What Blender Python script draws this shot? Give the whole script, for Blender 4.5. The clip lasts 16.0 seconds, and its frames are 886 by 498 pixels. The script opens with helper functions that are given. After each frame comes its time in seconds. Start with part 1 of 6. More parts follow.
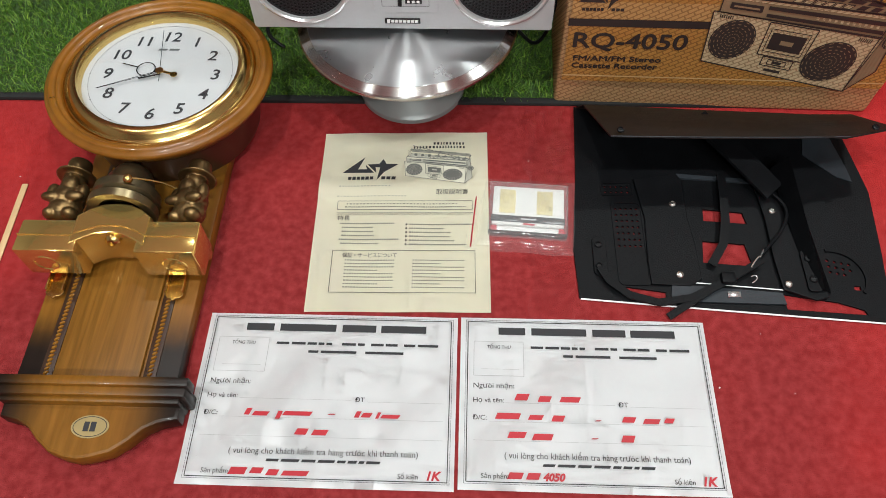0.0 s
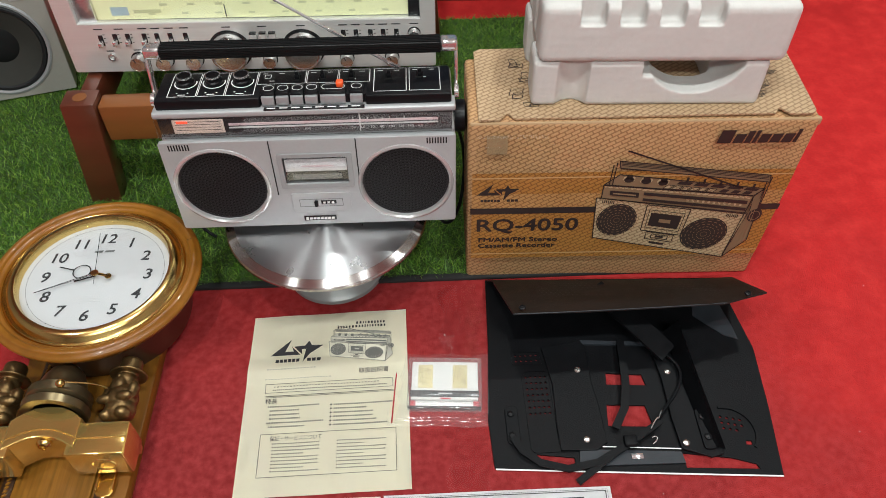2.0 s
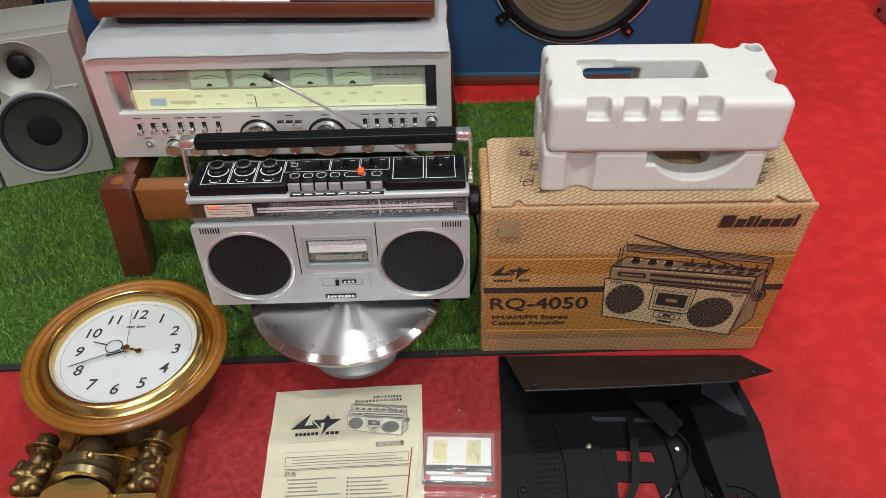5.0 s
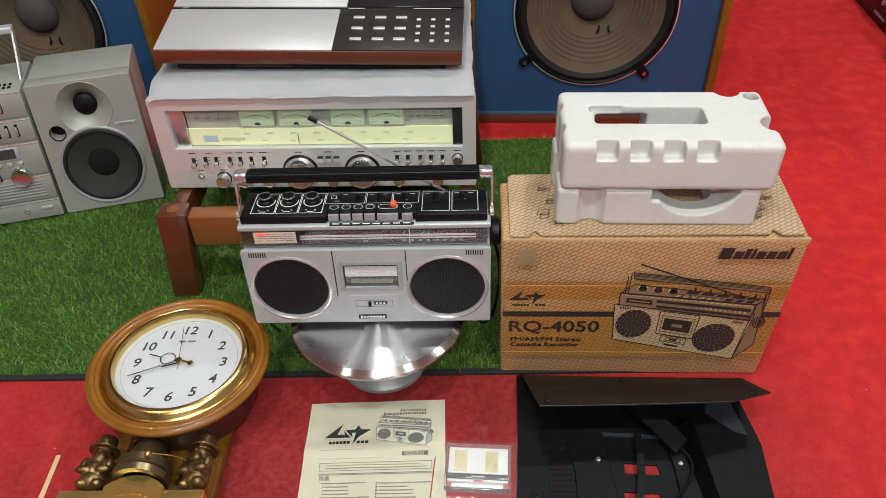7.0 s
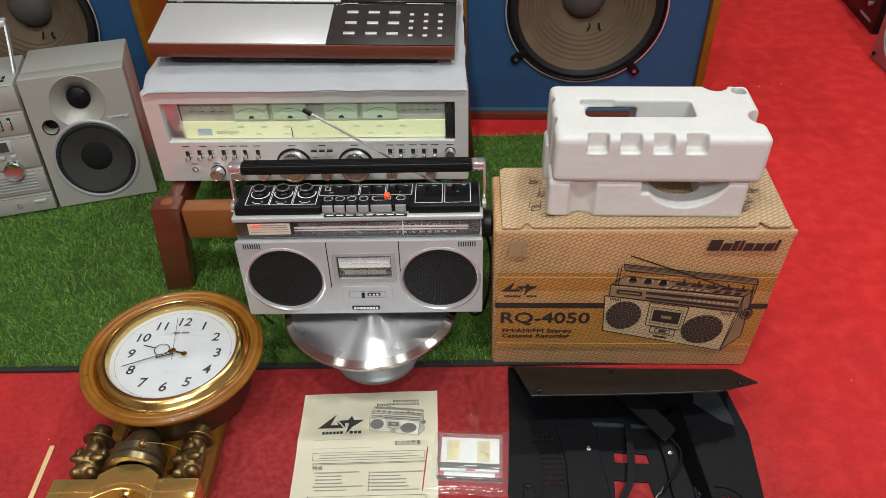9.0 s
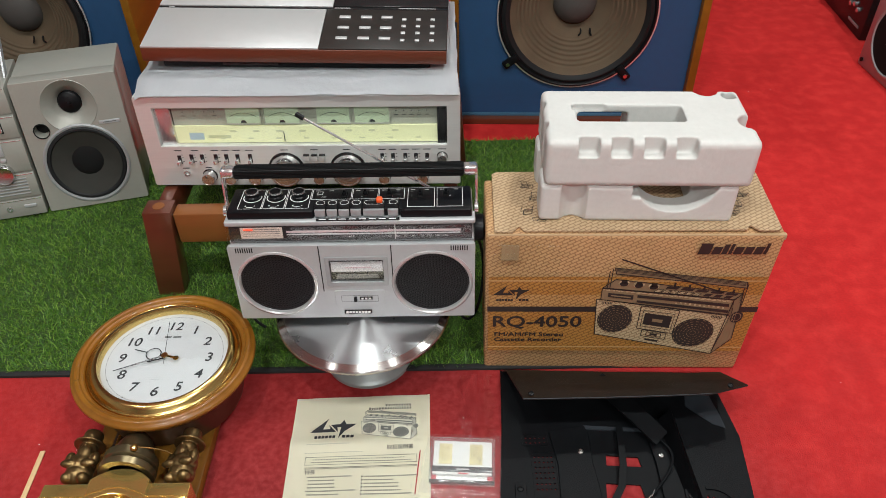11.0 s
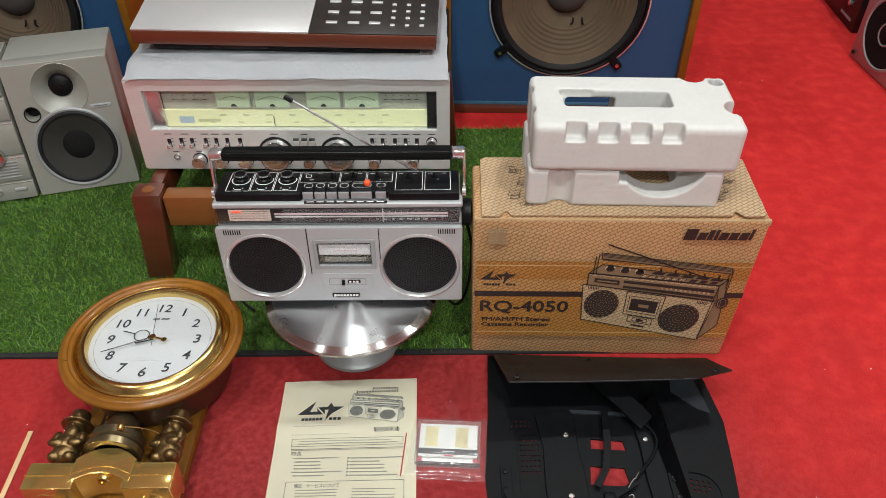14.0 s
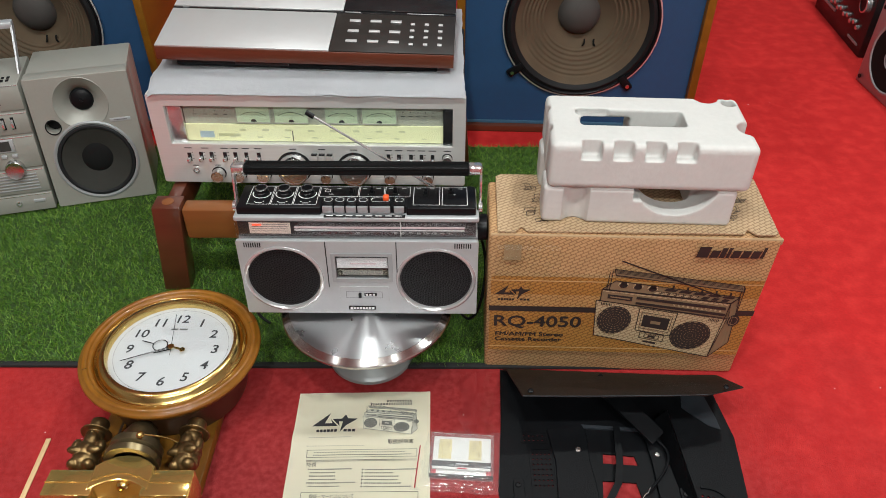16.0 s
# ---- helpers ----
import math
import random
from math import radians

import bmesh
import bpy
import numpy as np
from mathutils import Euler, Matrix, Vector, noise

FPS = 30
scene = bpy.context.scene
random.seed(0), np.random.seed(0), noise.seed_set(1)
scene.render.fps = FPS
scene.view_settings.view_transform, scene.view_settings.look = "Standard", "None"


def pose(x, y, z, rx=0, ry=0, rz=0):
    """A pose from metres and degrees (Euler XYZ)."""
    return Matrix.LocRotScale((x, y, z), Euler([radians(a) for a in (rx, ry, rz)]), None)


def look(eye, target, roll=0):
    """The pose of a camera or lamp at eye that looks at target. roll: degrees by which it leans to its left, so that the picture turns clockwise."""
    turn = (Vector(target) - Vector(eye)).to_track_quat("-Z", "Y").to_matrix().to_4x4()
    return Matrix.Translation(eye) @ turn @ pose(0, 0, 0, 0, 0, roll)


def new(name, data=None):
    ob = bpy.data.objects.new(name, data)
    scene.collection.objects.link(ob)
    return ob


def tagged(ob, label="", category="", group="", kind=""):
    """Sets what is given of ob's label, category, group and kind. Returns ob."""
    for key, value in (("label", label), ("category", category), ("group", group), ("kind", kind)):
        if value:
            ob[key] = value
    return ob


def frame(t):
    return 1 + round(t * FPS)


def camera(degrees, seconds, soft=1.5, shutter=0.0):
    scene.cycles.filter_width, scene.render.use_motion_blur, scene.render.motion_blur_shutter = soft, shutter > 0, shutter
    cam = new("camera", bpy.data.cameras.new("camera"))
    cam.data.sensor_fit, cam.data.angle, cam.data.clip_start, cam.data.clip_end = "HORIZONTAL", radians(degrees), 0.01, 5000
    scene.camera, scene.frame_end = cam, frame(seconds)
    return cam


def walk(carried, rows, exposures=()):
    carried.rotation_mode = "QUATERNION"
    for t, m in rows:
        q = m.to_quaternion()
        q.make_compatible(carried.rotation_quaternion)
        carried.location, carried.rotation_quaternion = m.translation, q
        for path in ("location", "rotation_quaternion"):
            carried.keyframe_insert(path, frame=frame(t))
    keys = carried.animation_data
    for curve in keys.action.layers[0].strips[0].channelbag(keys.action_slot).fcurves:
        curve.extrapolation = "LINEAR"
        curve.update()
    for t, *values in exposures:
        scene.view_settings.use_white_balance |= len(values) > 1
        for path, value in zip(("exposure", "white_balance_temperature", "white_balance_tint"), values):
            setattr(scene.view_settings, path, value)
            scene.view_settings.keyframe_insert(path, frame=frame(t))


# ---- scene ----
cam = camera(61.0, 16.0, 0.75)
METRES, EYE, TILT, LEAN, TURN = 8.0, 1.5, 0.0, 0.0, 0.0
PATH = [
    (0, (0.311, -0.426, 0.822), (0.254, 0.651, -0.862), -1.6),
    (0.5, (0.305, -0.423, 0.824), (0.258, 0.691, -0.836), -1.7),
    (1, (0.317, -0.427, 0.845), (0.294, 0.755, -0.769), -1.3),
    (1.5, (0.345, -0.425, 0.896), (0.353, 0.834, -0.658), -1.0),
    (2, (0.373, -0.41, 0.933), (0.422, 0.92, -0.559), -0.6),
    (2.5, (0.387, -0.414, 0.938), (0.469, 0.979, -0.495), -0.3),
    (3, (0.397, -0.41, 0.933), (0.489, 1.01, -0.473), -0.6),
    (3.5, (0.392, -0.407, 0.932), (0.485, 1.025, -0.461), -0.7),
    (4, (0.392, -0.405, 0.933), (0.462, 1.035, -0.453), -1.1),
    (4.5, (0.388, -0.408, 0.944), (0.425, 1.042, -0.432), -1.5),
    (5, (0.378, -0.433, 0.981), (0.384, 1.027, -0.386), -1.7),
    (7.5, (0.381, -0.521, 1.055), (0.319, 0.994, -0.249), -2.6),
    (8, (0.378, -0.521, 1.052), (0.327, 0.993, -0.253), -2.4),
    (8.5, (0.38, -0.529, 1.05), (0.337, 0.987, -0.254), -2.2),
    (9, (0.377, -0.537, 1.051), (0.343, 0.976, -0.256), -1.8),
    (11.5, (0.375, -0.543, 1.052), (0.367, 0.98, -0.245), -1.2),
    (12, (0.372, -0.548, 1.047), (0.366, 0.969, -0.256), -1.1),
    (12.5, (0.378, -0.551, 1.046), (0.37, 0.962, -0.262), -1.1),
    (13, (0.384, -0.556, 1.045), (0.375, 0.954, -0.266), -1.0),
    (13.5, (0.387, -0.558, 1.045), (0.381, 0.953, -0.265), -0.9),
    (14, (0.39, -0.556, 1.043), (0.388, 0.956, -0.267), -0.6),
    (14.5, (0.386, -0.557, 1.042), (0.388, 0.957, -0.266), -0.3),
    (15, (0.382, -0.562, 1.04), (0.385, 0.956, -0.261), -0.0),
    (15.5, (0.375, -0.565, 1.045), (0.377, 0.959, -0.25), 0.1),
    (16, (0.367, -0.575, 1.051), (0.36, 0.968, -0.221), 0.0),
]
walk(cam, [(t, look(eye, target, roll)) for t, eye, target, roll in PATH])

# ---- world and lights ----
world = bpy.data.worlds.new("room_air")
scene.world = world
world.use_nodes = True
world.node_tree.nodes["Background"].inputs[0].default_value = (1.0, 0.98, 0.95, 1)
world.node_tree.nodes["Background"].inputs[1].default_value = 0.03
CEILING = 3.5
# The two at y = -2.9 are added, unseen, to brighten upright fronts.
LAMPS = [(0.05, -2.9, 66), (1.5, -2.9, 70), (-1.4, -0.75, 28), (0.05, -0.75, 38), (1.5, -0.75, 40), (0.05, 1.5, 20), (1.7, 1.5, 36)]
for lx, ly, power in LAMPS:
    lamp = bpy.data.lights.new("downlight_lamp", "AREA")
    lamp.shape, lamp.size = "DISK", 0.16
    lamp.energy, lamp.color = power, (0.93, 1.0, 0.975)
    ob = new("downlight_lamp", lamp)
    ob.matrix_world = pose(lx, ly, CEILING - 0.05)


# ---- materials ----
def mat(name, color, rough=0.5, metal=0.0, var=0.12, scale=40.0, bump=0.0, bump_scale=200.0, rvar=0.1, stretch=(1, 1, 1), coat=0.0, spec=0.5, second=None, mix_lo=0.45, mix_hi=0.7):
    m = bpy.data.materials.new(name)
    m.use_nodes = True
    nt = m.node_tree
    n, l = nt.nodes, nt.links
    b = n["Principled BSDF"]
    b.inputs["Metallic"].default_value = metal
    b.inputs["Coat Weight"].default_value = coat
    b.inputs["Coat Roughness"].default_value = 0.08
    b.inputs["Specular IOR Level"].default_value = spec
    tc, mp = n.new("ShaderNodeTexCoord"), n.new("ShaderNodeMapping")
    mp.inputs["Scale"].default_value = stretch
    l.new(tc.outputs["Object"], mp.inputs["Vector"])
    fine, broad = n.new("ShaderNodeTexNoise"), n.new("ShaderNodeTexNoise")
    for t, s in ((fine, scale), (broad, scale * 0.12)):
        t.inputs["Scale"].default_value = s
        t.inputs["Detail"].default_value = 4
        l.new(mp.outputs["Vector"], t.inputs["Vector"])
    add = n.new("ShaderNodeMath")
    add.operation = "ADD"
    l.new(fine.outputs["Fac"], add.inputs[0])
    l.new(broad.outputs["Fac"], add.inputs[1])
    rng = n.new("ShaderNodeMapRange")
    rng.inputs["From Min"].default_value, rng.inputs["From Max"].default_value = 0.6, 1.4
    rng.inputs["To Min"].default_value, rng.inputs["To Max"].default_value = 1 - var, 1 + var
    l.new(add.outputs[0], rng.inputs["Value"])
    mul = n.new("ShaderNodeMix")
    mul.data_type, mul.blend_type = "RGBA", "MULTIPLY"
    mul.inputs["Factor"].default_value = 1.0
    base = n.new("ShaderNodeRGB")
    base.outputs[0].default_value = (*color, 1)
    source = base.outputs[0]
    if second:
        ramp = n.new("ShaderNodeMapRange")
        ramp.inputs["From Min"].default_value, ramp.inputs["From Max"].default_value = mix_lo, mix_hi
        l.new(broad.outputs["Fac"], ramp.inputs["Value"])
        two = n.new("ShaderNodeMix")
        two.data_type = "RGBA"
        l.new(ramp.outputs["Result"], two.inputs["Factor"])
        l.new(source, two.inputs["A"])
        two.inputs["B"].default_value = (*second, 1)
        source = two.outputs["Result"]
    l.new(source, mul.inputs["A"])
    l.new(rng.outputs["Result"], mul.inputs["B"])
    l.new(mul.outputs["Result"], b.inputs["Base Color"])
    rr = n.new("ShaderNodeMapRange")
    rr.inputs["To Min"].default_value, rr.inputs["To Max"].default_value = max(0.02, rough - rvar), min(1, rough + rvar)
    l.new(fine.outputs["Fac"], rr.inputs["Value"])
    l.new(rr.outputs["Result"], b.inputs["Roughness"])
    if bump:
        grain = n.new("ShaderNodeTexNoise")
        grain.inputs["Scale"].default_value = bump_scale
        grain.inputs["Detail"].default_value = 3
        l.new(mp.outputs["Vector"], grain.inputs["Vector"])
        bp = n.new("ShaderNodeBump")
        bp.inputs["Strength"].default_value = bump
        bp.inputs["Distance"].default_value = 0.002
        l.new(grain.outputs["Fac"], bp.inputs["Height"])
        l.new(bp.outputs["Normal"], b.inputs["Normal"])
    return m


def glass(name, tint=(1, 1, 1), rough=0.02, milk=0.0):
    """Thin clear sheet: mostly see-through, with a gloss on top."""
    m = bpy.data.materials.new(name)
    m.use_nodes = True
    n, l = m.node_tree.nodes, m.node_tree.links
    n.remove(n["Principled BSDF"])
    clear, gloss, mixer, fres = n.new("ShaderNodeBsdfTransparent"), n.new("ShaderNodeBsdfGlossy"), n.new("ShaderNodeMixShader"), n.new("ShaderNodeFresnel")
    clear.inputs["Color"].default_value = (*tint, 1)
    gloss.inputs["Roughness"].default_value = rough
    fres.inputs["IOR"].default_value = 1.5
    l.new(fres.outputs[0], mixer.inputs[0])
    l.new(clear.outputs[0], mixer.inputs[1])
    l.new(gloss.outputs[0], mixer.inputs[2])
    last = mixer.outputs[0]
    if milk:
        dull, over = n.new("ShaderNodeBsdfDiffuse"), n.new("ShaderNodeMixShader")
        dull.inputs["Color"].default_value = (0.85, 0.85, 0.86, 1)
        over.inputs[0].default_value = milk
        l.new(last, over.inputs[1])
        l.new(dull.outputs[0], over.inputs[2])
        last = over.outputs[0]
    l.new(last, n["Material Output"].inputs["Surface"])
    return m


def glow(name, color, strength):
    m = bpy.data.materials.new(name)
    m.use_nodes = True
    b = m.node_tree.nodes["Principled BSDF"]
    b.inputs["Base Color"].default_value = (*color, 1)
    b.inputs["Emission Color"].default_value = (*color, 1)
    b.inputs["Emission Strength"].default_value = strength
    return m


def brick_paper(name, color=(0.49, 0.285, 0.135)):
    """Cardboard printed with a small woven brick texture and brown bands."""
    m = mat(name, color, 0.6, 0, 0.12, 25, 0.25, 500)
    nt = m.node_tree
    n, l = nt.nodes, nt.links
    b = n["Principled BSDF"]
    tc, mp = n.new("ShaderNodeTexCoord"), n.new("ShaderNodeMapping")
    mp.inputs["Rotation"].default_value = (0, 0, radians(-32))
    sep, com = n.new("ShaderNodeSeparateXYZ"), n.new("ShaderNodeCombineXYZ")
    l.new(tc.outputs["Object"], sep.inputs[0])
    ymix = n.new("ShaderNodeMath")
    ymix.operation = "ADD"
    l.new(sep.outputs["Y"], ymix.inputs[0])
    l.new(sep.outputs["Z"], ymix.inputs[1])
    l.new(sep.outputs["X"], com.inputs["X"])
    l.new(ymix.outputs[0], com.inputs["Y"])
    l.new(com.outputs[0], mp.inputs["Vector"])
    br = n.new("ShaderNodeTexBrick")
    br.inputs["Scale"].default_value = 1.0
    br.inputs["Brick Width"].default_value = 0.0125
    br.inputs["Row Height"].default_value = 0.0062
    br.inputs["Mortar Size"].default_value = 0.0010
    br.inputs["Color1"].default_value = (1, 1, 1, 1)
    br.inputs["Color2"].default_value = (0.94, 0.94, 0.92, 1)
    br.inputs["Mortar"].default_value = (0.58, 0.53, 0.48, 1)
    l.new(mp.outputs["Vector"], br.inputs["Vector"])
    mul = n.new("ShaderNodeMix")
    mul.data_type, mul.blend_type = "RGBA", "MULTIPLY"
    mul.inputs["Factor"].default_value = 1.0
    old = b.inputs["Base Color"].links[0].from_socket
    l.new(old, mul.inputs["A"])
    l.new(br.outputs["Color"], mul.inputs["B"])
    l.new(mul.outputs["Result"], b.inputs["Base Color"])
    return m


def brushed_turn(name, color, rough):
    """Aluminium turned on a lathe: the gloss is drawn out round the axis."""
    m = mat(name, color, rough, 1.0, 0.03, 30, rvar=0.02)
    n, l = m.node_tree.nodes, m.node_tree.links
    b = n["Principled BSDF"]
    tan = n.new("ShaderNodeTangent")
    tan.direction_type, tan.axis = "RADIAL", "Z"
    b.inputs["Anisotropic"].default_value = 1.0
    b.inputs["Anisotropic Rotation"].default_value = 0.25
    l.new(tan.outputs[0], b.inputs["Tangent"])
    return m


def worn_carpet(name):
    """Red felt, dulled by dust, tread and painted-in shade over one long patch."""
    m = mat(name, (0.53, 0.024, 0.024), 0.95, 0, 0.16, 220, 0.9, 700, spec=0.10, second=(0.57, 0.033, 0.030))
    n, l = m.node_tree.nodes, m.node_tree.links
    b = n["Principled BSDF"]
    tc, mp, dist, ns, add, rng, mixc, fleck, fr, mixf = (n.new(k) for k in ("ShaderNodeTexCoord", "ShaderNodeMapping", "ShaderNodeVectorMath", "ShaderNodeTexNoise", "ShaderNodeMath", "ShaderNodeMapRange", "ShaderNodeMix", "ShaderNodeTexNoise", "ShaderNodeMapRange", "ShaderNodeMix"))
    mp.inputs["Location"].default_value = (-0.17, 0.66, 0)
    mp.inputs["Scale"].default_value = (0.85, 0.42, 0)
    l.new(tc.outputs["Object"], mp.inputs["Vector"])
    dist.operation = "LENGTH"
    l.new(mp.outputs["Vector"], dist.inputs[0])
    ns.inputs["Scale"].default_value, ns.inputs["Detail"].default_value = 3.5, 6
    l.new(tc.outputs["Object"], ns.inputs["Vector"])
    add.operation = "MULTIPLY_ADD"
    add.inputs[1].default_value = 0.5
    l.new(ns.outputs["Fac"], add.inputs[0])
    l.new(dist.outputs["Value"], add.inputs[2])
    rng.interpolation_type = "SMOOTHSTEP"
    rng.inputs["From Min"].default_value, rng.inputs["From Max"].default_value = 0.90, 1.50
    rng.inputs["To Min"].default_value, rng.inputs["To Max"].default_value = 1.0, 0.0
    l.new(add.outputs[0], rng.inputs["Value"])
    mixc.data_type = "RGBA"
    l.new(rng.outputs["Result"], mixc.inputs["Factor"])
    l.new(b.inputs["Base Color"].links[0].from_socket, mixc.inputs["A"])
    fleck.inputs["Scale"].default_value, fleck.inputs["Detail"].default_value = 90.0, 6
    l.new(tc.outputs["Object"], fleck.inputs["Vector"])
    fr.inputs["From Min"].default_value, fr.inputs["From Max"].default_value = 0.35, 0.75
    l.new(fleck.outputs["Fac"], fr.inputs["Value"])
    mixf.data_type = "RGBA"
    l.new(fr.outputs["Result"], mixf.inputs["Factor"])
    # Duller red: dusty wear and the near side's shade put into the colour.
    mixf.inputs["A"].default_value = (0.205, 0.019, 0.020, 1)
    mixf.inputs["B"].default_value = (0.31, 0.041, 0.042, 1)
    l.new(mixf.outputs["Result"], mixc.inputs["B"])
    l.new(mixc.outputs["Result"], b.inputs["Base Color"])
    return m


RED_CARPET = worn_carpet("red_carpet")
WALL = mat("wall_paint", (0.25, 0.245, 0.235), 0.8, 0, 0.05, 6, 0.1, 60)
CEIL = mat("ceiling_paint", (0.62, 0.62, 0.61), 0.9, 0, 0.03, 5)
TUBE = glow("tube_glow", (0.92, 1.0, 0.985), 9.0)
TURF_BASE = mat("turf_backing", (0.028, 0.060, 0.010), 0.9, 0, 0.3, 60)
BLACK_FRINGE = mat("black_fringe", (0.012, 0.012, 0.012), 0.9)
SILVER = mat("silver_plastic", (0.42, 0.43, 0.44), 0.36, 0.3, 0.04, 300, 0.04, 1500)
SILVER_DARK = mat("silver_trim", (0.34, 0.35, 0.36), 0.33, 0.35, 0.04, 300)
CHROME = mat("chrome", (0.74, 0.74, 0.74), 0.16, 0.85, 0.02, 60, rvar=0.03)
RING = mat("bright_ring", (0.62, 0.62, 0.62), 0.20, 0.6, 0.02, 60, rvar=0.04)
BLACK_GLOSS = mat("black_gloss", (0.012, 0.012, 0.013), 0.22, 0, 0.1, 40)
BLACK_PLASTIC = mat("black_plastic", (0.005, 0.005, 0.006), 0.36, 0, 0.15, 200, 0.1, 900, spec=0.22)
BLACK_MATTE = mat("black_matte", (0.006, 0.006, 0.006), 0.8, 0, 0.15, 100, spec=0.2)
GRILLE = mat("grille_metal", (0.013, 0.013, 0.015), 0.45, 0, 0.1, 200, spec=0.35)
HOLE = mat("grille_hole", (0.003, 0.003, 0.003), 0.9)
DARK_GLASS = glass("smoked_window", (0.92, 0.90, 0.90), 0.03)
CLEAR = glass("clear_glass", (0.97, 0.98, 0.98), 0.01)
FILM = glass("clear_film", (0.98, 0.98, 0.985), 0.10, 0.045)
WHITE_PRINT = mat("white_print", (0.75, 0.75, 0.74), 0.6)
INK = mat("black_ink", (0.022, 0.022, 0.025), 0.7)
GREY_INK = mat("grey_ink", (0.13, 0.13, 0.13), 0.7)
FAINT_INK = mat("faint_ink", (0.50, 0.50, 0.50), 0.7)
RED_INK = mat("red_marker", (0.40, 0.008, 0.018), 0.5)
PAPER = mat("white_paper", (0.84, 0.845, 0.855), 0.75, 0, 0.008, 15, 0.02, 2500)
CASSETTE_WHITE = mat("cassette_plastic", (0.62, 0.61, 0.58), 0.5, 0, 0.04, 60)
CREAM = mat("cream_paper", (0.85, 0.815, 0.66), 0.7, 0, 0.03, 12, 0.02, 2500, second=(0.83, 0.785, 0.61))
TEXT_INK = mat("small_type_ink", (0.17, 0.165, 0.14), 0.7)
PRINT_GREY = mat("print_grey", (0.42, 0.41, 0.35), 0.7)
ORANGE = mat("orange_button", (0.85, 0.10, 0.02), 0.4)
FOAM = mat("white_foam", (0.56, 0.550, 0.530), 0.58, 0, 0.05, 120, 0.45, 90, spec=0.35)
CARD = brick_paper("printed_cardboard")
CARD_PLAIN = mat("bare_cardboard", (0.42, 0.28, 0.15), 0.75, 0, 0.1, 30, 0.2, 300)
CARD_LID = brick_paper("lid_cardboard", (0.48, 0.335, 0.200))
CARD_BAND = brick_paper("printed_tan_band", (0.40, 0.180, 0.040))
CARD_SOFT = brick_paper("printed_faded_band", (0.46, 0.245, 0.088))
CARD_LINE = mat("printed_pale_line", (0.50, 0.30, 0.13), 0.6)
CARD_INK = mat("printed_brown_ink", (0.028, 0.018, 0.016), 0.55)
CARD_MID = mat("printed_brown_tone", (0.23, 0.145, 0.080), 0.6)
STICKER = mat("faded_sticker", (0.33, 0.22, 0.12), 0.5, 0, 0.2, 60)
CARD_PALE = brick_paper("printed_pale_tone", (0.50, 0.36, 0.215))
OAK = mat("honey_wood", (0.24, 0.098, 0.009), 0.42, 0, 0.25, 30, 0.08, 300, stretch=(1, 0.16, 1), coat=0.08, spec=0.3, second=(0.14, 0.050, 0.005))


def smoked(name, y0, y1, x0, x1):
    """Honey wood whose lower corners were sprayed dark by the maker."""
    m = mat(name, (0.20, 0.082, 0.009), 0.42, 0, 0.34, 150, 0.06, 300, stretch=(1, 0.12, 1), coat=0.08, spec=0.3, second=(0.15, 0.055, 0.005))
    n, l = m.node_tree.nodes, m.node_tree.links
    b = n["Principled BSDF"]
    tc, sep, ab, my, mx, mul, mixc, ns, jit = (n.new(k) for k in ("ShaderNodeTexCoord", "ShaderNodeSeparateXYZ", "ShaderNodeMath", "ShaderNodeMapRange", "ShaderNodeMapRange", "ShaderNodeMath", "ShaderNodeMix", "ShaderNodeTexNoise", "ShaderNodeMath"))
    l.new(tc.outputs["Object"], sep.inputs[0])
    l.new(tc.outputs["Object"], ns.inputs["Vector"])
    ns.inputs["Scale"].default_value = 35
    ab.operation, mul.operation, jit.operation = "ABSOLUTE", "MULTIPLY", "MULTIPLY_ADD"
    l.new(sep.outputs["X"], ab.inputs[0])
    l.new(ns.outputs["Fac"], jit.inputs[0])
    jit.inputs[1].default_value = 0.02
    l.new(sep.outputs["Y"], jit.inputs[2])
    for r, sock, lo, hi in ((my, jit.outputs[0], y0, y1), (mx, ab.outputs[0], x0, x1)):
        r.interpolation_type = "SMOOTHSTEP"
        r.inputs["From Min"].default_value, r.inputs["From Max"].default_value = lo, hi
        l.new(sock, r.inputs["Value"])
    l.new(my.outputs[0], mul.inputs[0])
    l.new(mx.outputs[0], mul.inputs[1])
    mixc.data_type = "RGBA"
    l.new(mul.outputs[0], mixc.inputs["Factor"])
    l.new(b.inputs["Base Color"].links[0].from_socket, mixc.inputs["A"])
    mixc.inputs["B"].default_value = (0.010, 0.005, 0.003, 1)
    l.new(mixc.outputs["Result"], b.inputs["Base Color"])
    return m


SMOKED_BOARD = smoked("smoked_board", 0.005, -0.060, 0.046, 0.070)
SMOKED_MOULD = smoked("smoked_moulding", 1.0, 0.5, 0.030, 0.098)
OAK_RING = mat("honey_wood_ring", (0.25, 0.098, 0.010), 0.34, 0, 0.3, 40, 0.06, 300, coat=0.35, spec=0.35, second=(0.155, 0.056, 0.006))
OAK_PANEL = mat("honey_wood_panel", (0.19, 0.081, 0.010), 0.40, 0, 0.45, 260, 0.06, 300, stretch=(1, 0.04, 1), coat=0.10, spec=0.3, second=(0.115, 0.046, 0.006))
OAK_DARK = mat("smoked_wood", (0.035, 0.015, 0.007), 0.35, 0, 0.3, 40, coat=0.4)
BRASS = mat("polished_brass", (0.70, 0.50, 0.18), 0.20, 1.0, 0.05, 40, rvar=0.05)
GOLD = mat("gold_plastic", (0.86, 0.61, 0.20), 0.14, 0.88, 0.03, 30, rvar=0.04)
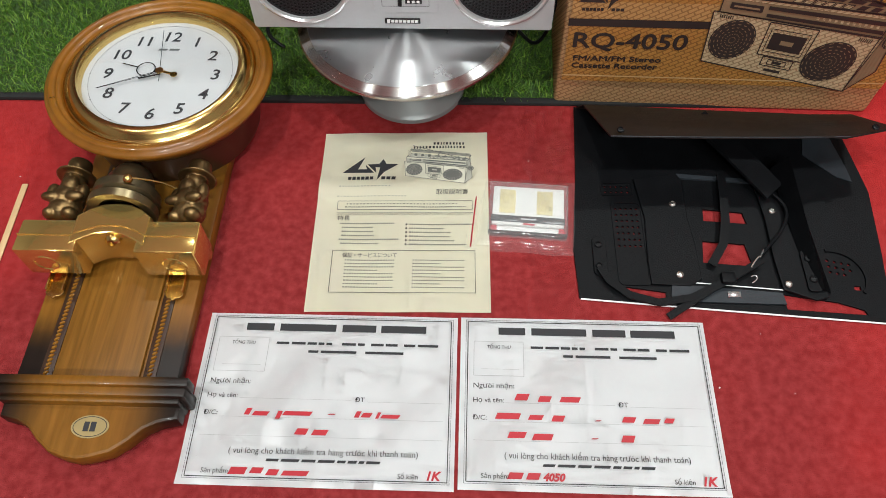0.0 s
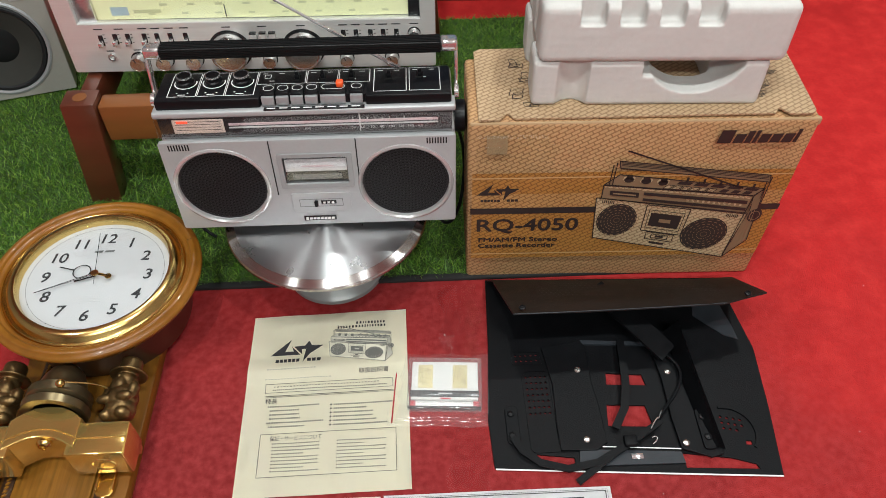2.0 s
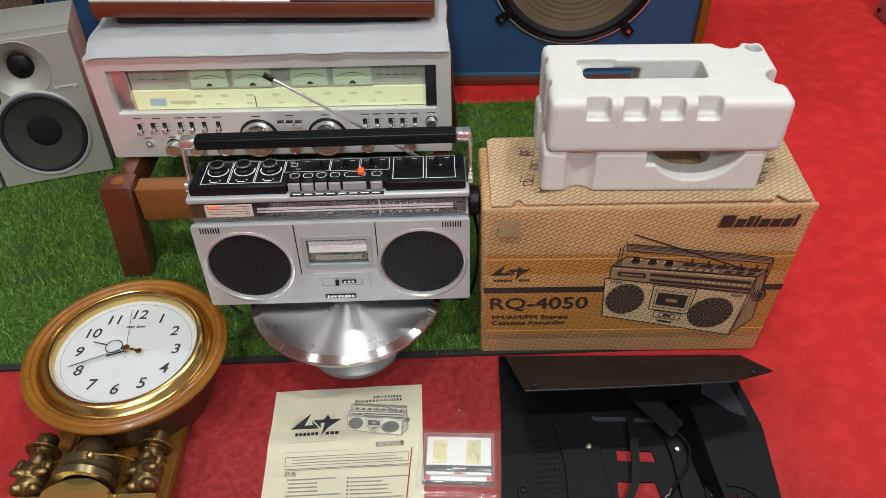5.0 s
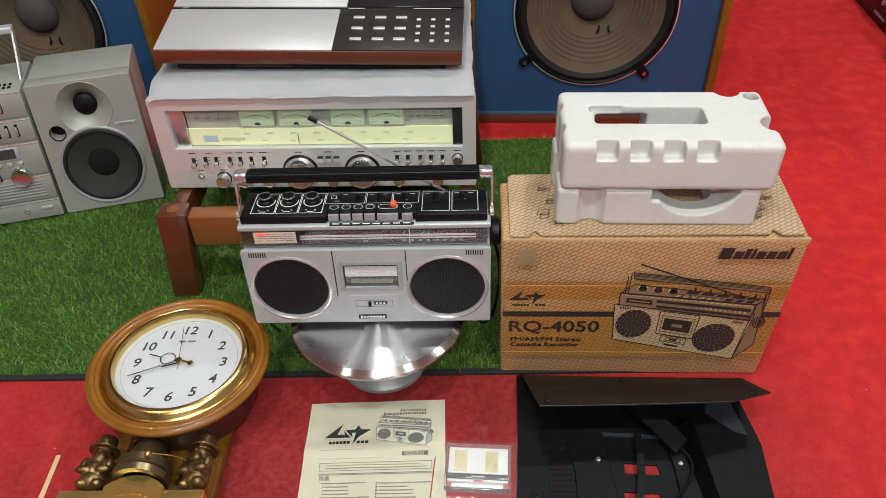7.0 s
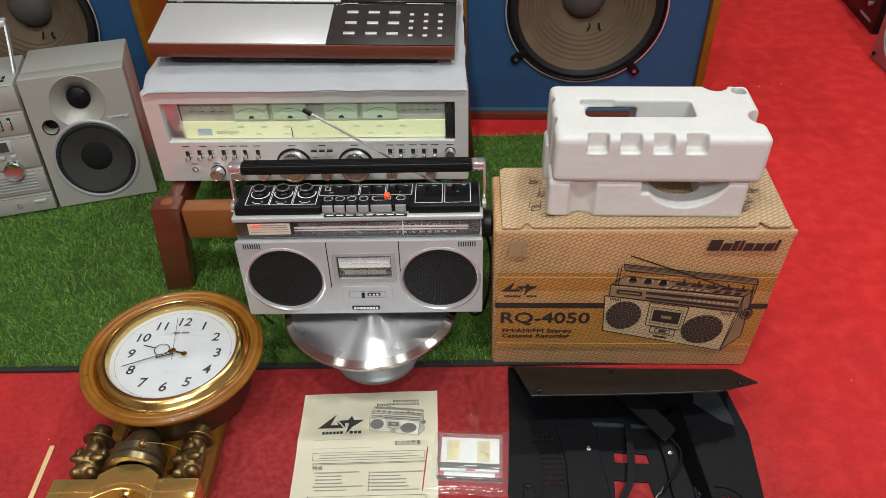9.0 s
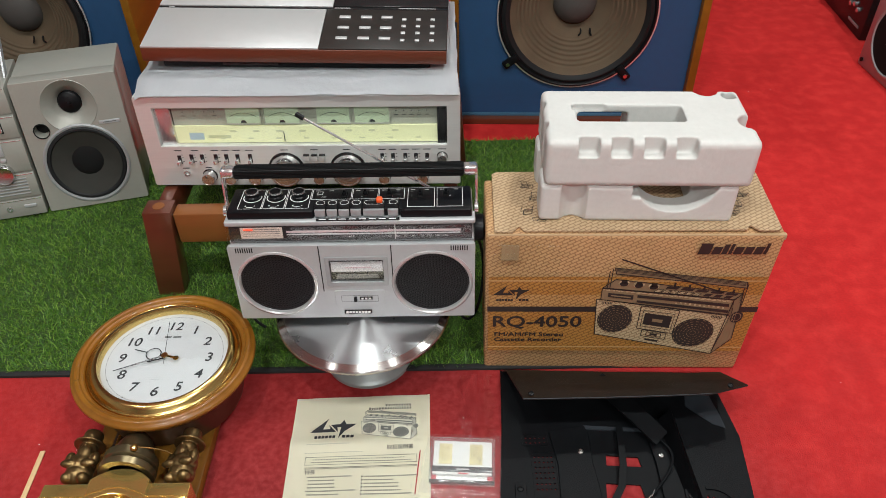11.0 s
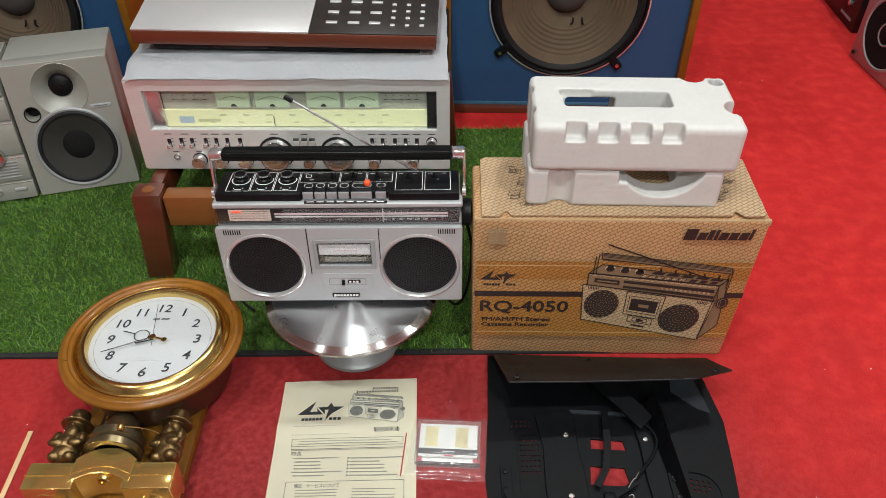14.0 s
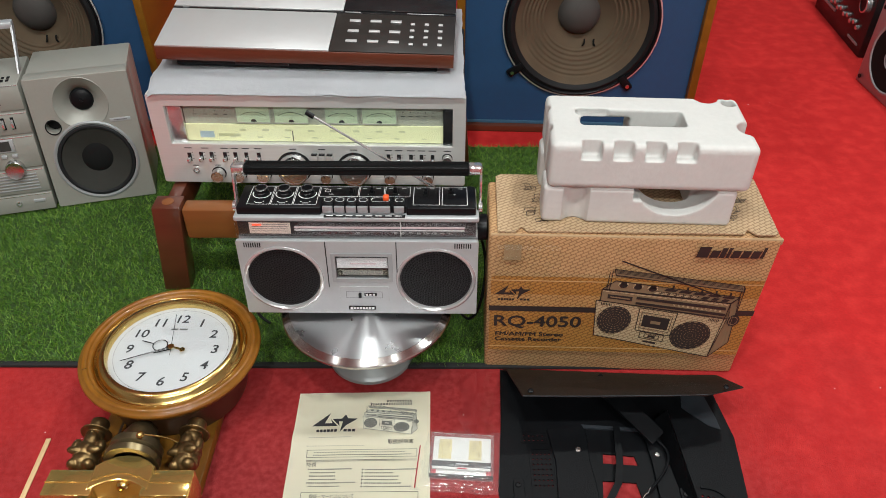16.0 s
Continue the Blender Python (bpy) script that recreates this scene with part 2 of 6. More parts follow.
BRONZE = mat("aged_bronze", (0.24, 0.155, 0.065), 0.36, 0.9, 0.35, 90, 0.2, 300, second=(0.10, 0.06, 0.025))
BELL = mat("bell_bronze", (0.24, 0.19, 0.105), 0.33, 0.9, 0.2, 80, second=(0.11, 0.09, 0.055))
DIAL = mat("white_dial", (0.50, 0.50, 0.51), 0.6, 0, 0.006, 10)
WOOFER_CONE = mat("dull_dark_cone", (0.032, 0.031, 0.027), 0.7, 0, 0.15, 60, spec=0.2)
LEATHER = mat("black_leatherette", (0.0042, 0.0045, 0.0055), 0.46, 0, 0.3, 60, 0.3, 700, rvar=0.08, spec=0.14)
LEATHER_BROWN = mat("dark_lining", (0.014, 0.010, 0.009), 0.5, 0, 0.3, 50, 0.25, 600, spec=0.25)
LEATHER_GREY = mat("grey_leatherette", (0.022, 0.026, 0.032), 0.5, 0, 0.3, 60, 0.2, 600, spec=0.35)
SNAP = mat("nickel_snap", (0.62, 0.61, 0.58), 0.25, 1.0)
WALNUT = mat("red_brown_wood", (0.115, 0.030, 0.014), 0.32, 0, 0.3, 25, 0.06, 250, stretch=(0.15, 1, 1), coat=0.4, second=(0.07, 0.018, 0.009))
TEAK = mat("teak_wood", (0.24, 0.085, 0.022), 0.35, 0, 0.25, 25, 0.06, 250, stretch=(0.15, 1, 1), coat=0.3, second=(0.15, 0.05, 0.014))
BRUSHED = mat("brushed_aluminium", (0.69, 0.68, 0.66), 0.33, 0.45, 0.05, 220, stretch=(0.03, 1, 1), rvar=0.08)
SATIN = mat("satin_aluminium", (0.60, 0.60, 0.60), 0.42, 0.5, 0.03, 90)
TURNED = brushed_turn("turned_aluminium", (0.52, 0.52, 0.53), 0.28)
RIM_METAL = brushed_turn("rim_aluminium", (0.60, 0.59, 0.57), 0.22)
KNOB_METAL = mat("knob_aluminium", (0.62, 0.62, 0.62), 0.24, 1.0, 0.05, 60, rvar=0.05)
GREY_PAINT = mat("grey_enamel", (0.25, 0.26, 0.26), 0.35, 0.2, 0.05, 80)
BLUE = mat("blue_baffle", (0.012, 0.058, 0.145), 0.65, 0, 0.12, 60, 0.1, 400)
CONE = mat("paper_cone", (0.098, 0.066, 0.038), 0.85, 0, 0.2, 25, 0.2, 300, second=(0.125, 0.088, 0.054))
CONE_CAP = mat("grey_dust_cap", (0.060, 0.052, 0.048), 0.75, 0, 0.15, 40)
RUBBER = mat("black_rubber", (0.010, 0.010, 0.011), 0.6, 0, 0.2, 60, spec=0.25)
DIAL_LIT = glow("lit_tuner_scale", (0.78, 0.77, 0.47), 0.16)
METER_LIT = glow("lit_meter", (0.46, 0.54, 0.37), 0.10)
METER_BACK = mat("tuner_backplate", (0.40, 0.40, 0.33), 0.5)
LCD = mat("grey_display", (0.035, 0.045, 0.042), 0.2)
SPEAKER_SILVER = mat("silver_cabinet", (0.30, 0.295, 0.262), 0.42, 0.2, 0.04, 200, 0.05, 900)
SOFT_SHEET = mat("white_foam_sheet", (0.62, 0.63, 0.66), 0.8, 0, 0.04, 18, 0.25, 120)
PALE_WOOD = mat("pale_stick", (0.62, 0.42, 0.22), 0.6, 0, 0.12, 60)
PINK_SILVER = mat("far_silver", (0.40, 0.30, 0.31), 0.35, 0.6)
RED_LED = glow("red_led", (1.0, 0.10, 0.05), 1.2)
SCALE_CARD = mat("dial_card", (0.032, 0.025, 0.027), 0.5)
SCALE_PINK = mat("pink_scale_line", (0.78, 0.60, 0.62), 0.5)


# ---- building helpers ----
def thing(name, label, category, m, group=""):
    ob = new(name)
    ob.matrix_world = m
    ob.empty_display_size = 0.05
    return tagged(ob, label, category, group)


def part(name, src, material, parent, label="", angle=35, kind=""):
    if isinstance(src, bmesh.types.BMesh):
        me = bpy.data.meshes.new(name)
        src.to_mesh(me)
        src.free()
    else:
        me = src
        me.name = name
    me.materials.clear()
    me.materials.append(material)
    if angle:
        for p in me.polygons:
            p.use_smooth = True
        me.set_sharp_from_angle(angle=radians(angle))
    ob = new(name, me)
    ob.parent = parent
    tagged(ob, label, "", "", kind)
    return ob


def join(*bms):
    out = bms[0]
    for b in bms[1:]:
        me = b
        if isinstance(b, bmesh.types.BMesh):
            me = bpy.data.meshes.new("piece")
            b.to_mesh(me)
            b.free()
        out.from_mesh(me)
        bpy.data.meshes.remove(me)
    return out


def as_bm(me):
    b = bmesh.new()
    b.from_mesh(me)
    bpy.data.meshes.remove(me)
    return b


def moved(b, m):
    b.transform(m)
    return b


def rbox(x0, x1, y0, y1, z0, z1, bev=0.002, seg=2):
    b = bmesh.new()
    bmesh.ops.create_cube(b, size=1)
    for v in b.verts:
        v.co = Vector(((x0 + x1) / 2 + v.co.x * (x1 - x0), (y0 + y1) / 2 + v.co.y * (y1 - y0), (z0 + z1) / 2 + v.co.z * (z1 - z0)))
    if bev:
        bmesh.ops.bevel(b, geom=b.edges[:], offset=min(bev, 0.45 * min(x1 - x0, y1 - y0, z1 - z0)), segments=seg, affect="EDGES", profile=0.5)
    return b


def lathe(profile, seg=48, m=None, angle=360):
    """Turn (radius, height) pairs round z."""
    b = bmesh.new()
    rings = []
    for r, h in profile:
        if r < 1e-6:
            rings.append([b.verts.new((0, 0, h))])
        else:
            rings.append([b.verts.new((r * math.cos(2 * math.pi * i / seg), r * math.sin(2 * math.pi * i / seg), h)) for i in range(seg)])
    for a, c in zip(rings, rings[1:]):
        for i in range(seg):
            j = (i + 1) % seg
            if len(a) == 1 and len(c) > 1:
                b.faces.new((a[0], c[i], c[j]))
            elif len(c) == 1 and len(a) > 1:
                b.faces.new((a[i], a[j], c[0]))
            elif len(a) > 1:
                b.faces.new((a[i], a[j], c[j], c[i]))
    bmesh.ops.recalc_face_normals(b, faces=b.faces[:])
    if m:
        b.transform(m)
    return b


def disc(r, h, m=None, seg=32, bev=0.0):
    bev = min(bev, r * 0.5, h * 0.5)
    pr = [(0, 0), (r, 0), (r, h - bev), (r - bev, h), (0, h)] if bev else [(0, 0), (r, 0), (r, h), (0, h)]
    return lathe(pr, seg, m)


def curve_mesh(splines, cyclic=False, depth=0.0, extrude=0.0, two_d=False, res=3, bez=False, bevel_seg=2):
    cu = bpy.data.curves.new("line", "CURVE")
    cu.dimensions = "2D" if two_d else "3D"
    cu.fill_mode = "BOTH" if two_d else "FULL"
    cu.bevel_depth, cu.extrude, cu.bevel_resolution = depth, extrude, (1 if two_d else bevel_seg)
    cu.resolution_u = 8
    cu.use_fill_caps = not two_d
    for pts in splines:
        s = cu.splines.new("NURBS" if bez else "POLY")
        s.points.add(len(pts) - 1)
        for p, q in zip(s.points, pts):
            p.co = (q[0], q[1], q[2] if len(q) > 2 else 0.0, 1)
        s.use_cyclic_u = cyclic
        if bez:
            s.use_endpoint_u, s.order_u = True, min(4, len(pts))
    ob = bpy.data.objects.new("line", cu)
    me = ob.to_mesh().copy()
    ob.to_mesh_clear()
    bpy.data.objects.remove(ob)
    bpy.data.curves.remove(cu)
    return me


def plate(outline, holes=(), t=0.002, m=None, bev=0.0):
    """A flat sheet with holes, from z = 0 to t."""
    me = curve_mesh([outline, *holes], True, bev, max(1e-6, t / 2 - bev), True)
    b = as_bm(me)
    b.transform(Matrix.Translation((0, 0, t / 2)))
    if m:
        b.transform(m)
    return b


def tube(pts, r, smooth=True, seg=2):
    return as_bm(curve_mesh([pts], False, r, 0, False, bez=smooth and len(pts) > 2, bevel_seg=seg))


def ribbon(pts, width, t, up=(0, 0, 1)):
    """A flat strap along points; each may carry its own width direction."""
    b = bmesh.new()
    rows = []
    for i, p in enumerate(pts):
        p = Vector(p)
        d = (Vector(pts[min(i + 1, len(pts) - 1)]) - Vector(pts[max(i - 1, 0)])).normalized()
        s = d.cross(Vector(up)).normalized() * width / 2
        u = s.cross(d).normalized() * t
        rows.append([b.verts.new(p - s), b.verts.new(p + s), b.verts.new(p + s + u), b.verts.new(p - s + u)])
    for a, c in zip(rows, rows[1:]):
        for i in range(4):
            j = (i + 1) % 4
            b.faces.new((a[i], a[j], c[j], c[i]))
    b.faces.new(rows[0][::-1])
    b.faces.new(rows[-1])
    bmesh.ops.recalc_face_normals(b, faces=b.faces[:])
    return b


def rrect(x0, x1, y0, y1, r=0.003, n=4):
    out = []
    for cx, cy, a in ((x1 - r, y1 - r, 0), (x0 + r, y1 - r, 90), (x0 + r, y0 + r, 180), (x1 - r, y0 + r, 270)):
        out += [(cx + r * math.cos(radians(a + 90 * i / n)), cy + r * math.sin(radians(a + 90 * i / n))) for i in range(n + 1)]
    return out


def circle(cx, cy, r, n=24, a0=0, a1=360):
    full = a1 - a0 >= 360
    return [(cx + r * math.cos(radians(a0 + (a1 - a0) * i / (n if full else n - 1))), cy + r * math.sin(radians(a0 + (a1 - a0) * i / (n if full else n - 1)))) for i in range(n)]


def flat(polys, m=None, lift=0.0):
    """Thin printed shapes, all in one plane."""
    b = bmesh.new()
    for p in polys:
        b.faces.new([b.verts.new((q[0], q[1], lift)) for q in p])
    bmesh.ops.recalc_face_normals(b, faces=b.faces[:])
    for f in b.faces:
        if f.normal.z < 0:
            f.normal_flip()
    if m:
        b.transform(m)
    return b


def bar(x0, x1, y, h, slant=0.0):
    return [(x0, y - h / 2), (x1, y - h / 2), (x1 + slant, y + h / 2), (x0 + slant, y + h / 2)]


def stroke(a, c, w):
    d = (Vector(c) - Vector(a)).normalized() * w / 2
    return [(a[0] - d.y, a[1] + d.x), (a[0] + d.y, a[1] - d.x), (c[0] + d.y, c[1] - d.x), (c[0] - d.y, c[1] + d.x)]


def outline(pts, w, closed=True):
    n = len(pts)
    return [stroke(pts[i], pts[(i + 1) % n], w) for i in range(n if closed else n - 1)]


def letters(body, size, m, align="LEFT", width=None, shear=0.0, bold=0.0):
    cu = bpy.data.curves.new("letters", "FONT")
    cu.body, cu.size, cu.align_x, cu.align_y, cu.shear, cu.offset = body, size, align, "CENTER", shear, bold
    cu.resolution_u = 3
    ob = bpy.data.objects.new("letters", cu)
    me = ob.to_mesh().copy()
    ob.to_mesh_clear()
    bpy.data.objects.remove(ob)
    bpy.data.curves.remove(cu)
    if width and len(me.vertices):
        xs = [v.co.x for v in me.vertices]
        k = width / max(1e-6, max(xs) - min(xs))
        me.transform(Matrix.Diagonal((k, 1, 1, 1)))
    me.transform(m)
    return me


def heavier(me, d):
    """The same words in a bolder weight: overprinted with small shifts."""
    bm = bmesh.new()
    for k, (x, y) in enumerate(((0, 0), (d, 0), (d / 2, d / 2), (d / 2, -d / 2))):
        one = me.copy()
        one.transform(Matrix.Translation((x, y, 0.00012 * k)))
        bm.from_mesh(one)
        bpy.data.meshes.remove(one)
    out = bpy.data.meshes.new("letters")
    bm.to_mesh(out)
    bm.free()
    return out


def baked(ob):
    """The mesh of ob with its modifiers applied; ob itself goes."""
    dg = bpy.context.evaluated_depsgraph_get()
    me = bpy.data.meshes.new_from_object(ob.evaluated_get(dg))
    bpy.data.objects.remove(ob)
    return me


def carve(solid, cutters, voxel=0.0025, smooth=4):
    """Cut shapes out of a solid, then round it all off as moulded foam."""
    base = new("solid", bpy.data.meshes.new("solid"))
    solid.to_mesh(base.data)
    solid.free()
    tools = []
    for c in cutters:
        t = new("cutter", bpy.data.meshes.new("cutter"))
        c.to_mesh(t.data)
        c.free()
        tools.append(t)
        mod = base.modifiers.new("cut", "BOOLEAN")
        mod.operation, mod.object, mod.solver = "DIFFERENCE", t, "EXACT"
    rm = base.modifiers.new("voxel", "REMESH")
    rm.mode, rm.voxel_size, rm.use_smooth_shade = "VOXEL", voxel, True
    if smooth:
        sm = base.modifiers.new("soft", "SMOOTH")
        sm.factor, sm.iterations = 0.5, smooth
    me = baked(base)
    for t in tools:
        bpy.data.objects.remove(t)
    return me


UP_Y = pose(0, 0, 0, 90, 0, 0)      # a sheet drawn in xy stood up to face -y


# ---- the room ----
X0, X1, Y0, Y1 = -3.0, 3.4, -4.4, 3.6


def setting(name, b, material, label, category):
    ob = part(name, b, material, None, "", 0)
    return tagged(ob, label, category, "", "structure")


setting("floor", rbox(X0, X1, Y0, Y1, -0.1, 0.0, 0), RED_CARPET, "worn bright red felt carpet on the floor, shade painted in", "floor")
setting("wall_north", rbox(X0, X1, Y1, Y1 + 0.12, 0, CEILING, 0), WALL, "plain pale painted wall", "wall")
setting("wall_south", rbox(X0, X1, Y0 - 0.12, Y0, 0, CEILING, 0), WALL, "plain pale painted wall", "wall")
setting("wall_west", rbox(X0 - 0.12, X0, Y0 - 0.12, Y1 + 0.12, 0, CEILING, 0), WALL, "plain pale painted wall", "wall")
setting("wall_east", rbox(X1, X1 + 0.12, Y0 - 0.12, Y1 + 0.12, 0, CEILING, 0), WALL, "plain pale painted wall", "wall")
setting("ceiling", rbox(X0 - 0.12, X1 + 0.12, Y0 - 0.12, Y1 + 0.12, CEILING, CEILING + 0.1, 0), CEIL, "plain white ceiling", "ceiling")
for lx, ly, power in LAMPS:
    lampbody = thing("ceiling_light", "unseen round white downlight on the ceiling", "ceiling light", pose(lx, ly, CEILING), "downlights")
    part("frame", lathe([(0.098, -0.001), (0.100, -0.030), (0.092, -0.038), (0.086, -0.030), (0.086, -0.001)], 48), CEIL, lampbody)
    part("diffuser", disc(0.084, 0.006, pose(0, 0, -0.026), 40, 0.002), TUBE, lampbody, "glowing white disc")


def blades(count, box, seed, hmin, hmax, half, lean, hue):
    """Many bent blades of turf in one mesh."""
    rng = np.random.default_rng(seed)
    x, y = rng.uniform(box[0], box[1], count), rng.uniform(box[2], box[3], count)
    a, h = rng.uniform(0, 2 * np.pi, count), rng.uniform(hmin, hmax, count)
    ln = h * rng.uniform(0.2, lean, count)
    la = a + rng.uniform(-1.2, 1.2, count) + np.pi / 2
    wx, wy = np.cos(a) * half, np.sin(a) * half
    dx, dy = np.cos(la) * ln, np.sin(la) * ln
    v = np.zeros((count, 5, 3))
    v[:, 0] = np.stack([x - wx, y - wy, np.full(count, 0.004)], 1)
    v[:, 1] = np.stack([x + wx, y + wy, np.full(count, 0.004)], 1)
    v[:, 2] = np.stack([x + dx * 0.35 + wx * 0.8, y + dy * 0.35 + wy * 0.8, h * 0.6], 1)
    v[:, 3] = np.stack([x + dx * 0.35 - wx * 0.8, y + dy * 0.35 - wy * 0.8, h * 0.6], 1)
    v[:, 4] = np.stack([x + dx, y + dy, h * 0.95], 1)
    i = np.arange(count)[:, None] * 5
    quads = np.concatenate([i, i + 1, i + 2, i + 3], 1)
    tris = np.concatenate([i + 3, i + 2, i + 4], 1)
    me = bpy.data.meshes.new("turf_blades")
    me.from_pydata(v.reshape(-1, 3).tolist(), [], quads.tolist() + tris.tolist())
    return me


def turf_material():
    m = mat("turf_green", (0.045, 0.150, 0.012), 0.5, 0, 0.1, 30, spec=0.35)
    n, l = m.node_tree.nodes, m.node_tree.links
    geo, ramp = n.new("ShaderNodeNewGeometry"), n.new("ShaderNodeValToRGB")
    ramp.color_ramp.elements[0].color = (0.032, 0.094, 0.006, 1)
    ramp.color_ramp.elements[1].color = (0.205, 0.335, 0.044, 1)
    e = ramp.color_ramp.elements.new(0.62)
    e.color = (0.070, 0.172, 0.011, 1)
    l.new(geo.outputs["Random Per Island"], ramp.inputs[0])
    l.new(ramp.outputs[0], n["Principled BSDF"].inputs["Base Color"])
    return m


TURF = turf_material()
turf = thing("artificial_grass", "green artificial turf mat with a black edge on the carpet", "turf mat", pose(0, 0, 0))
part("mat_backing", rbox(-1.75, 0.78, 0.362, 1.115, 0.0005, 0.005, 0), TURF_BASE, turf, "", 0)
part("edge_fringe", rbox(-1.75, 0.78, 0.352, 0.363, 0.0005, 0.007, 0.001), BLACK_FRINGE, turf, "black edge")
tagged(part("blades", blades(190000, (-1.0, 0.78, 0.362, 1.115), 3, 0.008, 0.017, 0.00072, 1.2, 0), TURF, turf, "", 0), kind="stuff")
b = bmesh.new()
vs = [[b.verts.new((0.395 + 0.014 * i + 0.006 * math.sin(j), 0.012 * j - 0.04, 0.0009 + 0.0005 * noise.noise((i * 2.3, j * 1.7, 0)))) for i in range(5)] for j in range(33)]
for lower, upper in zip(vs, vs[1:]):
    for i in range(4):
        b.faces.new((lower[i], lower[i + 1], upper[i + 1], upper[i]))
tape_strip = part("clear_tape", b, CLEAR, None, "", 60)
tape_strip.visible_shadow = False
tagged(tape_strip, "strip of clear tape stuck on the red carpet", "tape")
rng = np.random.default_rng(8)
lint = bmesh.new()
for _ in range(70):
    bx, by = rng.uniform(-0.45, 1.7), rng.uniform(-0.5, 1.4)
    if by > 0.33 and bx < 0.95:
        continue
    bmesh.ops.create_icosphere(lint, subdivisions=1, radius=float(rng.uniform(0.0005, 0.0013)), matrix=Matrix.Translation((bx, by, 0.001)))
tagged(part("lint", lint, WHITE_PRINT, None), "tiny white specks of lint on the red carpet", "lint", "", "stuff")


# ---- printed drawing of the recorder, used on the carton and the leaflet ----
def recorder_drawing(w):
    """Flat shapes of a recorder seen from its corner, in a box w wide: (dark, mid, pale, fine) lists of polygons."""
    def on(c, x, y):        # a place on a face given by its four corners
        (ax, ay), (bx, by), (cx, cy), (dx, dy) = c
        return (((1 - y) * ((1 - x) * ax + x * bx) + y * ((1 - x) * dx + x * cx)) * w, ((1 - y) * ((1 - x) * ay + x * by) + y * ((1 - x) * dy + x * cy)) * w)

    def box(c, x0, x1, y0, y1):
        return [on(c, x0, y0), on(c, x1, y0), on(c, x1, y1), on(c, x0, y1)]
    front = ((0.017, 0.146), (0.92, -0.022), (0.965, 0.297), (-0.01, 0.429))
    band = ((0.020, 0.425), (0.975, 0.303), (0.954, 0.421), (0.018, 0.511))
    deck = ((0.020, 0.515), (0.953, 0.425), (1.005, 0.471), (0.102, 0.578))
    side = ((0.920, -0.022), (1.038, 0.107), (1.004, 0.475), (0.955, 0.417))
    grip = ((0.096, 0.619), (1.017, 0.513), (1.003, 0.558), (0.082, 0.663))
    dark, mid, pale, fine = [], [], [], []
    pale += [box(front, 0, 1, 0, 1), box(band, 0.01, 0.99, 0.82, 1.0)]
    mid += [box(side, 0, 1, 0, 1), box(grip, 0, 1, 0, 1), box(deck, 0, 1, 0, 1), box(band, 0, 1, 0, 0.80)]
    # two tuning scales and the level meter
    dark += [box(band, 0.05, 0.24, 0.30, 0.66), box(band, 0.27, 0.97, 0.12, 0.30), box(band, 0.27, 0.97, 0.52, 0.72)]
    fine += [box(band, 0.07, 0.22, 0.42, 0.52)]
    pale += [box(band, 0.56 + 0.036 * k, 0.576 + 0.036 * k, 0.34, 0.48) for k in range(11)]
    # knobs, keys and switches along the top
    for k in range(3):
        x, y = on(deck, 0.10 + 0.115 * k, 0.62)
        dark.append([(x + 0.030 * w * math.cos(a * math.pi / 8), y + 0.018 * w * math.sin(a * math.pi / 8)) for a in range(16)])
        dark.append([(x - 0.021 * w, y), (x + 0.021 * w, y), (x + 0.019 * w, y + 0.030 * w), (x - 0.019 * w, y + 0.030 * w)])
        pale.append([(x + 0.038 * w * math.cos(a * math.pi / 8), y + 0.004 * w + 0.024 * w * math.sin(a * math.pi / 8)) for a in range(16)])
    for k in range(6):
        pale.append(box(deck, 0.38 + 0.058 * k, 0.425 + 0.058 * k, 0.06, 0.44))
        dark += outline(box(deck, 0.38 + 0.058 * k, 0.425 + 0.058 * k, 0.06, 0.44), 0.004 * w)
    for k in range(5):
        dark.append(box(deck, 0.42 + 0.115 * k, 0.51 + 0.115 * k, 0.60, 0.92))
        x, y = on(deck, 0.465 + 0.115 * k, 0.9)
        dark.append([(x - 0.007 * w, y), (x + 0.007 * w, y), (x + 0.007 * w, y + 0.030 * w), (x - 0.007 * w, y + 0.030 * w)])
    dark += [box(deck, 0.75 + 0.08 * k, 0.80 + 0.08 * k, 0.10, 0.50) for k in range(3)]
    # speakers with their rings
    for cx, cy, rx, ry in ((0.146, 0.272, 0.126, 0.112), (0.738, 0.158, 0.150, 0.118)):
        ell = lambda k: [((cx + k * rx * math.cos(a * math.pi / 18)) * w, (cy + k * ry * math.sin(a * math.pi / 18)) * w) for a in range(36)]
        dark.append(ell(1.0))
        for k in (0.94, 0.78, 0.62, 0.46, 0.30, 0.14):
            fine += [stroke(p, q, 0.0045 * w) for p, q in list(zip(ell(k), ell(k)[1:] + ell(k)[:1]))[::2]]
    # cassette door, counter plate, badge, slots
    dark += outline(box(front, 0.335, 0.625, 0.36, 0.97), 0.006 * w) + outline(box(front, 0.36, 0.60, 0.44, 0.86), 0.004 * w)
    dark.append(box(front, 0.375, 0.585, 0.49, 0.80))
    fine += [box(front, 0.44, 0.52, 0.60, 0.68)]
    dark += outline(box(front, 0.38, 0.58, 0.17, 0.34), 0.005 * w) + outline(box(front, 0.42, 0.54, 0.21, 0.30), 0.005 * w)
    dark += [box(front, 0.45, 0.51, 0.23, 0.28), box(front, 0.42, 0.53, 0.07, 0.12)]
    dark += [box(front, x0 + 0.012 * k, x0 + 0.006 + 0.012 * k, 0.90, 0.96) for x0 in (0.04, 0.87) for k in range(7)]
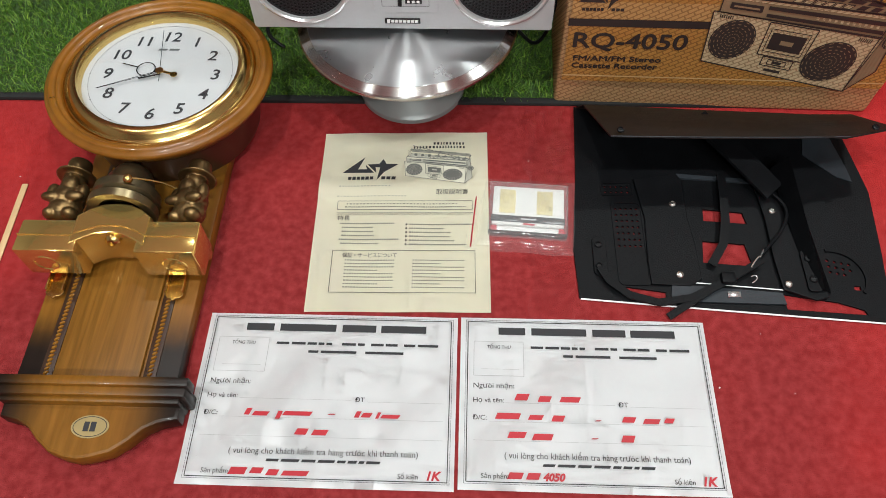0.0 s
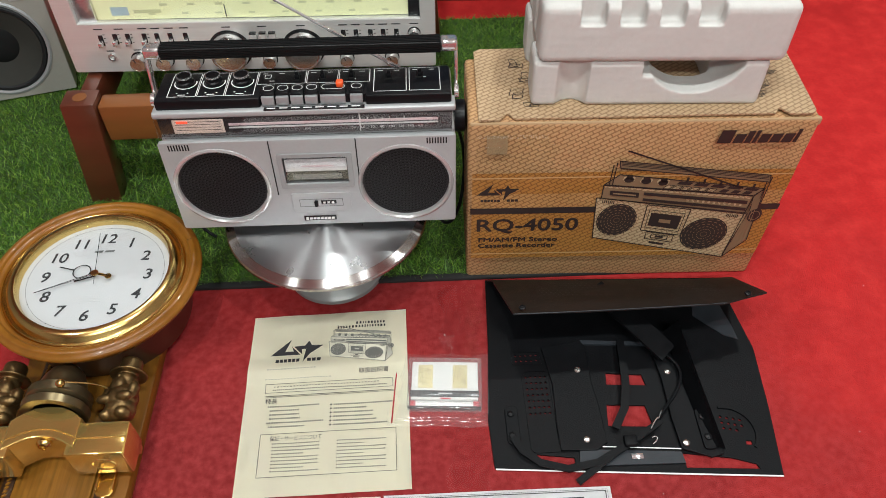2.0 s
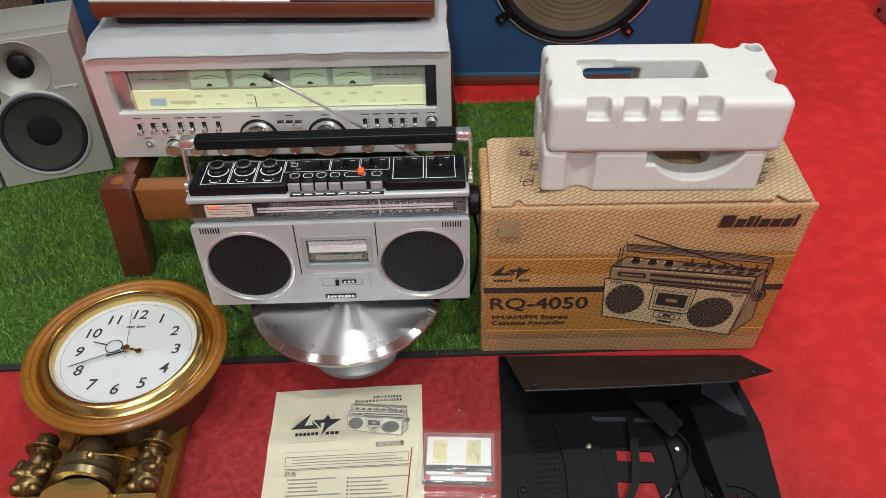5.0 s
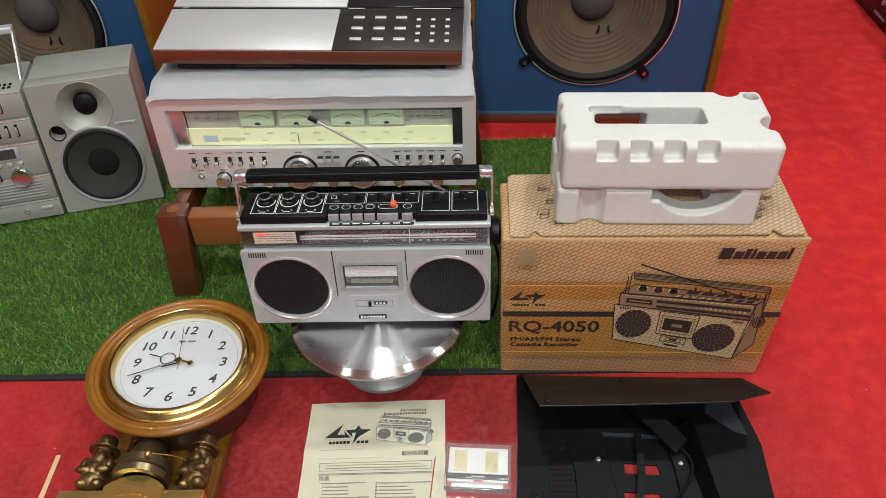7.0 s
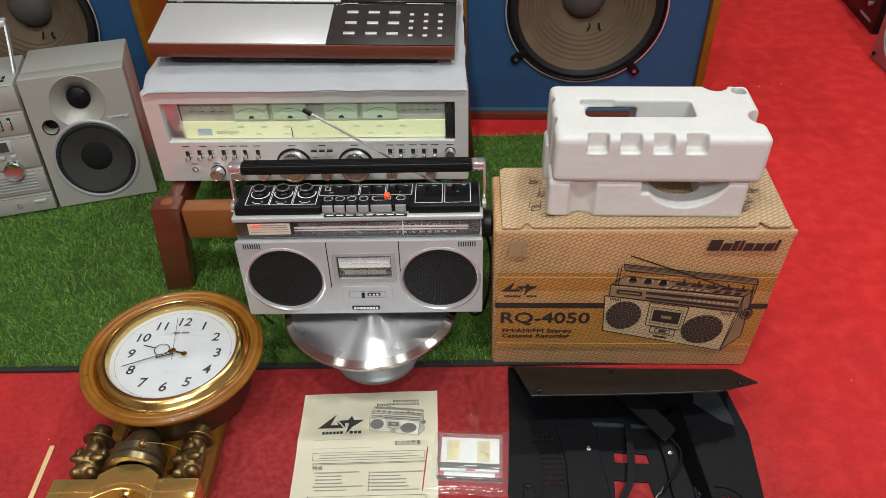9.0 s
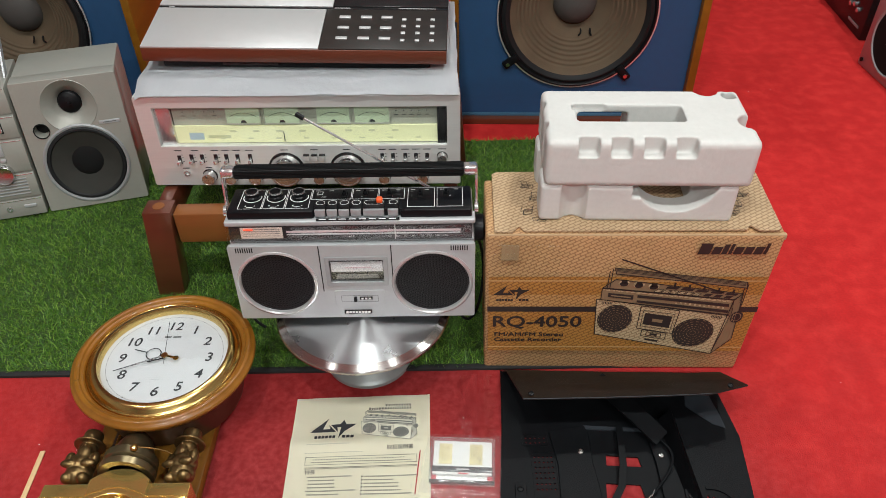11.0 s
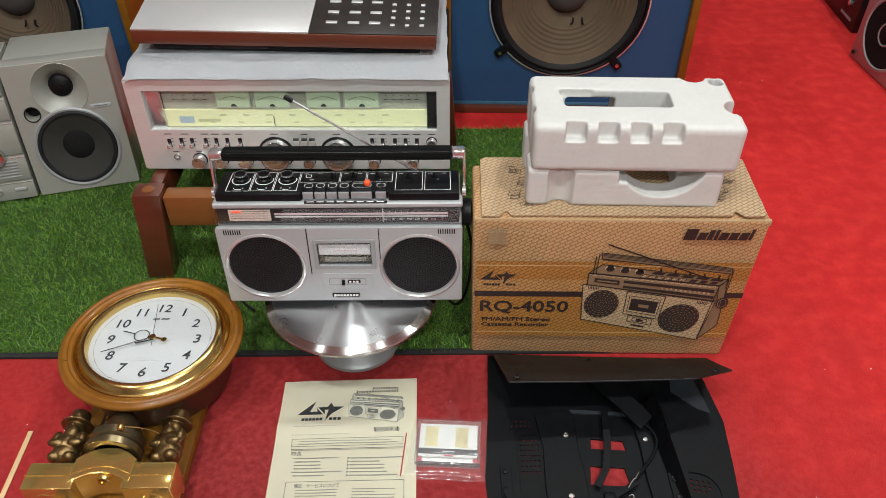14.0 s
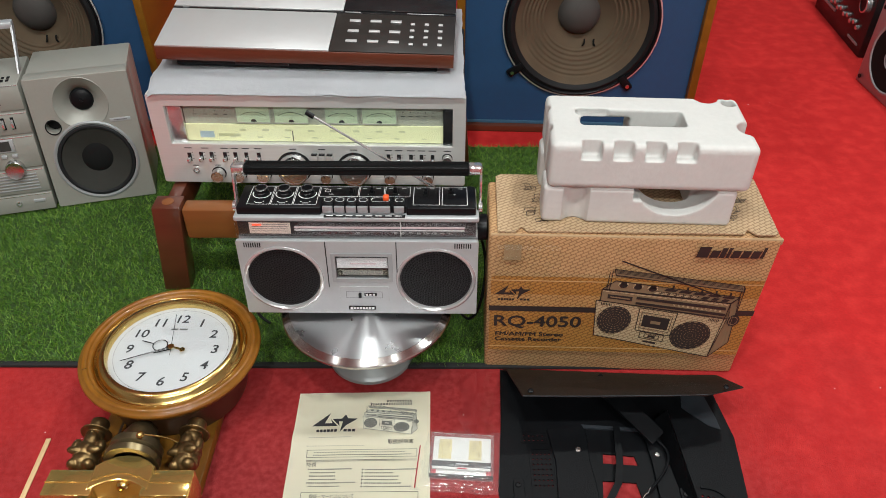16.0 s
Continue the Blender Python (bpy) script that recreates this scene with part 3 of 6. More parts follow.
    # carrying bar outline, its arms, the aerial and the side dial
    for face in (grip, front, band, deck, side):
        dark += outline(box(face, 0, 1, 0, 1), 0.006 * w)
    fine += [stroke(on(side, 0.2 * k, 0.02), on(side, 0.2 * k, 0.98), 0.003 * w) for k in range(1, 5)]
    dark += [stroke(on(grip, 0.01, 0.2 * k), on(grip, 0.99, 0.2 * k), 0.004 * w) for k in (2, 3, 4)]
    for a, c in (((0.069, 0.510), (0.071, 0.652)), ((0.050, 0.505), (0.052, 0.640)), ((1.020, 0.351), (1.018, 0.545)), ((1.000, 0.400), (0.998, 0.520))):
        dark.append(stroke((a[0] * w, a[1] * w), (c[0] * w, c[1] * w), 0.006 * w))
    dark.append(stroke((0.116 * w, 0.724 * w), (0.87 * w, 0.476 * w), 0.009 * w))
    dark += [[((1.015 + r * math.cos(a * math.pi / 9)) * w, (0.288 + r * math.sin(a * math.pi / 9)) * w) for a in range(18)] for r in (0.046,)]
    fine += outline([((1.015 + 0.03 * math.cos(a * math.pi / 9)) * w, (0.288 + 0.03 * math.sin(a * math.pi / 9)) * w) for a in range(18)], 0.004 * w)
    return dark, mid, pale, fine


def bolt_mark(w):
    """The maker's jagged mark: two slanted shapes with a cut between."""
    k = w / 302
    return [[((x - 100) * k, (219 - y) * 1.12 * k + 0.10 * w) for x, y in p] for p in (
        [(100, 217), (216, 122), (182, 196), (232, 196), (220, 166), (272, 219)],
        [(232, 166), (296, 163), (318, 133), (335, 162), (402, 163), (326, 214), (289, 269), (303, 185), (277, 185), (283, 219)])]


# ---- turntable and recorder ----
def cake_turntable():
    t = thing("turntable_stand", "round brushed aluminium cake turntable on a grey foot", "turntable", pose(0.229, 0.390, 0))
    part("foot", lathe([(0, 0.0), (0.075, 0.0), (0.079, 0.004), (0.078, 0.010), (0.072, 0.016), (0.056, 0.024), (0.036, 0.045), (0.029, 0.08), (0.031, 0.112), (0.05, 0.118), (0, 0.118)], 64), GREY_PAINT, t, "grey enamelled foot")
    part("plate", lathe([(0, 0.1175), (0.135, 0.1175), (0.147, 0.121), (0.1505, 0.126), (0.1505, 0.129), (0.149, 0.1315), (0.1372, 0.1358), (0.130, 0.1358), (0.130, 0.128), (0, 0.128)], 96), RIM_METAL, t, "bevelled aluminium rim", 12)
    part("disc", lathe([(0, 0.129), (0.1365, 0.129), (0.1368, 0.1358), (0.1364, 0.1363), (0, 0.1363)], 96), TURNED, t, "turned aluminium disc", 12)


def recorder():
    W = 0.388
    t = thing("cassette_recorder", "silver stereo radio cassette recorder with black controls, raised handle", "cassette recorder", pose(0.031, 0.355, 0.1475, -3.5, 0, -0.3))
    # shell: lower front, with the rear of the case behind it
    body = part("body", join(rbox(0, W, 0.010, 0.102, 0, 0.149, 0.004), rbox(0.002, W - 0.002, 0.022, 0.100, 0.148, 0.187, 0.003)), SILVER, t)
    front_holes = [circle(0.069, 0.073, 0.0635, 48), circle(W - 0.068, 0.071, 0.0635, 48), rrect(0.1435, 0.2555, 0.0565, 0.1475, 0.003)]
    part("front_panel", plate(rrect(0, W, 0, 0.149, 0.003), front_holes, 0.007, UP_Y @ Matrix.Translation((0, 0, -0.001)), 0.0008), SILVER, body)
    part("ledge", rbox(-0.001, W + 0.001, 0.0048, 0.030, 0.179, 0.1885, 0.003, 3), SILVER, body, "silver ledge")
    # speakers
    for cx, cz in ((0.069, 0.073), (W - 0.068, 0.071)):
        m = pose(cx, -0.004, cz, 90)
        sp = part("speaker", lathe([(0.0655, -0.002), (0.0665, 0.001), (0.0655, 0.0035), (0.0625, 0.0045), (0.0600, 0.0025), (0.0590, -0.003)], 72, m), RING, t, "chrome speaker ring")
        holes = []
        for k in range(1, 13):
            r = 0.0046 * k
            n = max(6, int(round(2 * math.pi * r / 0.0050)))
            for i in range(n):
                a = 360 / n * (i + 0.5 * (k % 2))
                holes.append(circle(r * math.cos(radians(a)), r * math.sin(radians(a)), 0.00185, 6, 15, 375))
        part("grille", plate(circle(0, 0, 0.0595, 64), holes, 0.0012, m @ pose(0, 0, -0.003)), GRILLE, sp, "black perforated metal grille", 0)
        part("cone", disc(0.060, 0.001, m @ pose(0, 0, -0.0075), 48), HOLE, sp)
    # microphone slots
    for x0 in (0.012, 0.350):
        for k in range(8):
            part("slot", rbox(x0 + 0.0036 * k, x0 + 0.0036 * k + 0.0017, -0.0066, -0.005, 0.1375, 0.1465, 0), HOLE, body)
    # seams beside the door, then the door
    for x in (0.1425, 0.2565):
        part("seam", rbox(x - 0.0007, x + 0.0007, -0.0068, -0.004, 0.057, 0.1488, 0), HOLE, body, "", 0)
    door = part("cassette_door", plate(rrect(0.144, 0.255, 0.057, 0.147, 0.002), [rrect(0.155, 0.244, 0.0735, 0.122, 0.002)], 0.004, UP_Y @ Matrix.Translation((0, 0, 0.002)), 0.0006), SILVER, t)
    part("window_frame", plate(rrect(0.150, 0.249, 0.069, 0.1265, 0.002), [rrect(0.156, 0.243, 0.0755, 0.1215, 0.002)], 0.0022, UP_Y @ Matrix.Translation((0, 0, 0.0058)), 0.0006), SILVER_DARK, door)
    part("window_pane", rbox(0.1545, 0.2445, -0.004, -0.003, 0.073, 0.1225, 0), DARK_GLASS, door, "smoked clear window", 0).visible_shadow = False
    part("cassette_tape", rbox(0.157, 0.242, -0.0012, 0.008, 0.076, 0.119, 0.001), BLACK_PLASTIC, door, "cassette seen through the window")
    part("tape_label", rbox(0.158, 0.241, -0.0022, -0.0014, 0.094, 0.114, 0), PAPER, door, "white tape label", 0)
    part("tape_print", rbox(0.180, 0.222, -0.0027, -0.0023, 0.1015, 0.1040, 0), SCALE_PINK, door, "", 0)
    part("reel_gap", rbox(0.166, 0.233, -0.0022, -0.0014, 0.080, 0.088, 0), GREY_PAINT, door, "", 0)
    # counter plate below the door
    cp = part("counter_plate", plate(rrect(0.160, 0.241, 0.026, 0.058, 0.003), [], 0.002, UP_Y @ Matrix.Translation((0, 0, 0.0055)), 0.0006), SILVER, t)
    part("counter_frame", flat(outline([(0.170, 0.035), (0.230, 0.035), (0.230, 0.048), (0.170, 0.048)], 0.0008), UP_Y @ Matrix.Translation((0, 0, 0.0077))), GREY_INK, cp, "", 0)
    part("lever", rbox(0.1905, 0.1955, -0.012, -0.007, 0.037, 0.046, 0.001), BLACK_PLASTIC, cp)
    part("counter_window", rbox(0.200, 0.221, -0.0086, -0.0072, 0.0395, 0.0455, 0.0003), BLACK_GLOSS, cp)
    part("counter_digits", flat([bar(0.2025 + 0.006 * k, 0.2060 + 0.006 * k, 0.0425, 0.0035) for k in range(3)], UP_Y @ Matrix.Translation((0, 0, 0.0089))), WHITE_PRINT, cp, "", 0)
    part("badge", rbox(0.172, 0.218, -0.0078, -0.0062, 0.0085, 0.0165, 0.0005), BLACK_GLOSS, t, "small black badge with pale mark")
    part("badge_mark", flat([bar(0.1745 + 0.0052 * k, 0.1785 + 0.0052 * k, 0.0125, 0.0042 if k else 0.0055, 0.0006) for k in range(8)], UP_Y @ Matrix.Translation((0, 0, 0.0081))), WHITE_PRINT, t, "", 0)
    # tuning scale behind its smoked window
    sc = part("tuning_scale", rbox(0.004, W - 0.004, 0.0078, 0.012, 0.150, 0.182, 0), SCALE_CARD, t, "dark tuning scale behind smoked window", 0)
    part("scale_window", rbox(0.0005, W - 0.0005, 0.0040, 0.0048, 0.1497, 0.1790, 0), DARK_GLASS, t, "smoked window strip", 0).visible_shadow = False
    part("level_meter", rbox(0.022, 0.088, 0.0066, 0.0077, 0.1555, 0.1765, 0.0005), mat("meter_card", (0.86, 0.70, 0.62), 0.5), sc, "pale level meter", 0)
    part("meter_row", flat([bar(0.026, 0.084, 0.161 + 0.0042 * k, 0.0007) for k in range(4)], UP_Y @ Matrix.Translation((0, 0, -0.0063))), SCALE_CARD, sc, "", 0)
    part("power_led", rbox(0.028, 0.042, 0.0056, 0.0062, 0.1715, 0.1745, 0), RED_LED, sc, "lit red power light", 0)
    part("scale_line", rbox(0.094, 0.366, 0.0068, 0.0077, 0.1658, 0.1692, 0), SCALE_PINK, sc, "", 0)
    part("scale_line", rbox(0.094, 0.366, 0.0068, 0.0077, 0.1615, 0.1634, 0), WHITE_PRINT, sc, "", 0)
    part("needle", rbox(0.2633, 0.2647, 0.0056, 0.0064, 0.1525, 0.180, 0), WHITE_PRINT, sc, "white tuning needle", 0)
    ticks = [bar(0.255 + 0.0095 * k, 0.256 + 0.0095 * k, 0.1715, 0.0035) for k in range(8)]
    part("tick", flat(ticks, UP_Y @ Matrix.Translation((0, 0, -0.0066))), WHITE_PRINT, sc, "", 0)
    for k, word in enumerate(("50", "60", "70", "80", "100", "120", "140", "160")):
        part("printed_number", letters(word, 0.0055, UP_Y @ Matrix.Translation((0.255 + 0.0125 * k, 0.1575, -0.0066)), "CENTER"), WHITE_PRINT, sc, "", 0)
    part("printed_letters", letters("AM", 0.0055, UP_Y @ Matrix.Translation((0.195, 0.1575, -0.0066)), "CENTER"), WHITE_PRINT, sc, "", 0)
    # black control deck on top
    TOP = 0.2015
    for x0, x1 in ((0.004, 0.1385), (0.2735, W - 0.004)):
        part("deck_wing", rbox(x0, x1, 0.0125, 0.082, 0.180, TOP, 0.003), BLACK_PLASTIC, t, "black control deck")
    deck = part("control_deck", rbox(0.136, 0.276, 0.0185, 0.081, 0.180, TOP - 0.0004, 0.001), BLACK_PLASTIC, t, "black control deck")
    lo, hi = 0.022, 0.076
    fields = [(0.020, 0.056), (0.058, 0.092), (0.094, 0.130), (0.132, 0.194), (0.196, 0.236), (0.238, 0.278), (0.284, 0.326), (0.330, 0.370)]
    lines = []
    for i, (a, c) in enumerate(fields):
        y0 = lo + 0.024 if 3 <= i <= 5 else lo
        lines += outline([(a, y0), (c, y0), (c, hi), (a, hi)], 0.0009)
    part("field_frame", flat(lines, None, TOP + 0.0003), WHITE_PRINT, deck, "", 0)
    marks = []
    for a, c in fields[3:]:
        for k in range(3):
            marks.append(bar(a + 0.004 + 0.011 * k, a + 0.011 + 0.011 * k, hi - 0.005 - 0.018 * (k == 1), 0.0014))
    for a, c in fields[:3]:
        marks += [bar((a + c) / 2 - 0.008, (a + c) / 2 - 0.006, lo + 0.008, 0.002), bar((a + c) / 2 + 0.006, (a + c) / 2 + 0.008, lo + 0.008, 0.002), bar((a + c) / 2 - 0.005, (a + c) / 2 + 0.005, lo + 0.004, 0.0016)]
    marks += outline([(0.140, 0.060), (0.148, 0.060), (0.148, 0.068), (0.140, 0.068)], 0.0009)
    part("small_print", flat(marks, None, TOP + 0.0003), WHITE_PRINT, deck, "", 0)
    for a, c in fields[:3]:
        cx, cy = (a + c) / 2, 0.054
        knob = part("knob", lathe([(0, 0), (0.0118, 0), (0.0118, 0.004), (0.0100, 0.0055), (0.0096, 0.0105), (0.0085, 0.0112), (0, 0.0108)], 40, pose(cx, cy, TOP)), BLACK_PLASTIC, t, "black knob with silver ring")
        part("knob_ring", lathe([(0.0088, 0.0), (0.0100, 0.0), (0.0100, 0.0022), (0.0088, 0.0024)], 40, pose(cx, cy, TOP + 0.0098)), CHROME, knob)
        arc = circle(cx, cy, 0.0142, 20, -200, 20)
        part("knob_scale", flat(outline(arc, 0.0016, False), None, TOP + 0.0003), WHITE_PRINT, knob, "", 0)
    for cx, cy in ((0.183, 0.058), (0.216, 0.060), (0.254, 0.060), (0.303, 0.056), (0.344, 0.058)):
        sl = part("slide_switch", rbox(cx - 0.0045, cx + 0.0045, cy - 0.008, cy + 0.008, TOP, TOP + 0.001, 0.0004), BLACK_MATTE, t)
        part("switch_tip", join(rbox(cx - 0.0033, cx + 0.0033, cy - 0.004, cy + 0.004, TOP, TOP + 0.006, 0.0012), rbox(cx - 0.0024, cx + 0.0024, cy - 0.002, cy + 0.002, TOP + 0.005, TOP + 0.0095, 0.001)), BLACK_PLASTIC, sl)
    xs = [0.149, 0.1675, 0.186, 0.2045, 0.232, 0.262]
    for k, cx in enumerate(xs):
        hw = 0.0165 if k == 4 else 0.0085
        key = part("key", join(rbox(cx - hw, cx + hw, 0.018, 0.038, TOP - 0.004, TOP + 0.004, 0.0012), moved(rbox(cx - hw, cx + hw, 0.0, 0.003, -0.011, 0.0, 0.0008), pose(0, 0.017, TOP + 0.003))), BLACK_PLASTIC, t)
        part("key_front", rbox(cx - hw + 0.0005, cx + hw - 0.0005, 0.0125, 0.0172, TOP - 0.011, TOP + 0.0012, 0.0005), SILVER_DARK, key, "silver key front")
        loop = rrect(cx - hw + 0.002, cx + hw - 0.002, 0.0245, 0.0360, 0.0054)
        part("key_ring", flat(outline(loop, 0.0008), None, TOP + 0.0043), WHITE_PRINT, key, "", 0)
    part("record_button", rbox(0.236, 0.2455, 0.0255, 0.0355, TOP + 0.004, TOP + 0.0125, 0.0025, 3), ORANGE, t, "bright orange record button")
    part("key_strip", rbox(0.143, 0.272, 0.0050, 0.0115, 0.1882, 0.1895, 0.0003), BLACK_GLOSS, t)
    part("key_strip_print", flat([bar(0.147 + 0.0155 * k, 0.158 + 0.0155 * k, 0.0082, 0.0022) for k in range(8)], None, 0.1898), WHITE_PRINT, t, "", 0)
    # carrying bar with its two arms
    hz, hy = 0.2425, 0.066
    bar_ob = part("handle", rbox(0.012, W - 0.014, hy - 0.011, hy + 0.011, hz - 0.008, hz + 0.008, 0.005, 3), BLACK_PLASTIC, t, "ribbed black carrying handle")
    for k in range(6):
        part("rib", rbox(0.014, W - 0.016, hy - 0.012 + 0.0002, hy - 0.0108, hz - 0.0062 + 0.0024 * k, hz - 0.0050 + 0.0024 * k, 0), BLACK_MATTE, bar_ob, "", 0)
    for k in range(5):
        part("rib", rbox(0.014, W - 0.016, hy - 0.0085 + 0.0038 * k, hy - 0.0070 + 0.0038 * k, hz + 0.0078, hz + 0.0086, 0), BLACK_MATTE, bar_ob, "", 0)
    for sx, x in ((1, -0.006), (-1, W + 0.004)):
        arm = part("handle_arm", join(rbox(min(x - 0.002 * sx, x + 0.0205 * sx), max(x - 0.002 * sx, x + 0.0205 * sx), hy - 0.0095, hy + 0.0095, hz - 0.0078, hz + 0.0082, 0.004, 3), moved(rbox(-0.002, 0.002, -0.0065, 0.0065, -0.062, 0.004, 0.0012), pose(x, hy, hz, -9))), CHROME, t, "chrome handle arm")
        part("arm_pivot", disc(0.009, 0.006, pose(x - 0.003, hy - 0.02, 0.183, 0, 90, 0), 24, 0.001), CHROME, arm)
    # rod aerial lying across the handle
    base, tip = Vector((0.318, 0.094, 0.190)), Vector((0.112, 0.112, 0.318))
    d = tip - base
    aerial = part("aerial", tube([base, base + d * 0.45], 0.0026, False), CHROME, t, "chrome telescopic aerial")
    part("aerial_tube", tube([base + d * 0.45, base + d * 0.95], 0.0019, False), CHROME, aerial)
    part("aerial_tip", tube([base + d * 0.94, tip], 0.0042, False), BLACK_PLASTIC, aerial, "black tip")
    part("tuning_knob", join(lathe([(0, 0), (0.021, 0), (0.022, 0.002), (0.022, 0.015), (0.019, 0.017), (0, 0.017)], 48, pose(W, 0.052, 0.140, 0, 90, 0))), BLACK_PLASTIC, t, "black side tuning knob")
    part("side_strip", rbox(W - 0.001, W + 0.003, 0.04, 0.10, 0.02, 0.115, 0.001), BLACK_PLASTIC, t)
    for x in (0.04, W - 0.04):
        for y in (0.02, 0.085):
            part("foot", disc(0.009, 0.0065 if y < 0.05 else 0.0028, pose(x, y, -0.0065 if y < 0.05 else -0.0028), 20), RUBBER, t)


cake_turntable()
recorder()
cord = [(0.43, 0.46, 0.22), (0.445, 0.50, 0.15), (0.44, 0.47, 0.05), (0.41, 0.44, 0.025), (0.39, 0.50, 0.02), (0.30, 0.60, 0.02), (0.10, 0.56, 0.022), (0.0, 0.52, 0.024), (-0.01, 0.47, 0.03), (0.03, 0.45, 0.02)]
tagged(part("power_cord", tube(cord, 0.0028), BLACK_PLASTIC, None), "black power cord lying on the turf", "cord")


# ---- printed carton with two foam inserts ----
def carton():
    W, D, H = 0.450, 0.150, 0.312
    t = thing("cardboard_box", "worn tan printed cardboard box with a drawing of a recorder", "box", pose(0.4385, 0.3580, 0, 0, 0, -1.5))
    b = rbox(0, W, 0, D, 0.0, H, 0.006, 3)
    for v in b.verts:       # the old carton bulges and flares a little towards its top
        k = v.co.z / H
        v.co.x += (v.co.x / W - 0.5) * 0.012 * k + 0.0035 * k
        if v.co.y < D / 2:
            v.co.y -= 0.004 * math.sin(math.pi * k) * math.sin(math.pi * max(0, min(1, v.co.x / W)))
    shell = part("carton_shell", b, CARD, t)
    face = Matrix(((1 + 0.0, 0, 0, 0), (0, 0, -1, -0.0048), (0, 1, 0, 0), (0, 0, 0, 1)))

    def sk(p):              # the print follows the flare of the front
        x, y = p
        k = y / H
        return (x + (x / W - 0.5) * 0.012 * k + 0.0035 * k, y)

    def show(name, polys, material, lift, label=""):
        return part(name, flat([[sk(p) for p in poly] for poly in polys], face, lift), material, shell, label, 0)
    # brown bands and the dark stripe
    for y0, y1, ink in ((0.054, 0.151, CARD_BAND), (0.163, 0.190, CARD_SOFT), (0.190, 0.230, CARD_BAND)):
        show("printed_band", [[(0.006, y0), (W - 0.006, y0), (W - 0.006, y1), (0.006, y1)]], ink, 0.0008, "mustard brown printed band")
    show("printed_line", [bar(0.006, W - 0.006, y, 0.0022) for y in (0.221, 0.064)], CARD_LINE, 0.0011)
    show("printed_stripe", [bar(0.004, W - 0.004, 0.157, 0.012)], CARD_INK, 0.0014, "dark printed stripe")
    # the drawing on the right
    dark, mid, pale, fine = recorder_drawing(0.256)
    at = lambda ps: [[(0.1828 + 0.8957 * x, 0.0555 + 1.15 * y) for x, y in p] for p in ps]
    show("printed_picture", at(pale), CARD_PALE, 0.0018, "printed picture of a recorder")
    show("printed_tone", at(mid), CARD_MID, 0.0015)
    show("printed_ink", at(dark), CARD_INK, 0.0026)
    show("printed_dot", at(fine), CARD_MID, 0.0030)
    # the maker's mark and words
    show("printed_mark", [[(0.012 + x, 0.183 + y) for x, y in p] for p in bolt_mark(0.060)] + [bar(0.0185 + 0.0046 * k, 0.0221 + 0.0046 * k, 0.1785, 0.0046) for k in range(6)] + [bar(0.0550 + 0.0056 * k, 0.0594 + 0.0056 * k, 0.1785, 0.0046) for k in range(3)], CARD_INK, 0.0016, "jagged dark mark")
    big = letters("RQ-4050", 0.036, Matrix.Translation((0.0105, 0.1265, 0)), "LEFT", 0.147)
    big = heavier(big, 0.0016)
    for v in big.vertices:
        x, y = sk((v.co.x, v.co.y))
        v.co.x = x
    big.transform(face @ Matrix.Translation((0, 0, 0.0016)))
    part("printed_word", big, CARD_INK, shell, "", 0)
    for word, y, w in (("FM/AM/FM Stereo", 0.096, 0.118), ("Cassette Recorder", 0.083, 0.116)):
        me = letters(word, 0.0128, Matrix.Translation((0.014, y, 0)), "LEFT", w)
        me = heavier(me, 0.0009)
        me.transform(face @ Matrix.Translation((0.001, 0, 0.0016)))
        part("printed_word", me, CARD_INK, shell, "", 0)
    x = 0.322
    name_bars = []
    for k, (w, h) in enumerate(((0.018, 0.022), (0.013, 0.015), (0.008, 0.020), (0.005, 0.021), (0.013, 0.015), (0.013, 0.015), (0.013, 0.015), (0.005, 0.022))):
        name_bars.append([(x, 0.278), (x + w, 0.278), (x + w + 0.003, 0.278 + h), (x + 0.003, 0.278 + h)])
        x += w + 0.0022
    for one in name_bars:
        show("maker_mark", [one], CARD_INK, 0.0012, "dark slanted bar")
    show("sticker", [[(0.024, 0.265), (0.051, 0.265), (0.051, 0.297), (0.024, 0.297)]], STICKER, 0.0010, "faded brown sticker")
    tape = show("clear_tape", [[(0.010, 0.230), (0.115, 0.230), (0.115, 0.300), (0.010, 0.300)]], CLEAR, 0.0036, "strip of clear tape")
    tape.visible_shadow = False
    # lid panel with its two notches, and the corner rim of the lid
    lid_outline = [(0.004, 0.004), (0.030, 0.004), (0.036, 0.010), (0.040, 0.016), (0.044, 0.015), (0.050, 0.006), (W - 0.060, 0.006), (W - 0.054, 0.015), (W - 0.050, 0.016), (W - 0.046, 0.010), (W - 0.040, 0.004), (W - 0.012, 0.004),
                   (W - 0.006, 0.010), (W - 0.004, D + 0.004), (W - 0.012, D + 0.012), (0.012, D + 0.012), (0.004, D + 0.006)]
    lid = part("lid_flap", plate(lid_outline, [], 0.0035, pose(0.0075, 0.0, H + 0.0006, 0.6, -0.4, 0), 0.0006), CARD_LID, t, "top flap with two notched corners")
    part("corner_rim", rbox(0.000, W + 0.0105, 0.001, 0.008, H - 0.012, H - 0.0005, 0.002), CARD_PLAIN, t, "bare cardboard rim")
    # small line drawings printed on the lid
    sketch = []
    r = random.Random(5)
    for cx, cy in ((0.050, 0.050), (0.075, 0.035), (0.065, 0.085), (0.060, 0.118), (W - 0.062, 0.060), (W - 0.05, 0.085), (W - 0.075, 0.043), (W - 0.05, 0.12)):
        for _ in range(3):
            x0, y0, w, h, s = cx + r.uniform(-0.006, 0.006), cy + r.uniform(-0.006, 0.006), r.uniform(0.008, 0.02), r.uniform(0.006, 0.014), r.uniform(-0.004, 0.006)
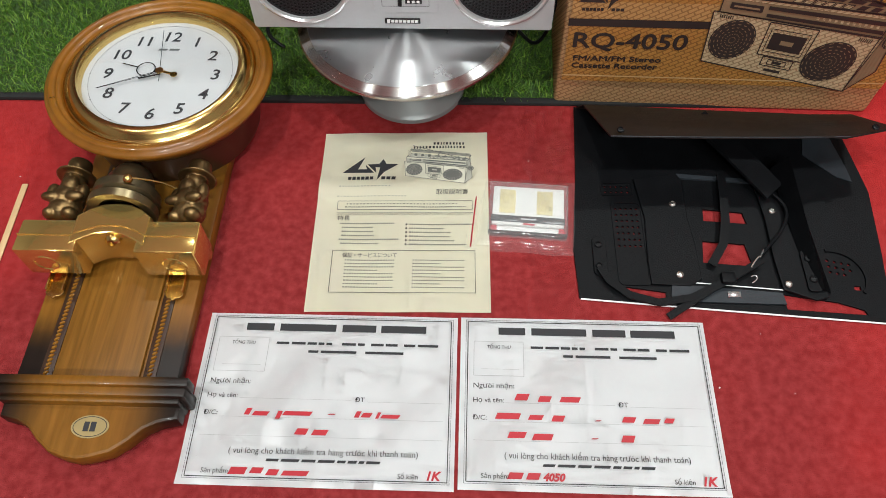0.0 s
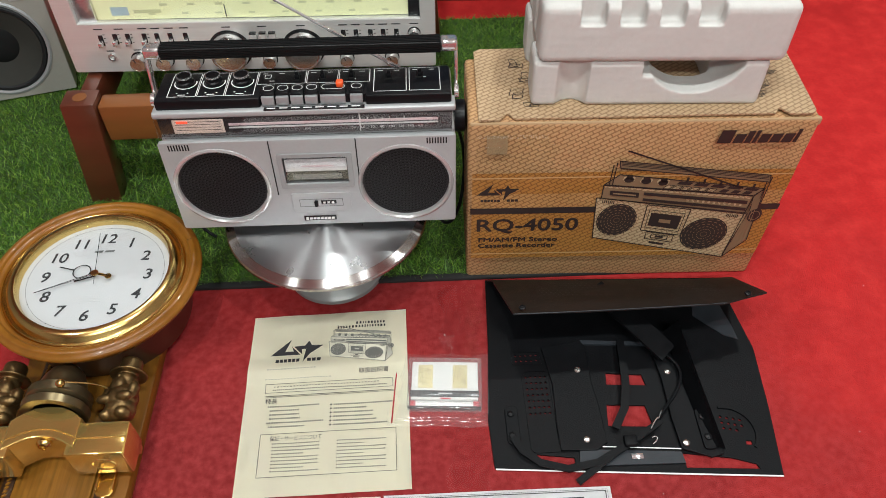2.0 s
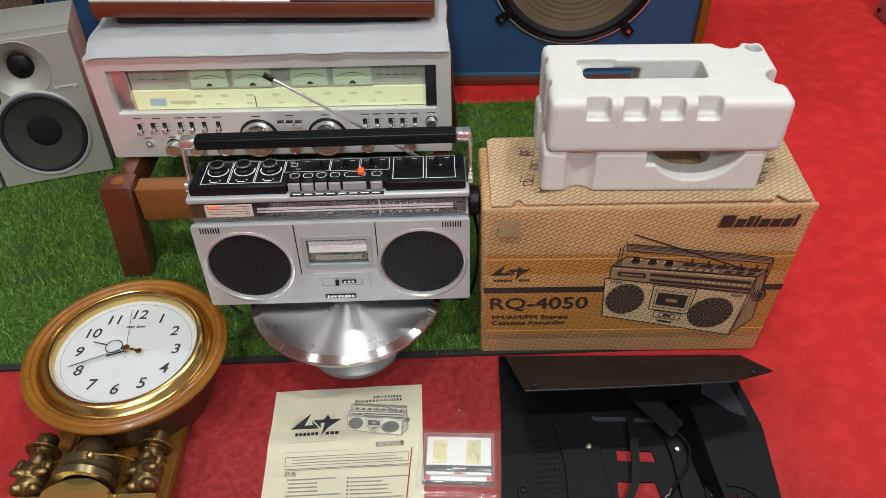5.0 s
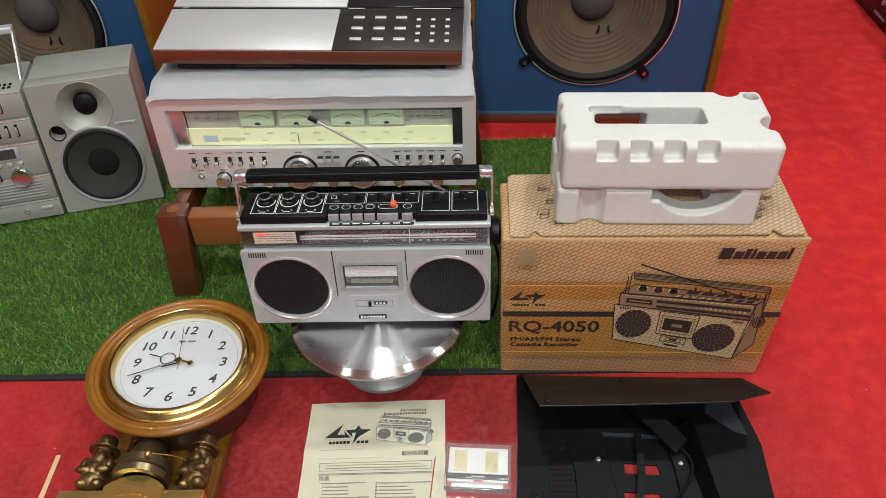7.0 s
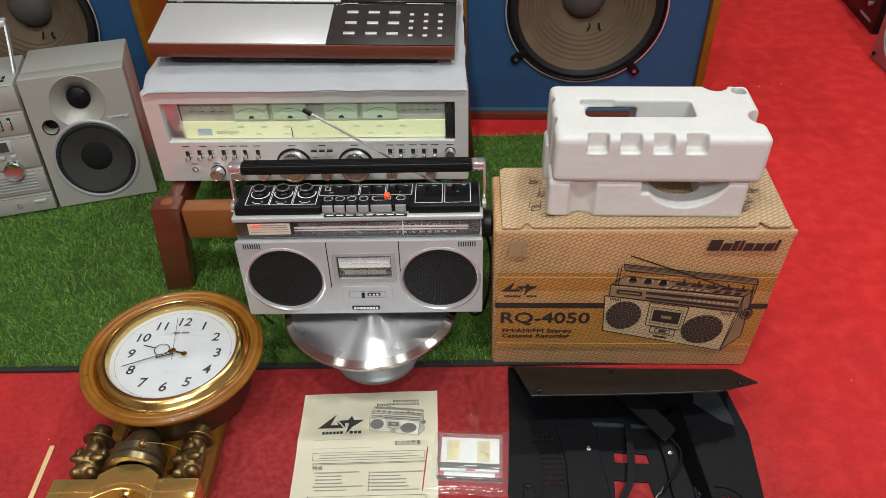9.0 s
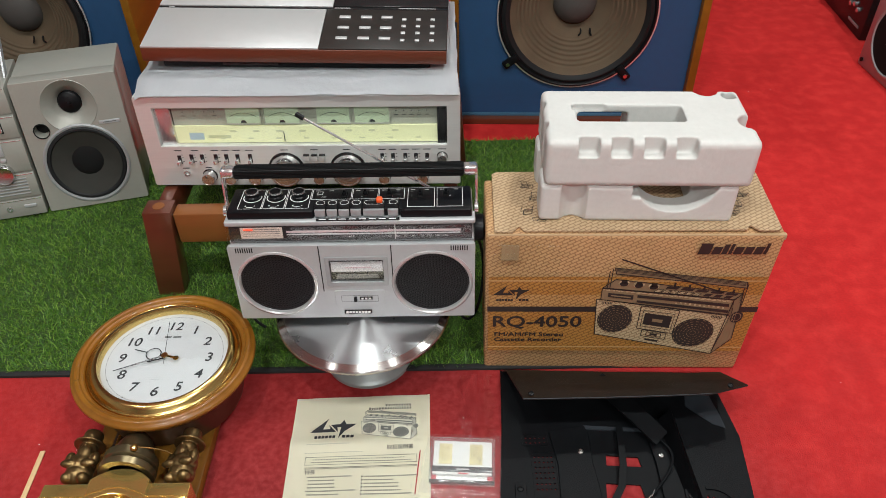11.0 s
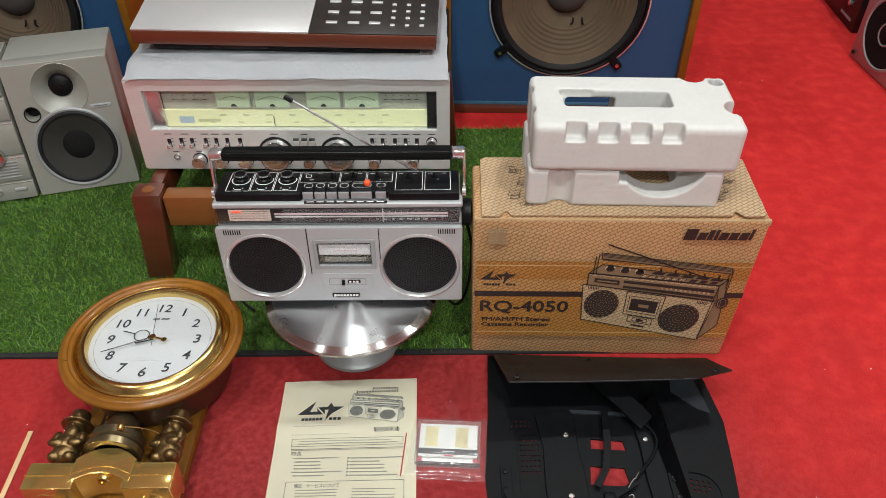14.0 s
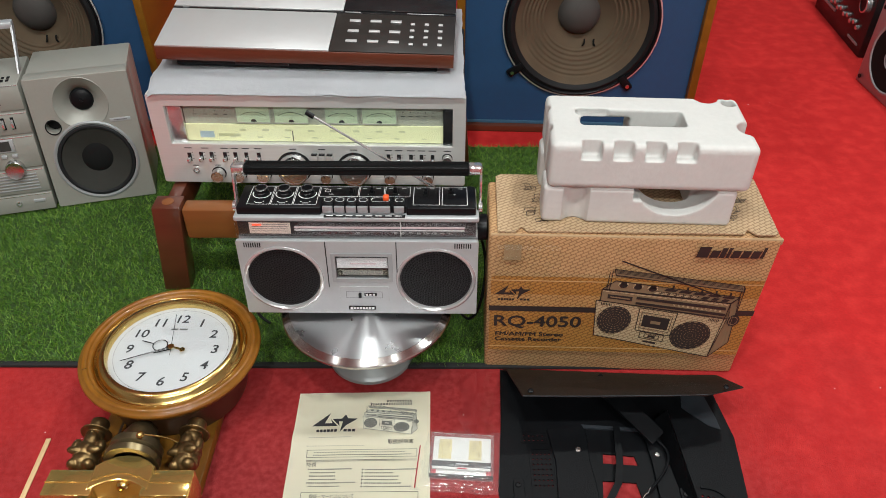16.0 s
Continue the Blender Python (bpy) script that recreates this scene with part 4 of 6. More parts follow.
            sketch += outline([(x0, y0), (x0 + w, y0 + s), (x0 + w + s, y0 + h), (x0 + s, y0 + h)], 0.0009)
    part("printed_sketch", flat(sketch, pose(0.0025, 0.0, H + 0.0048, 0.6, -0.4, 0)), CARD_INK, lid, "", 0)


carton()


def foam_insert(name, label, m, solid, cutters):
    t = tagged(part(name, carve(solid, cutters, 0.0022, 5), FOAM, None, "", 0), label, "packing foam", "foam inserts")
    for p in t.data.polygons:
        p.use_smooth = True
    t.matrix_world = m
    return t


def yhole(pts, y0, y1):
    """A prism along y from an outline in xz."""
    b = plate(pts, [], y1 - y0, Matrix(((1, 0, 0, 0), (0, 0, 1, y0), (0, 1, 0, 0), (0, 0, 0, 1))))
    bmesh.ops.remove_doubles(b, verts=b.verts[:], dist=1e-5)
    bmesh.ops.recalc_face_normals(b, faces=b.faces[:])
    return b


LIDTOP = 0.3175
# lower insert: scooped and notched towards the front, open in the middle
low_cut = [rbox(0.050, 0.238, 0.038, 0.105, -0.02, 0.10, 0.008),
           yhole(circle(0.205, 0.086, 0.066, 40), -0.03, 0.045), rbox(0.139, 0.21, -0.03, 0.045, 0.046, 0.10, 0.002),
           lathe([(0, -0.02), (0.022, -0.02), (0.022, 0.11), (0, 0.11)], 32, pose(0.052, -0.008, 0)), lathe([(0, -0.02), (0.03, -0.02), (0.03, 0.11), (0, 0.11)], 32, pose(-0.012, 0.075, 0)),
           rbox(0.248, 0.33, 0.11, 0.20, 0.02, 0.12, 0.004)]
foam_insert("foam_insert", "lower white moulded foam packing block on the carton lid", pose(0.5190, 0.3845, LIDTOP, 0, 0, -2.6), rbox(0, 0.298, 0.0, 0.150, 0.0, 0.068, 0.006, 3), low_cut)
up_cut = [rbox(0.050, 0.215, 0.060, 0.108, -0.02, 0.10, 0.006),
          rbox(0.045, 0.100, 0.092, 0.112, 0.066, 0.12, 0.005), rbox(0.056, 0.135, 0.09, 0.20, -0.02, 0.066, 0.004)]
for k in range(4):
    up_cut.append(rbox(0.048 + 0.0475 * k, 0.078 + 0.0475 * k, -0.02, 0.017, 0.053, 0.10, 0.002))
up_cut += [lathe([(0, -0.02), (0.021, -0.02), (0.021, 0.12), (0, 0.12)], 32, pose(0.312, 0.062, 0)), lathe([(0, -0.02), (0.020, -0.02), (0.020, 0.12), (0, 0.12)], 32, pose(0.262, 0.158, 0)),
           lathe([(0, 0.035), (0.012, 0.035), (0.012, 0.12), (0, 0.12)], 24, pose(0.296, 0.140, 0)),
           lathe([(0, -0.02), (0.014, -0.02), (0.014, 0.12), (0, 0.12)], 24, pose(-0.008, 0.055, 0)), lathe([(0, -0.02), (0.014, -0.02), (0.014, 0.12), (0, 0.12)], 24, pose(-0.008, 0.115, 0)),
           rbox(0.07, 0.2, 0.03, 0.12, -0.02, 0.012, 0.003)]
up_solid = rbox(0, 0.314, 0.0, 0.158, 0.0, 0.080, 0.010, 4)
foam_insert("foam_insert", "upper white moulded foam packing block, notched and slotted", pose(0.5225, 0.380, LIDTOP + 0.0675, 0, 0, -2.6) @ Matrix.Diagonal((0.984, 1, 1, 1)), up_solid, up_cut)


# ---- wall clock lying on its back ----
def statue(name, m, flip):
    """Little bearded figure as one plain bronze casting."""
    b = bmesh.new()

    def ball(x, y, z, r, sx=1, sy=1, sz=1):
        bmesh.ops.create_uvsphere(b, u_segments=16, v_segments=10, radius=r, matrix=pose(x * flip, y, z) @ Matrix.Diagonal((sx, sy, sz, 1)))
    ball(0, 0.010, 0.0, 0.017, 1.05, 0.9, 0.95)
    ball(0, 0.024, 0.001, 0.0175, 1.0, 1.0, 1.0)
    ball(-0.010, 0.002, 0.006, 0.008, 1, 0.8, 1.2)
    ball(0.010, 0.002, 0.006, 0.008, 1, 0.8, 1.2)
    ball(0, 0.046, 0.002, 0.0125, 1.0, 1.05, 1.0)
    ball(0.002, 0.037, 0.011, 0.0095, 1.0, 1.35, 0.75)
    ball(0.001, 0.047, 0.0145, 0.003)
    ball(0.016, 0.030, 0.006, 0.007, 0.9, 1.6, 1.0)
    ball(0.013, 0.020, 0.014, 0.006, 1.7, 0.9, 0.9)
    ball(-0.016, 0.030, 0.006, 0.007, 0.9, 1.6, 1.0)
    ball(-0.012, 0.019, 0.014, 0.006, 1.7, 0.9, 0.9)
    hat = join(lathe([(0, 0), (0.0205, 0), (0.0210, 0.002), (0.0130, 0.004), (0.0125, 0.019), (0.0115, 0.021), (0, 0.021)], 28, pose(0, 0.053, 0.001, -90)))
    b = join(b, hat)
    ob = new(name, bpy.data.meshes.new(name))
    b.to_mesh(ob.data)
    b.free()
    rm = ob.modifiers.new("voxel", "REMESH")
    rm.mode, rm.voxel_size = "VOXEL", 0.0011
    sm = ob.modifiers.new("soft", "SMOOTH")
    sm.factor, sm.iterations = 0.5, 3
    me = baked(ob)
    me.transform(m)
    return me


def wall_clock():
    t = thing("wall_clock", "wooden wall clock with brass bell and bronze figures lying flat", "wall clock", pose(-0.105, 0.0, 0))
    # back board, its grooves, the carved bottom moulding and pointed apron
    back = part("back_board", rbox(-0.095, 0.093, -0.112, 0.40, 0.004, 0.027, 0.004), SMOKED_BOARD, t, "honey-stained wooden back board, smoked dark below")
    part("raised_panel", rbox(-0.050, 0.050, -0.105, 0.22, 0.026, 0.032, 0.003), OAK_PANEL, back)
    for x in (-0.060, 0.060):
        part("groove", rbox(x - 0.0075, x + 0.0075, -0.108, 0.23, 0.0265, 0.0285, 0.0008), OAK_DARK, back)
        rope = bmesh.new()
        for k in range(62):
            bmesh.ops.create_uvsphere(rope, u_segments=8, v_segments=5, radius=0.0034, matrix=pose(x, -0.106 + 0.0053 * k, 0.0285, 0, 0, 35) @ Matrix.Diagonal((1.1, 0.55, 0.8, 1)))
        part("rope_trim", rope, OAK, back, "carved rope trim")
    mould = part("bottom_moulding", join(rbox(-0.103, 0.112, -0.128, -0.112, 0.004, 0.047, 0.003), rbox(-0.097, 0.105, -0.134, -0.126, 0.004, 0.041, 0.003), rbox(-0.106, 0.115, -0.118, -0.106, 0.026, 0.052, 0.0035)), SMOKED_MOULD, t, "stepped wooden moulding")
    pts = [(-0.092, 0), (0.100, 0), (0.100, -0.014), (0.082, -0.018), (0.066, -0.026), (0.052, -0.040), (0.036, -0.052), (0.016, -0.058), (0.004, -0.060), (-0.010, -0.058), (-0.028, -0.052), (-0.044, -0.040), (-0.058, -0.026), (-0.074, -0.018), (-0.092, -0.014)]
    apron = part("apron", plate(pts, [], 0.024, pose(0, -0.130, 0.006), 0.004), SMOKED_MOULD, t, "scalloped wooden apron")
    badge = part("oval_badge", moved(disc(0.021, 0.0012, None, 40), pose(0.010, -0.158, 0.0295) @ Matrix.Diagonal((1, 0.62, 1, 1))), mat("dull_brass_plate", (0.36, 0.27, 0.12), 0.45, 0.3), apron, "small oval dull brass badge")
    part("badge_rim", flat(outline([(0.010 + 0.0185 * math.cos(a * math.pi / 16), -0.158 + 0.0112 * math.sin(a * math.pi / 16)) for a in range(32)], 0.0007), None, 0.0311), INK, badge, "", 0)
    part("badge_mark", flat([bar(0.003, 0.009, -0.158, 0.011), bar(0.0105, 0.0165, -0.158, 0.011)], None, 0.0311), INK, badge, "", 0)
    # round case and turned wooden ring
    c = pose(0.0088, 0.2930, 0.0215, -0.5, 1.2, 0) @ Matrix.Diagonal((0.962, 0.962, 1, 1))
    part("drum", lathe([(0, 0.0055), (0.118, 0.0055), (0.122, 0.03), (0.128, 0.080), (0, 0.080)], 72, c), OAK_DARK, t)
    ring_profile = [(0.128, 0.066), (0.136, 0.070), (0.1445, 0.080), (0.1505, 0.0885), (0.1530, 0.0930), (0.1528, 0.0962), (0.1505, 0.0985), (0.1470, 0.1000), (0.1462, 0.1018), (0.1440, 0.1036), (0.1395, 0.1040), (0.1372, 0.1022), (0.1360, 0.0998), (0.1325, 0.0992), (0.1300, 0.0965), (0.1290, 0.0900), (0.128, 0.066)]
    part("wooden_ring", lathe(ring_profile, 120, c), OAK_RING, t, "round honey-brown turned wooden ring", 50)
    for a in (25, 115, 205, 295):
        part("ring_joint", moved(rbox(0.1372, 0.1442, -0.0002, 0.0002, 0.0980, 0.1042, 0), c @ pose(0, 0, 0, 0, 0, a)), OAK_DARK, t, "", 0)
    bezel_profile = [(0.1296, 0.0900), (0.1290, 0.0955), (0.1265, 0.0970), (0.1245, 0.0950), (0.1228, 0.0962), (0.1200, 0.1010), (0.1160, 0.1048), (0.1110, 0.1066), (0.1085, 0.1062), (0.1075, 0.1035), (0.1065, 0.1020), (0.1060, 0.0915)]
    bezel = part("brass_bezel", lathe(bezel_profile, 120, c), BRASS, t, "polished brass bezel", 60)
    face = part("dial", disc(0.1085, 0.003, c @ pose(0, 0, 0.089), 96), DIAL, t, "white dial with black numerals")
    turn = c @ pose(0, 0, 0.0925, 0, 0, 1.0)
    for k in range(1, 13):
        a = radians(90 - 30 * k)
        part("numeral", letters(str(k), 0.027, turn @ Matrix.Translation((0.0742 * math.cos(a), 0.0742 * math.sin(a), 0)), "CENTER", None, 0.12, 0.0004), INK, face, "", 0)
    tickp = outline(circle(0, 0, 0.0975, 72), 0.0005)
    for k in range(12):
        a = radians(30 * k)
        tickp.append(circle(0.0975 * math.cos(a), 0.0975 * math.sin(a), 0.0011, 8))
    part("minute_track", flat(tickp, turn), GREY_INK, face, "", 0)
    part("dial_mark", flat([bar(-0.014, -0.002, 0.049, 0.004, 0.001), bar(0.001, 0.015, 0.049, 0.004, 0.001)], turn), GREY_INK, face, "", 0)
    part("dial_print", flat([bar(-0.015, 0.013, -0.037, 0.0016), bar(-0.020, 0.018, -0.042, 0.0016), bar(-0.022, 0.021, -0.047, 0.0016)], turn), FAINT_INK, face, "", 0)
    lift = turn @ Matrix.Translation((0, 0, 0.0035))

    def pointer(name, deg, shapes, dz):
        part(name, flat(shapes, lift @ Matrix.Translation((0, 0, dz)) @ pose(0, 0, 0, 0, 0, deg)), BLACK_GLOSS, face, "", 0)
    pointer("hour_pointer", 163, outline(circle(0.022, 0, 0.0125, 28), 0.0016) + [stroke((0, 0), (0.0095, 0), 0.004), stroke((0.034, 0), (0.058, 0), 0.0020)], 0.0)
    pointer("minute_pointer", 202, [stroke((0, 0.0), (0.085, 0.0006), 0.0009), stroke((0, -0.003), (0.085, 0.0), 0.0012), stroke((0, 0.004), (0.030, 0.0022), 0.0030)], 0.0012)
    pointer("second_pointer", 98, [stroke((-0.02, 0), (0.082, 0), 0.0008)], 0.0024)
    part("pointer_tail", moved(join(disc(0.0055, 0.0015), moved(rbox(0.006, 0.022, -0.0022, 0.0022, 0, 0.001, 0.0004), Matrix()), disc(0.005, 0.001, pose(0.022, 0, 0), 8)), lift @ pose(0, 0, 0.0028, 0, 0, -18)), BRASS, face, "brass counterweight")
    pane = part("glass", lathe([(0.1068, 0.0990), (0.06, 0.0998), (0, 0.1000)], 64, c), CLEAR, t, "clear domed glass", 60)
    pane.visible_shadow = False
    # gilt bracket with drawers, bells, figures and pendulum arms
    gilt = part("gilt_bracket", rbox(-0.106, 0.103, 0.056, 0.068, 0.032, 0.060, 0.003), GOLD, t, "mirror-bright gilt bracket")
    for x0, x1 in ((-0.108, -0.035), (0.034, 0.105)):
        part("gilt_drawer", rbox(x0, x1, 0.026, 0.070, 0.045, 0.098, 0.003), GOLD, gilt)
    arch = [(-0.042, 0.026), (-0.030, 0.034), (-0.016, 0.041), (0, 0.043), (0.016, 0.041), (0.030, 0.034), (0.042, 0.026), (0.042, 0.066), (0.030, 0.076), (0.016, 0.083), (0, 0.085), (-0.016, 0.083), (-0.030, 0.076), (-0.042, 0.066)]
    part("gilt_arch", plate(arch, [], 0.054, pose(0, 0.014, 0.045) @ Matrix.Diagonal((1, 0.92, 1, 1)), 0.002), GOLD, gilt)
    beads = bmesh.new()
    for k in range(70):
        x = -0.107 + 0.2105 * k / 69
        y = 0.048 + 0.014 * max(0.0, math.cos(min(1, abs(x) / 0.045) * math.pi / 2))
        z = 0.0985 if abs(x) > 0.042 else 0.0995
        bmesh.ops.create_uvsphere(beads, u_segments=7, v_segments=5, radius=0.0013, matrix=Matrix.Translation((x, y, z)))
    part("bead_line", beads, GOLD, gilt)
    for x in (-0.078, 0.075):
        part("ring_mark", lathe([(0.0125, 0), (0.0138, 0.0008), (0.0150, 0)], 36, pose(x, 0.026, 0.070, 90)), GOLD, gilt)
    part("knob", lathe([(0, 0), (0.009, 0), (0.009, 0.004), (0.006, 0.007), (0.0045, 0.0075), (0.004, 0.005), (0, 0.005)], 28, pose(0.003, 0.0490, 0.0880, 70)), BRASS, gilt, "brass screw knob")
    for x in (-0.079, 0.067):
        ptsl = [(-0.0105, 0.03), (-0.0105, -0.020), (-0.007, -0.024), (-0.003, -0.024), (0, -0.027), (0.003, -0.024), (0.007, -0.024), (0.0105, -0.020), (0.0105, 0.03)]
        arm = part("pendulum_arm", plate(ptsl, [], 0.003, pose(x, 0.026, 0.032), 0.0008), BRASS, t, "short gilt arm")
        for s in (-1, 1):
            part("arm_edge", rbox(x + s * 0.0100 - 0.0012, x + s * 0.0100 + 0.0012, 0.008, 0.050, 0.034, 0.039, 0.0005), BRASS, arm)
    bell = [(0.0, 0.075), (0.006, 0.075), (0.012, 0.072), (0.022, 0.062), (0.028, 0.048), (0.031, 0.037), (0.0330, 0.034), (0.0395, 0.030), (0.0400, 0.018), (0.037, 0.016), (0.034, 0.014)]
    part("bell", lathe([(0.028, 0.002), (0.0405, 0.000), (0.0415, 0.010), (0.0385, 0.0125), (0.030, 0.0135)], 64, pose(0.001, 0.088, 0.084, -90)), BELL, t, "lower bronze bell")
    part("bell", lathe(bell, 64, pose(0.001, 0.088, 0.084, -90)), BELL, t, "upper bronze bell")
    part("bell_nut", disc(0.006, 0.005, pose(0.001, 0.1625, 0.084, -90), 6), BRASS, t)
    part("striker", tube([(0.066, 0.116, 0.100), (0.056, 0.118, 0.112), (0.022, 0.110, 0.128)], 0.0012, True), BRASS, t, "thin brass striker")
    ballb = bmesh.new()
    bmesh.ops.create_uvsphere(ballb, u_segments=16, v_segments=10, radius=0.0058, matrix=Matrix.Translation((0.019, 0.109, 0.127)))
    part("striker_ball", ballb, BRASS, t)
    part("bronze_figure", statue("bronze_figure", pose(-0.074, 0.084, 0.078) @ Matrix.Scale(1.16, 4), 1), BRONZE, t, "small bronze figure", 60)
    part("bronze_figure", statue("bronze_figure", pose(0.080, 0.084, 0.078, 0, -18, 0) @ Matrix.Scale(1.16, 4), -1), BRONZE, t, "small bronze figure", 60)


wall_clock()
stick = part("wooden_stick", rbox(-0.0042, 0.0042, -0.105, 0.082, 0.0008, 0.0028, 0.0008), PALE_WOOD, None)
tagged(stick, "thin pale wooden stick lying on the carpet", "stick")
stick.matrix_world = pose(-0.2955, 0.112, 0, 0, 0, 2)


# ---- leatherette carrying case, opened out ----
def snap_button(t, x, y, z, dark=False):
    b = part("snap_button", lathe([(0, 0), (0.0046, 0), (0.0050, 0.0012), (0.0042, 0.0024), (0.0026, 0.0028), (0.0022, 0.0018), (0, 0.0018)], 20, pose(x, y, z)), BLACK_PLASTIC if dark else SNAP, t, "black snap button" if dark else "nickel snap button")
    return b


def carrying_case():
    t = thing("carrying_case", "black leatherette recorder case lying open with straps and cutouts", "carrying case", pose(0, 0, 0))
    outline_pts = [(0.468, 0.348), (0.835, 0.335), (0.842, 0.285), (0.852, 0.200), (0.842, 0.100), (0.829, 0.003), (0.700, 0.012), (0.560, 0.022), (0.455, 0.030), (0.452, 0.10), (0.462, 0.22)]
    grid = []
    for i in range(5):
        for k in range(7):
            grid.append(circle(0.511 + 0.0068 * i, 0.166 - 0.0098 * k, 0.0022, 8))
    for i in range(5):
        for k in range(2):
            grid.append(circle(0.500 + 0.0075 * i, 0.203 - 0.009 * k, 0.0022, 8))
    arc = []
    for i in range(4):
        for k in range(3):
            if i + k < 5:
                arc.append(circle(0.771 + 0.0085 * i, 0.090 - 0.0085 * k - 0.002 * i, 0.0026, 8))
    slots = [[(0.512, 0.047), (0.562, 0.040), (0.562, 0.028), (0.508, 0.033)], [(0.705, 0.040), (0.770, 0.030), (0.800, 0.020), (0.803, 0.012), (0.706, 0.018)],
             [(0.626, 0.168), (0.678, 0.163), (0.681, 0.144), (0.624, 0.148)], [(0.618, 0.117), (0.672, 0.113), (0.677, 0.079), (0.614, 0.083)], [(0.795, 0.054), (0.804, 0.053), (0.803, 0.046), (0.794, 0.047)]]
    part("base_sheet", plate(outline_pts, grid + arc + slots, 0.0030, pose(0, 0, 0.0004), 0.0006), LEATHER, t, "black leatherette sheet with cutouts")
    part("white_piping", tube([(0.456, 0.0285, 0.0022), (0.560, 0.0205, 0.0022), (0.700, 0.0105, 0.0022), (0.829, 0.0015, 0.0022)], 0.0011), PAPER, t, "white cut edge")
    part("white_piping", tube([(0.588, 0.0535, 0.0050), (0.650, 0.049, 0.0050), (0.706, 0.0445, 0.0050)], 0.0008), PAPER, t)
    # rim of the round cutout
    part("cutout_rim", plate(circle(0.775, 0.066, 0.040, 28, -38, 96) + circle(0.775, 0.066, 0.036, 28, -38, 96)[::-1], [], 0.0025, pose(0, 0, 0.0033)), LEATHER, t)
    # left pocket panel, raised over the sheet
    lp_outline = [(0.540, 0.213), (0.598, 0.222), (0.603, 0.210), (0.602, 0.150), (0.606, 0.110), (0.607, 0.058), (0.592, 0.048), (0.546, 0.050), (0.545, 0.085), (0.548, 0.150)]
    pan = part("side_panel", plate(lp_outline, [], 0.0035, pose(0, 0, 0.0040, 0.0, 0, 0), 0.0012), LEATHER, t, "folded side panel")
    snap_button(pan, 0.586, 0.172, 0.0074)
    snap_button(pan, 0.581, 0.062, 0.0074)
    part("panel_border", plate(rrect(0.505, 0.547, 0.048, 0.178, 0.008), [rrect(0.5075, 0.5435, 0.052, 0.1745, 0.007)], 0.0014, pose(0, 0, 0.0033)), LEATHER, t)
    part("panel_border", plate(rrect(0.494, 0.538, 0.187, 0.210, 0.003), [rrect(0.4965, 0.5355, 0.1895, 0.2075, 0.002)], 0.0012, pose(0, 0, 0.0033)), LEATHER, t)
    # right side wing, standing a little off the sheet
    wing = [(0.700, 0.200), (0.722, 0.206), (0.734, 0.180), (0.748, 0.120), (0.756, 0.060), (0.757, 0.034), (0.742, 0.030), (0.706, 0.044), (0.703, 0.090), (0.704, 0.150)]
    w = part("side_wing", plate(wing, [], 0.0035, pose(0, 0, 0.0060), 0.0012), LEATHER, t, "folded side wing")
    snap_button(w, 0.714, 0.161, 0.0094)
    snap_button(w, 0.712, 0.050, 0.0094)
    b = bmesh.new()
    rows = []
    for i in range(13):
        k = i / 12
        y = 0.226 - 0.185 * k
        x = 0.722 + 0.018 * k
        rows.append([b.verts.new((x + 0.016 * j - 0.004 * j * k, y, 0.005 + 0.030 * (1 - k) * math.sin(math.pi * (0.15 + 0.42 * j)) + 0.010 * math.sin(math.pi * j / 2))) for j in range(3)])
    for a, c in zip(rows, rows[1:]):
        for j in range(2):
            b.faces.new((a[j], a[j + 1], c[j + 1], c[j]))
    bmesh.ops.solidify(b, geom=b.faces[:], thickness=0.002)
    part("curled_strap", b, LEATHER, t, "curled black strap")
    tab = part("snap_tab", plate(rrect(0.735, 0.750, 0.040, 0.098, 0.004), [], 0.003, pose(0, 0, 0.0098), 0.0008), LEATHER, t)
    snap_button(tab, 0.7425, 0.086, 0.0126, True)
    snap_button(tab, 0.7425, 0.056, 0.0126, True)
    tab = part("snap_tab", plate(rrect(0.476, 0.492, 0.062, 0.118, 0.005), [], 0.003, pose(0, 0, 0.0036), 0.0008), LEATHER, t)
    snap_button(tab, 0.483, 0.106, 0.0064, True)
    snap_button(tab, 0.482, 0.074, 0.0064, True)
    # Gloss at this corner is put in as a paler grey sheet.
    part("sheen_patch", plate([(0.786, 0.300), (0.822, 0.296), (0.832, 0.240), (0.834, 0.216), (0.815, 0.224), (0.778, 0.262)], [], 0.0012, pose(0, 0, 0.0036)), LEATHER_GREY, t, "greyish corner, sheen painted in")
    part("middle_bar", plate([(0.598, 0.224), (0.724, 0.214), (0.724, 0.208), (0.598, 0.217)], [], 0.003, pose(0, 0, 0.0036)), LEATHER_GREY, t)
    # the flap rises towards its free front edge
    b = bmesh.new()
    n = 24
    rows = []
    for i in range(n + 1):
        u = i / n
        back = Vector((0.470 + 0.372 * u, 0.346 - 0.022 * u, 0.006))
        front = Vector((0.491 + 0.352 * u, 0.204 + 0.010 * u, 0.106 - 0.004 * u - 0.004 * math.sin(math.pi * u)))
        if u > 0.82:
            front += Vector((0.010 * (u - 0.82) / 0.18, 0.016 * (u - 0.82) / 0.18, -0.004))
        mid1, mid2 = back.lerp(front, 0.22) + Vector((0, 0.006, 0.010)), back.lerp(front, 0.6) + Vector((0, 0.002, 0.006))
        rows.append([b.verts.new(p) for p in (back, mid1, mid2, front)])
    for a, c in zip(rows, rows[1:]):
        for j in range(3):
            b.faces.new((a[j], a[j + 1], c[j + 1], c[j]))
    bmesh.ops.recalc_face_normals(b, faces=b.faces[:])
